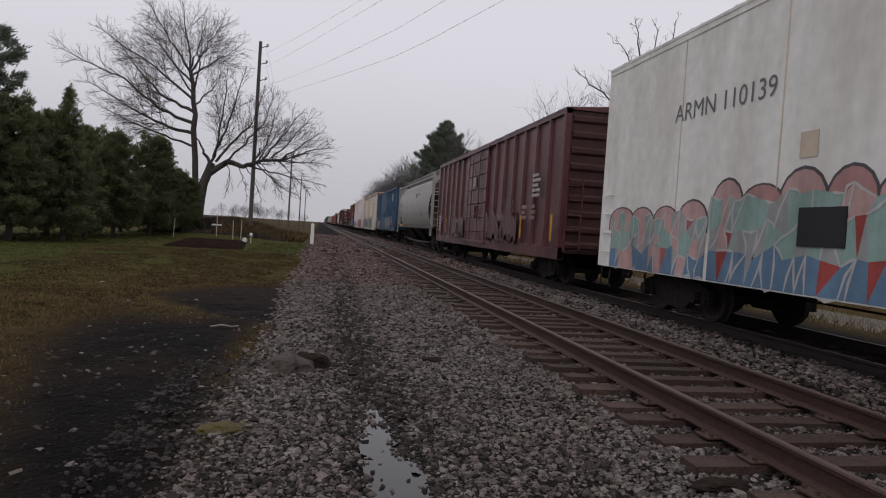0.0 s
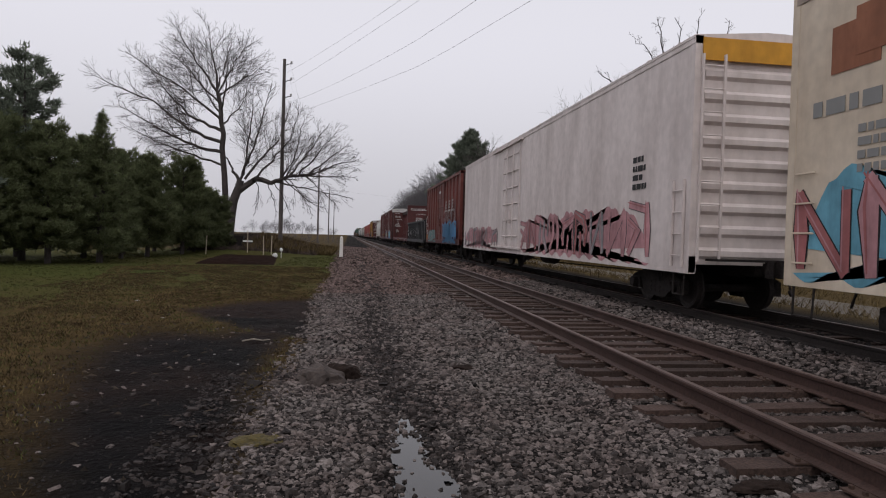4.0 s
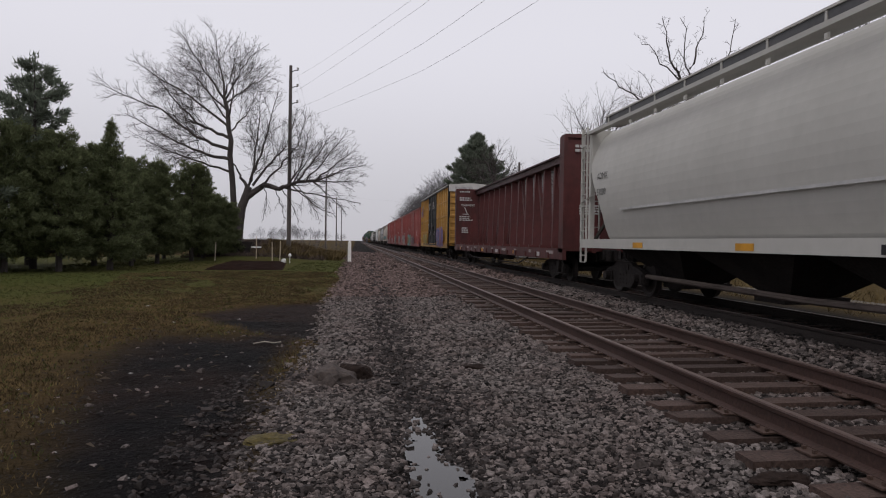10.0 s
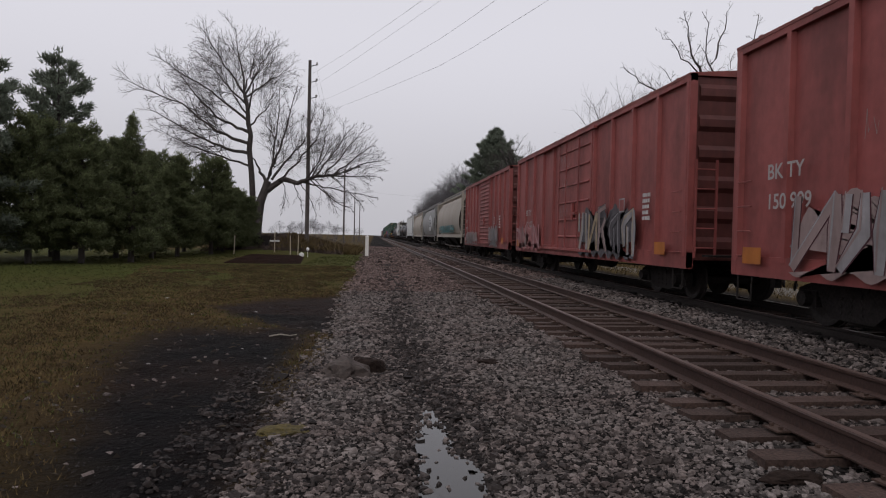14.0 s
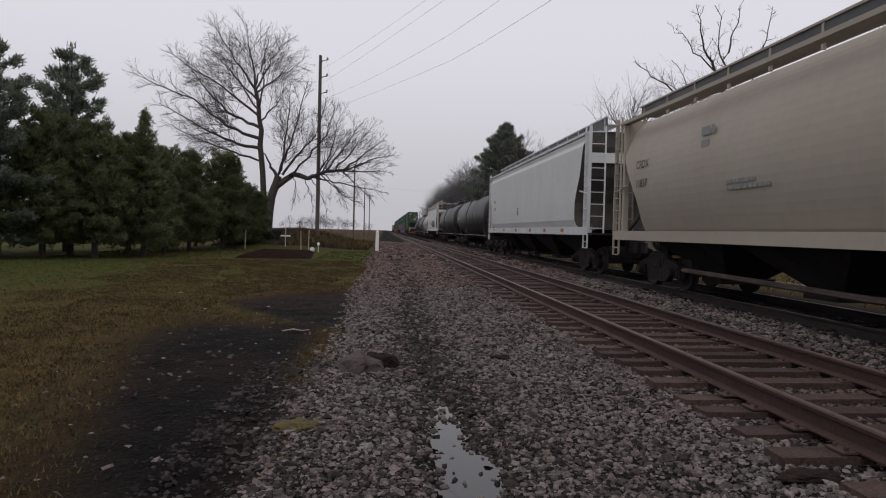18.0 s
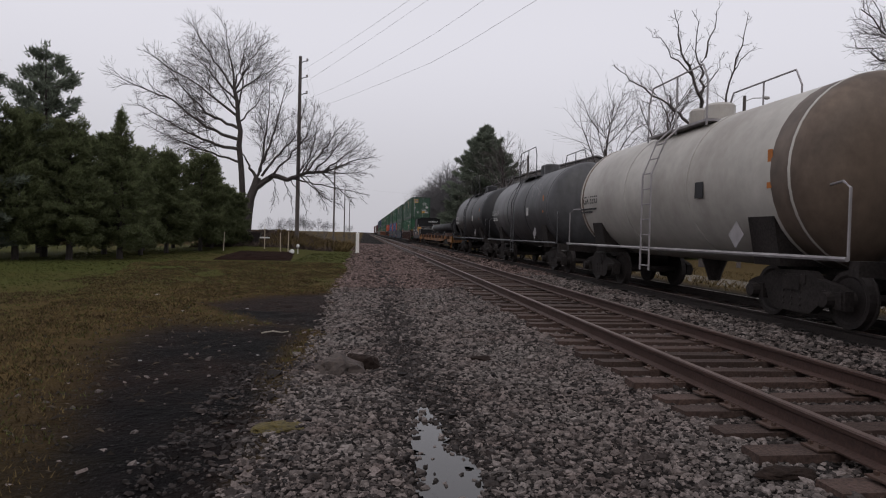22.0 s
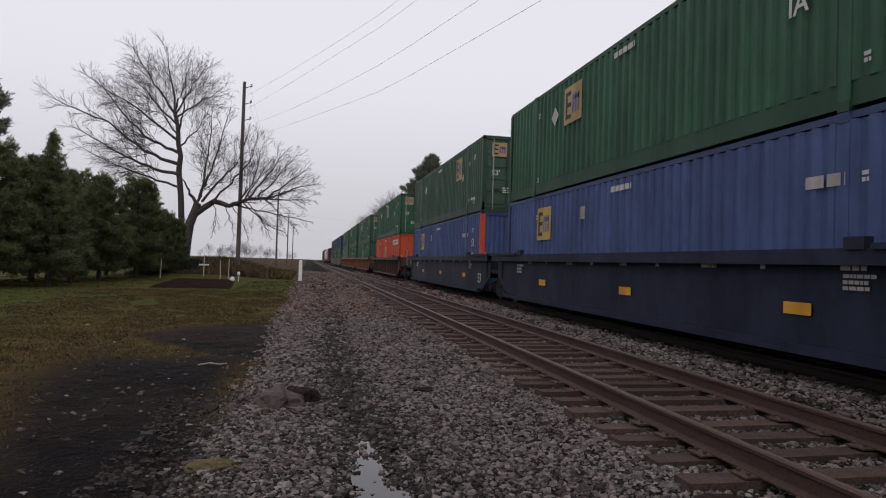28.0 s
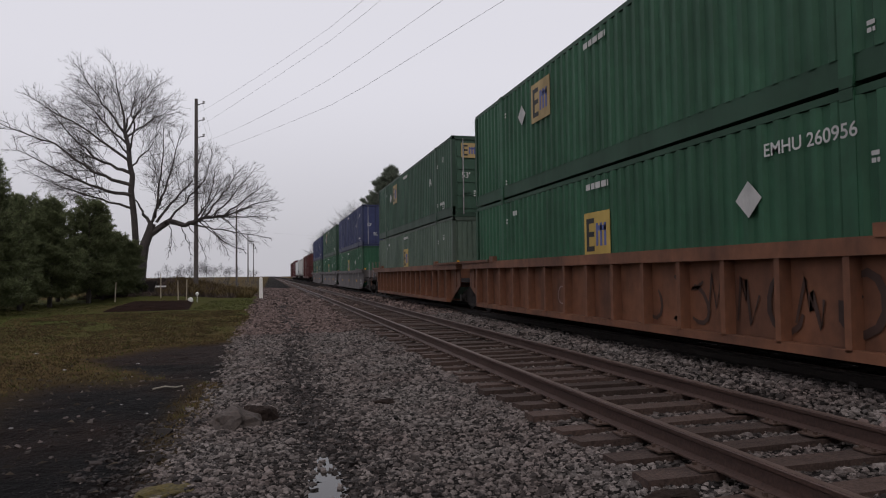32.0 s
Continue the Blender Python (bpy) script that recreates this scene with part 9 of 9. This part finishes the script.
def stacks():
    lo, hi = 0.36, 3.26
    well_car(557.7, [(3.6, 16.15)], P_WELLBROWN, "rusty brown well car with ribbed sides carrying stacked containers")
    well_car(581.1, [(3.6, 16.0), (22.4, 16.0), (41.2, 16.2)], P_WELLBLUE, "dark blue three-unit well car with smooth sides", ribbed=False)
    well_car(642.0, [(3.6, 16.4)], P_WELLBROWN, "rusty brown well car with ribbed sides carrying stacked containers")
    well_car(665.2, [(3.6, 16.0), (22.7, 16.0), (41.6, 16.0)], P_WELLRUST, "rust-orange three-unit well car with ribbed sides")
    well_car(726.7, [(3.6, 16.0), (22.3, 16.0), (41.0, 16.0)], P_WELLGREY, "grey three-unit well car with smooth sides", ribbed=False)
    g = "green corrugated 53-foot container with a tan emblem"
    rows = ((561.3, K_GREEN2, K_GREEN, "EMHU 262605", "EMHU 641528"), (584.6, K_GREEN2, K_GREEN2, "EMHU 263111", "EMHU 260412"), (603.4, K_GREEN, K_BLUE, "EMHU 265113", ""),
            (623.0, K_GREEN2, K_BLUE, "EMWU 245770", ""), (645.7, K_GREEN, K_ORANGE, "EMHU 263825", ""), (668.8, K_GREEN2, K_GREEN, "EMHU 652922", "EMHU 283404"),
            (688.0, K_GREEN, K_GREEN, "EMHU 664251", "EMHU 260956"), (706.9, K_GREEN2, K_STRIPE, "EMHU 648110", ""), (730.4, K_NAVY, K_GREEN, "", ""), (749.1, K_GREEN2, K_GREEN, "", ""), (767.8, K_NAVY, K_GREEN2, "", ""))
    names = {K_GREEN: "green", K_GREEN2: "faded green", K_BLUE: "blue", K_NAVY: "dark blue", K_ORANGE: "orange-red", K_STRIPE: "pale green and white striped"}
    top_mark, low_mark = {561.3: 7.1, 623.0: 4.5, 645.7: 8.0}, {561.3: 5.3}
    for s, top, low, n1, n2 in rows:
        container(s, hi, top, names[top] + " corrugated container riding on another one", True, M_SIGN2 if top in (K_GREEN, K_GREEN2) else None, n1, top_mark.get(s))
        container(s, lo, low, names[low] + " corrugated container sunk in a well car", False, M_SIGN, n2, low_mark.get(s))
    # the mixed cars that follow
    boxcar(791.0, 16.0, 3.2, 1.0, 4.6, P_BROWN, "dark brown boxcar with outside posts", n=12, door=(6.5, 9.5))
    hopper(809.0, 17.5, 3.2, 1.3, 4.3, P_LIGHTH, "light grey covered hopper far back", False)
    hopper(828.5, 17.5, 3.2, 1.3, 4.3, P_WHITEH, "white covered hopper far back", False)
    boxcar(848.0, 16.0, 3.2, 1.0, 4.9, P_MAROON, "maroon boxcar with outside posts", n=12, door=(6.5, 9.5))
    boxcar(866.0, 18.0, 3.2, 1.0, 4.7, P_BROWN, "dark brown boxcar with outside posts", n=14, door=(7.5, 10.5))


consist()
stacks()


def motions():
    """The whole train rolls past at an even speed."""
    for ob, s in KEYED:
        z = ob.location.z
        walk(ob, [(0, pose(TX, s, z)), (16, pose(TX, s - SPEED * 16, z)), (32, pose(TX, s - SPEED * 32, z))])


motions()
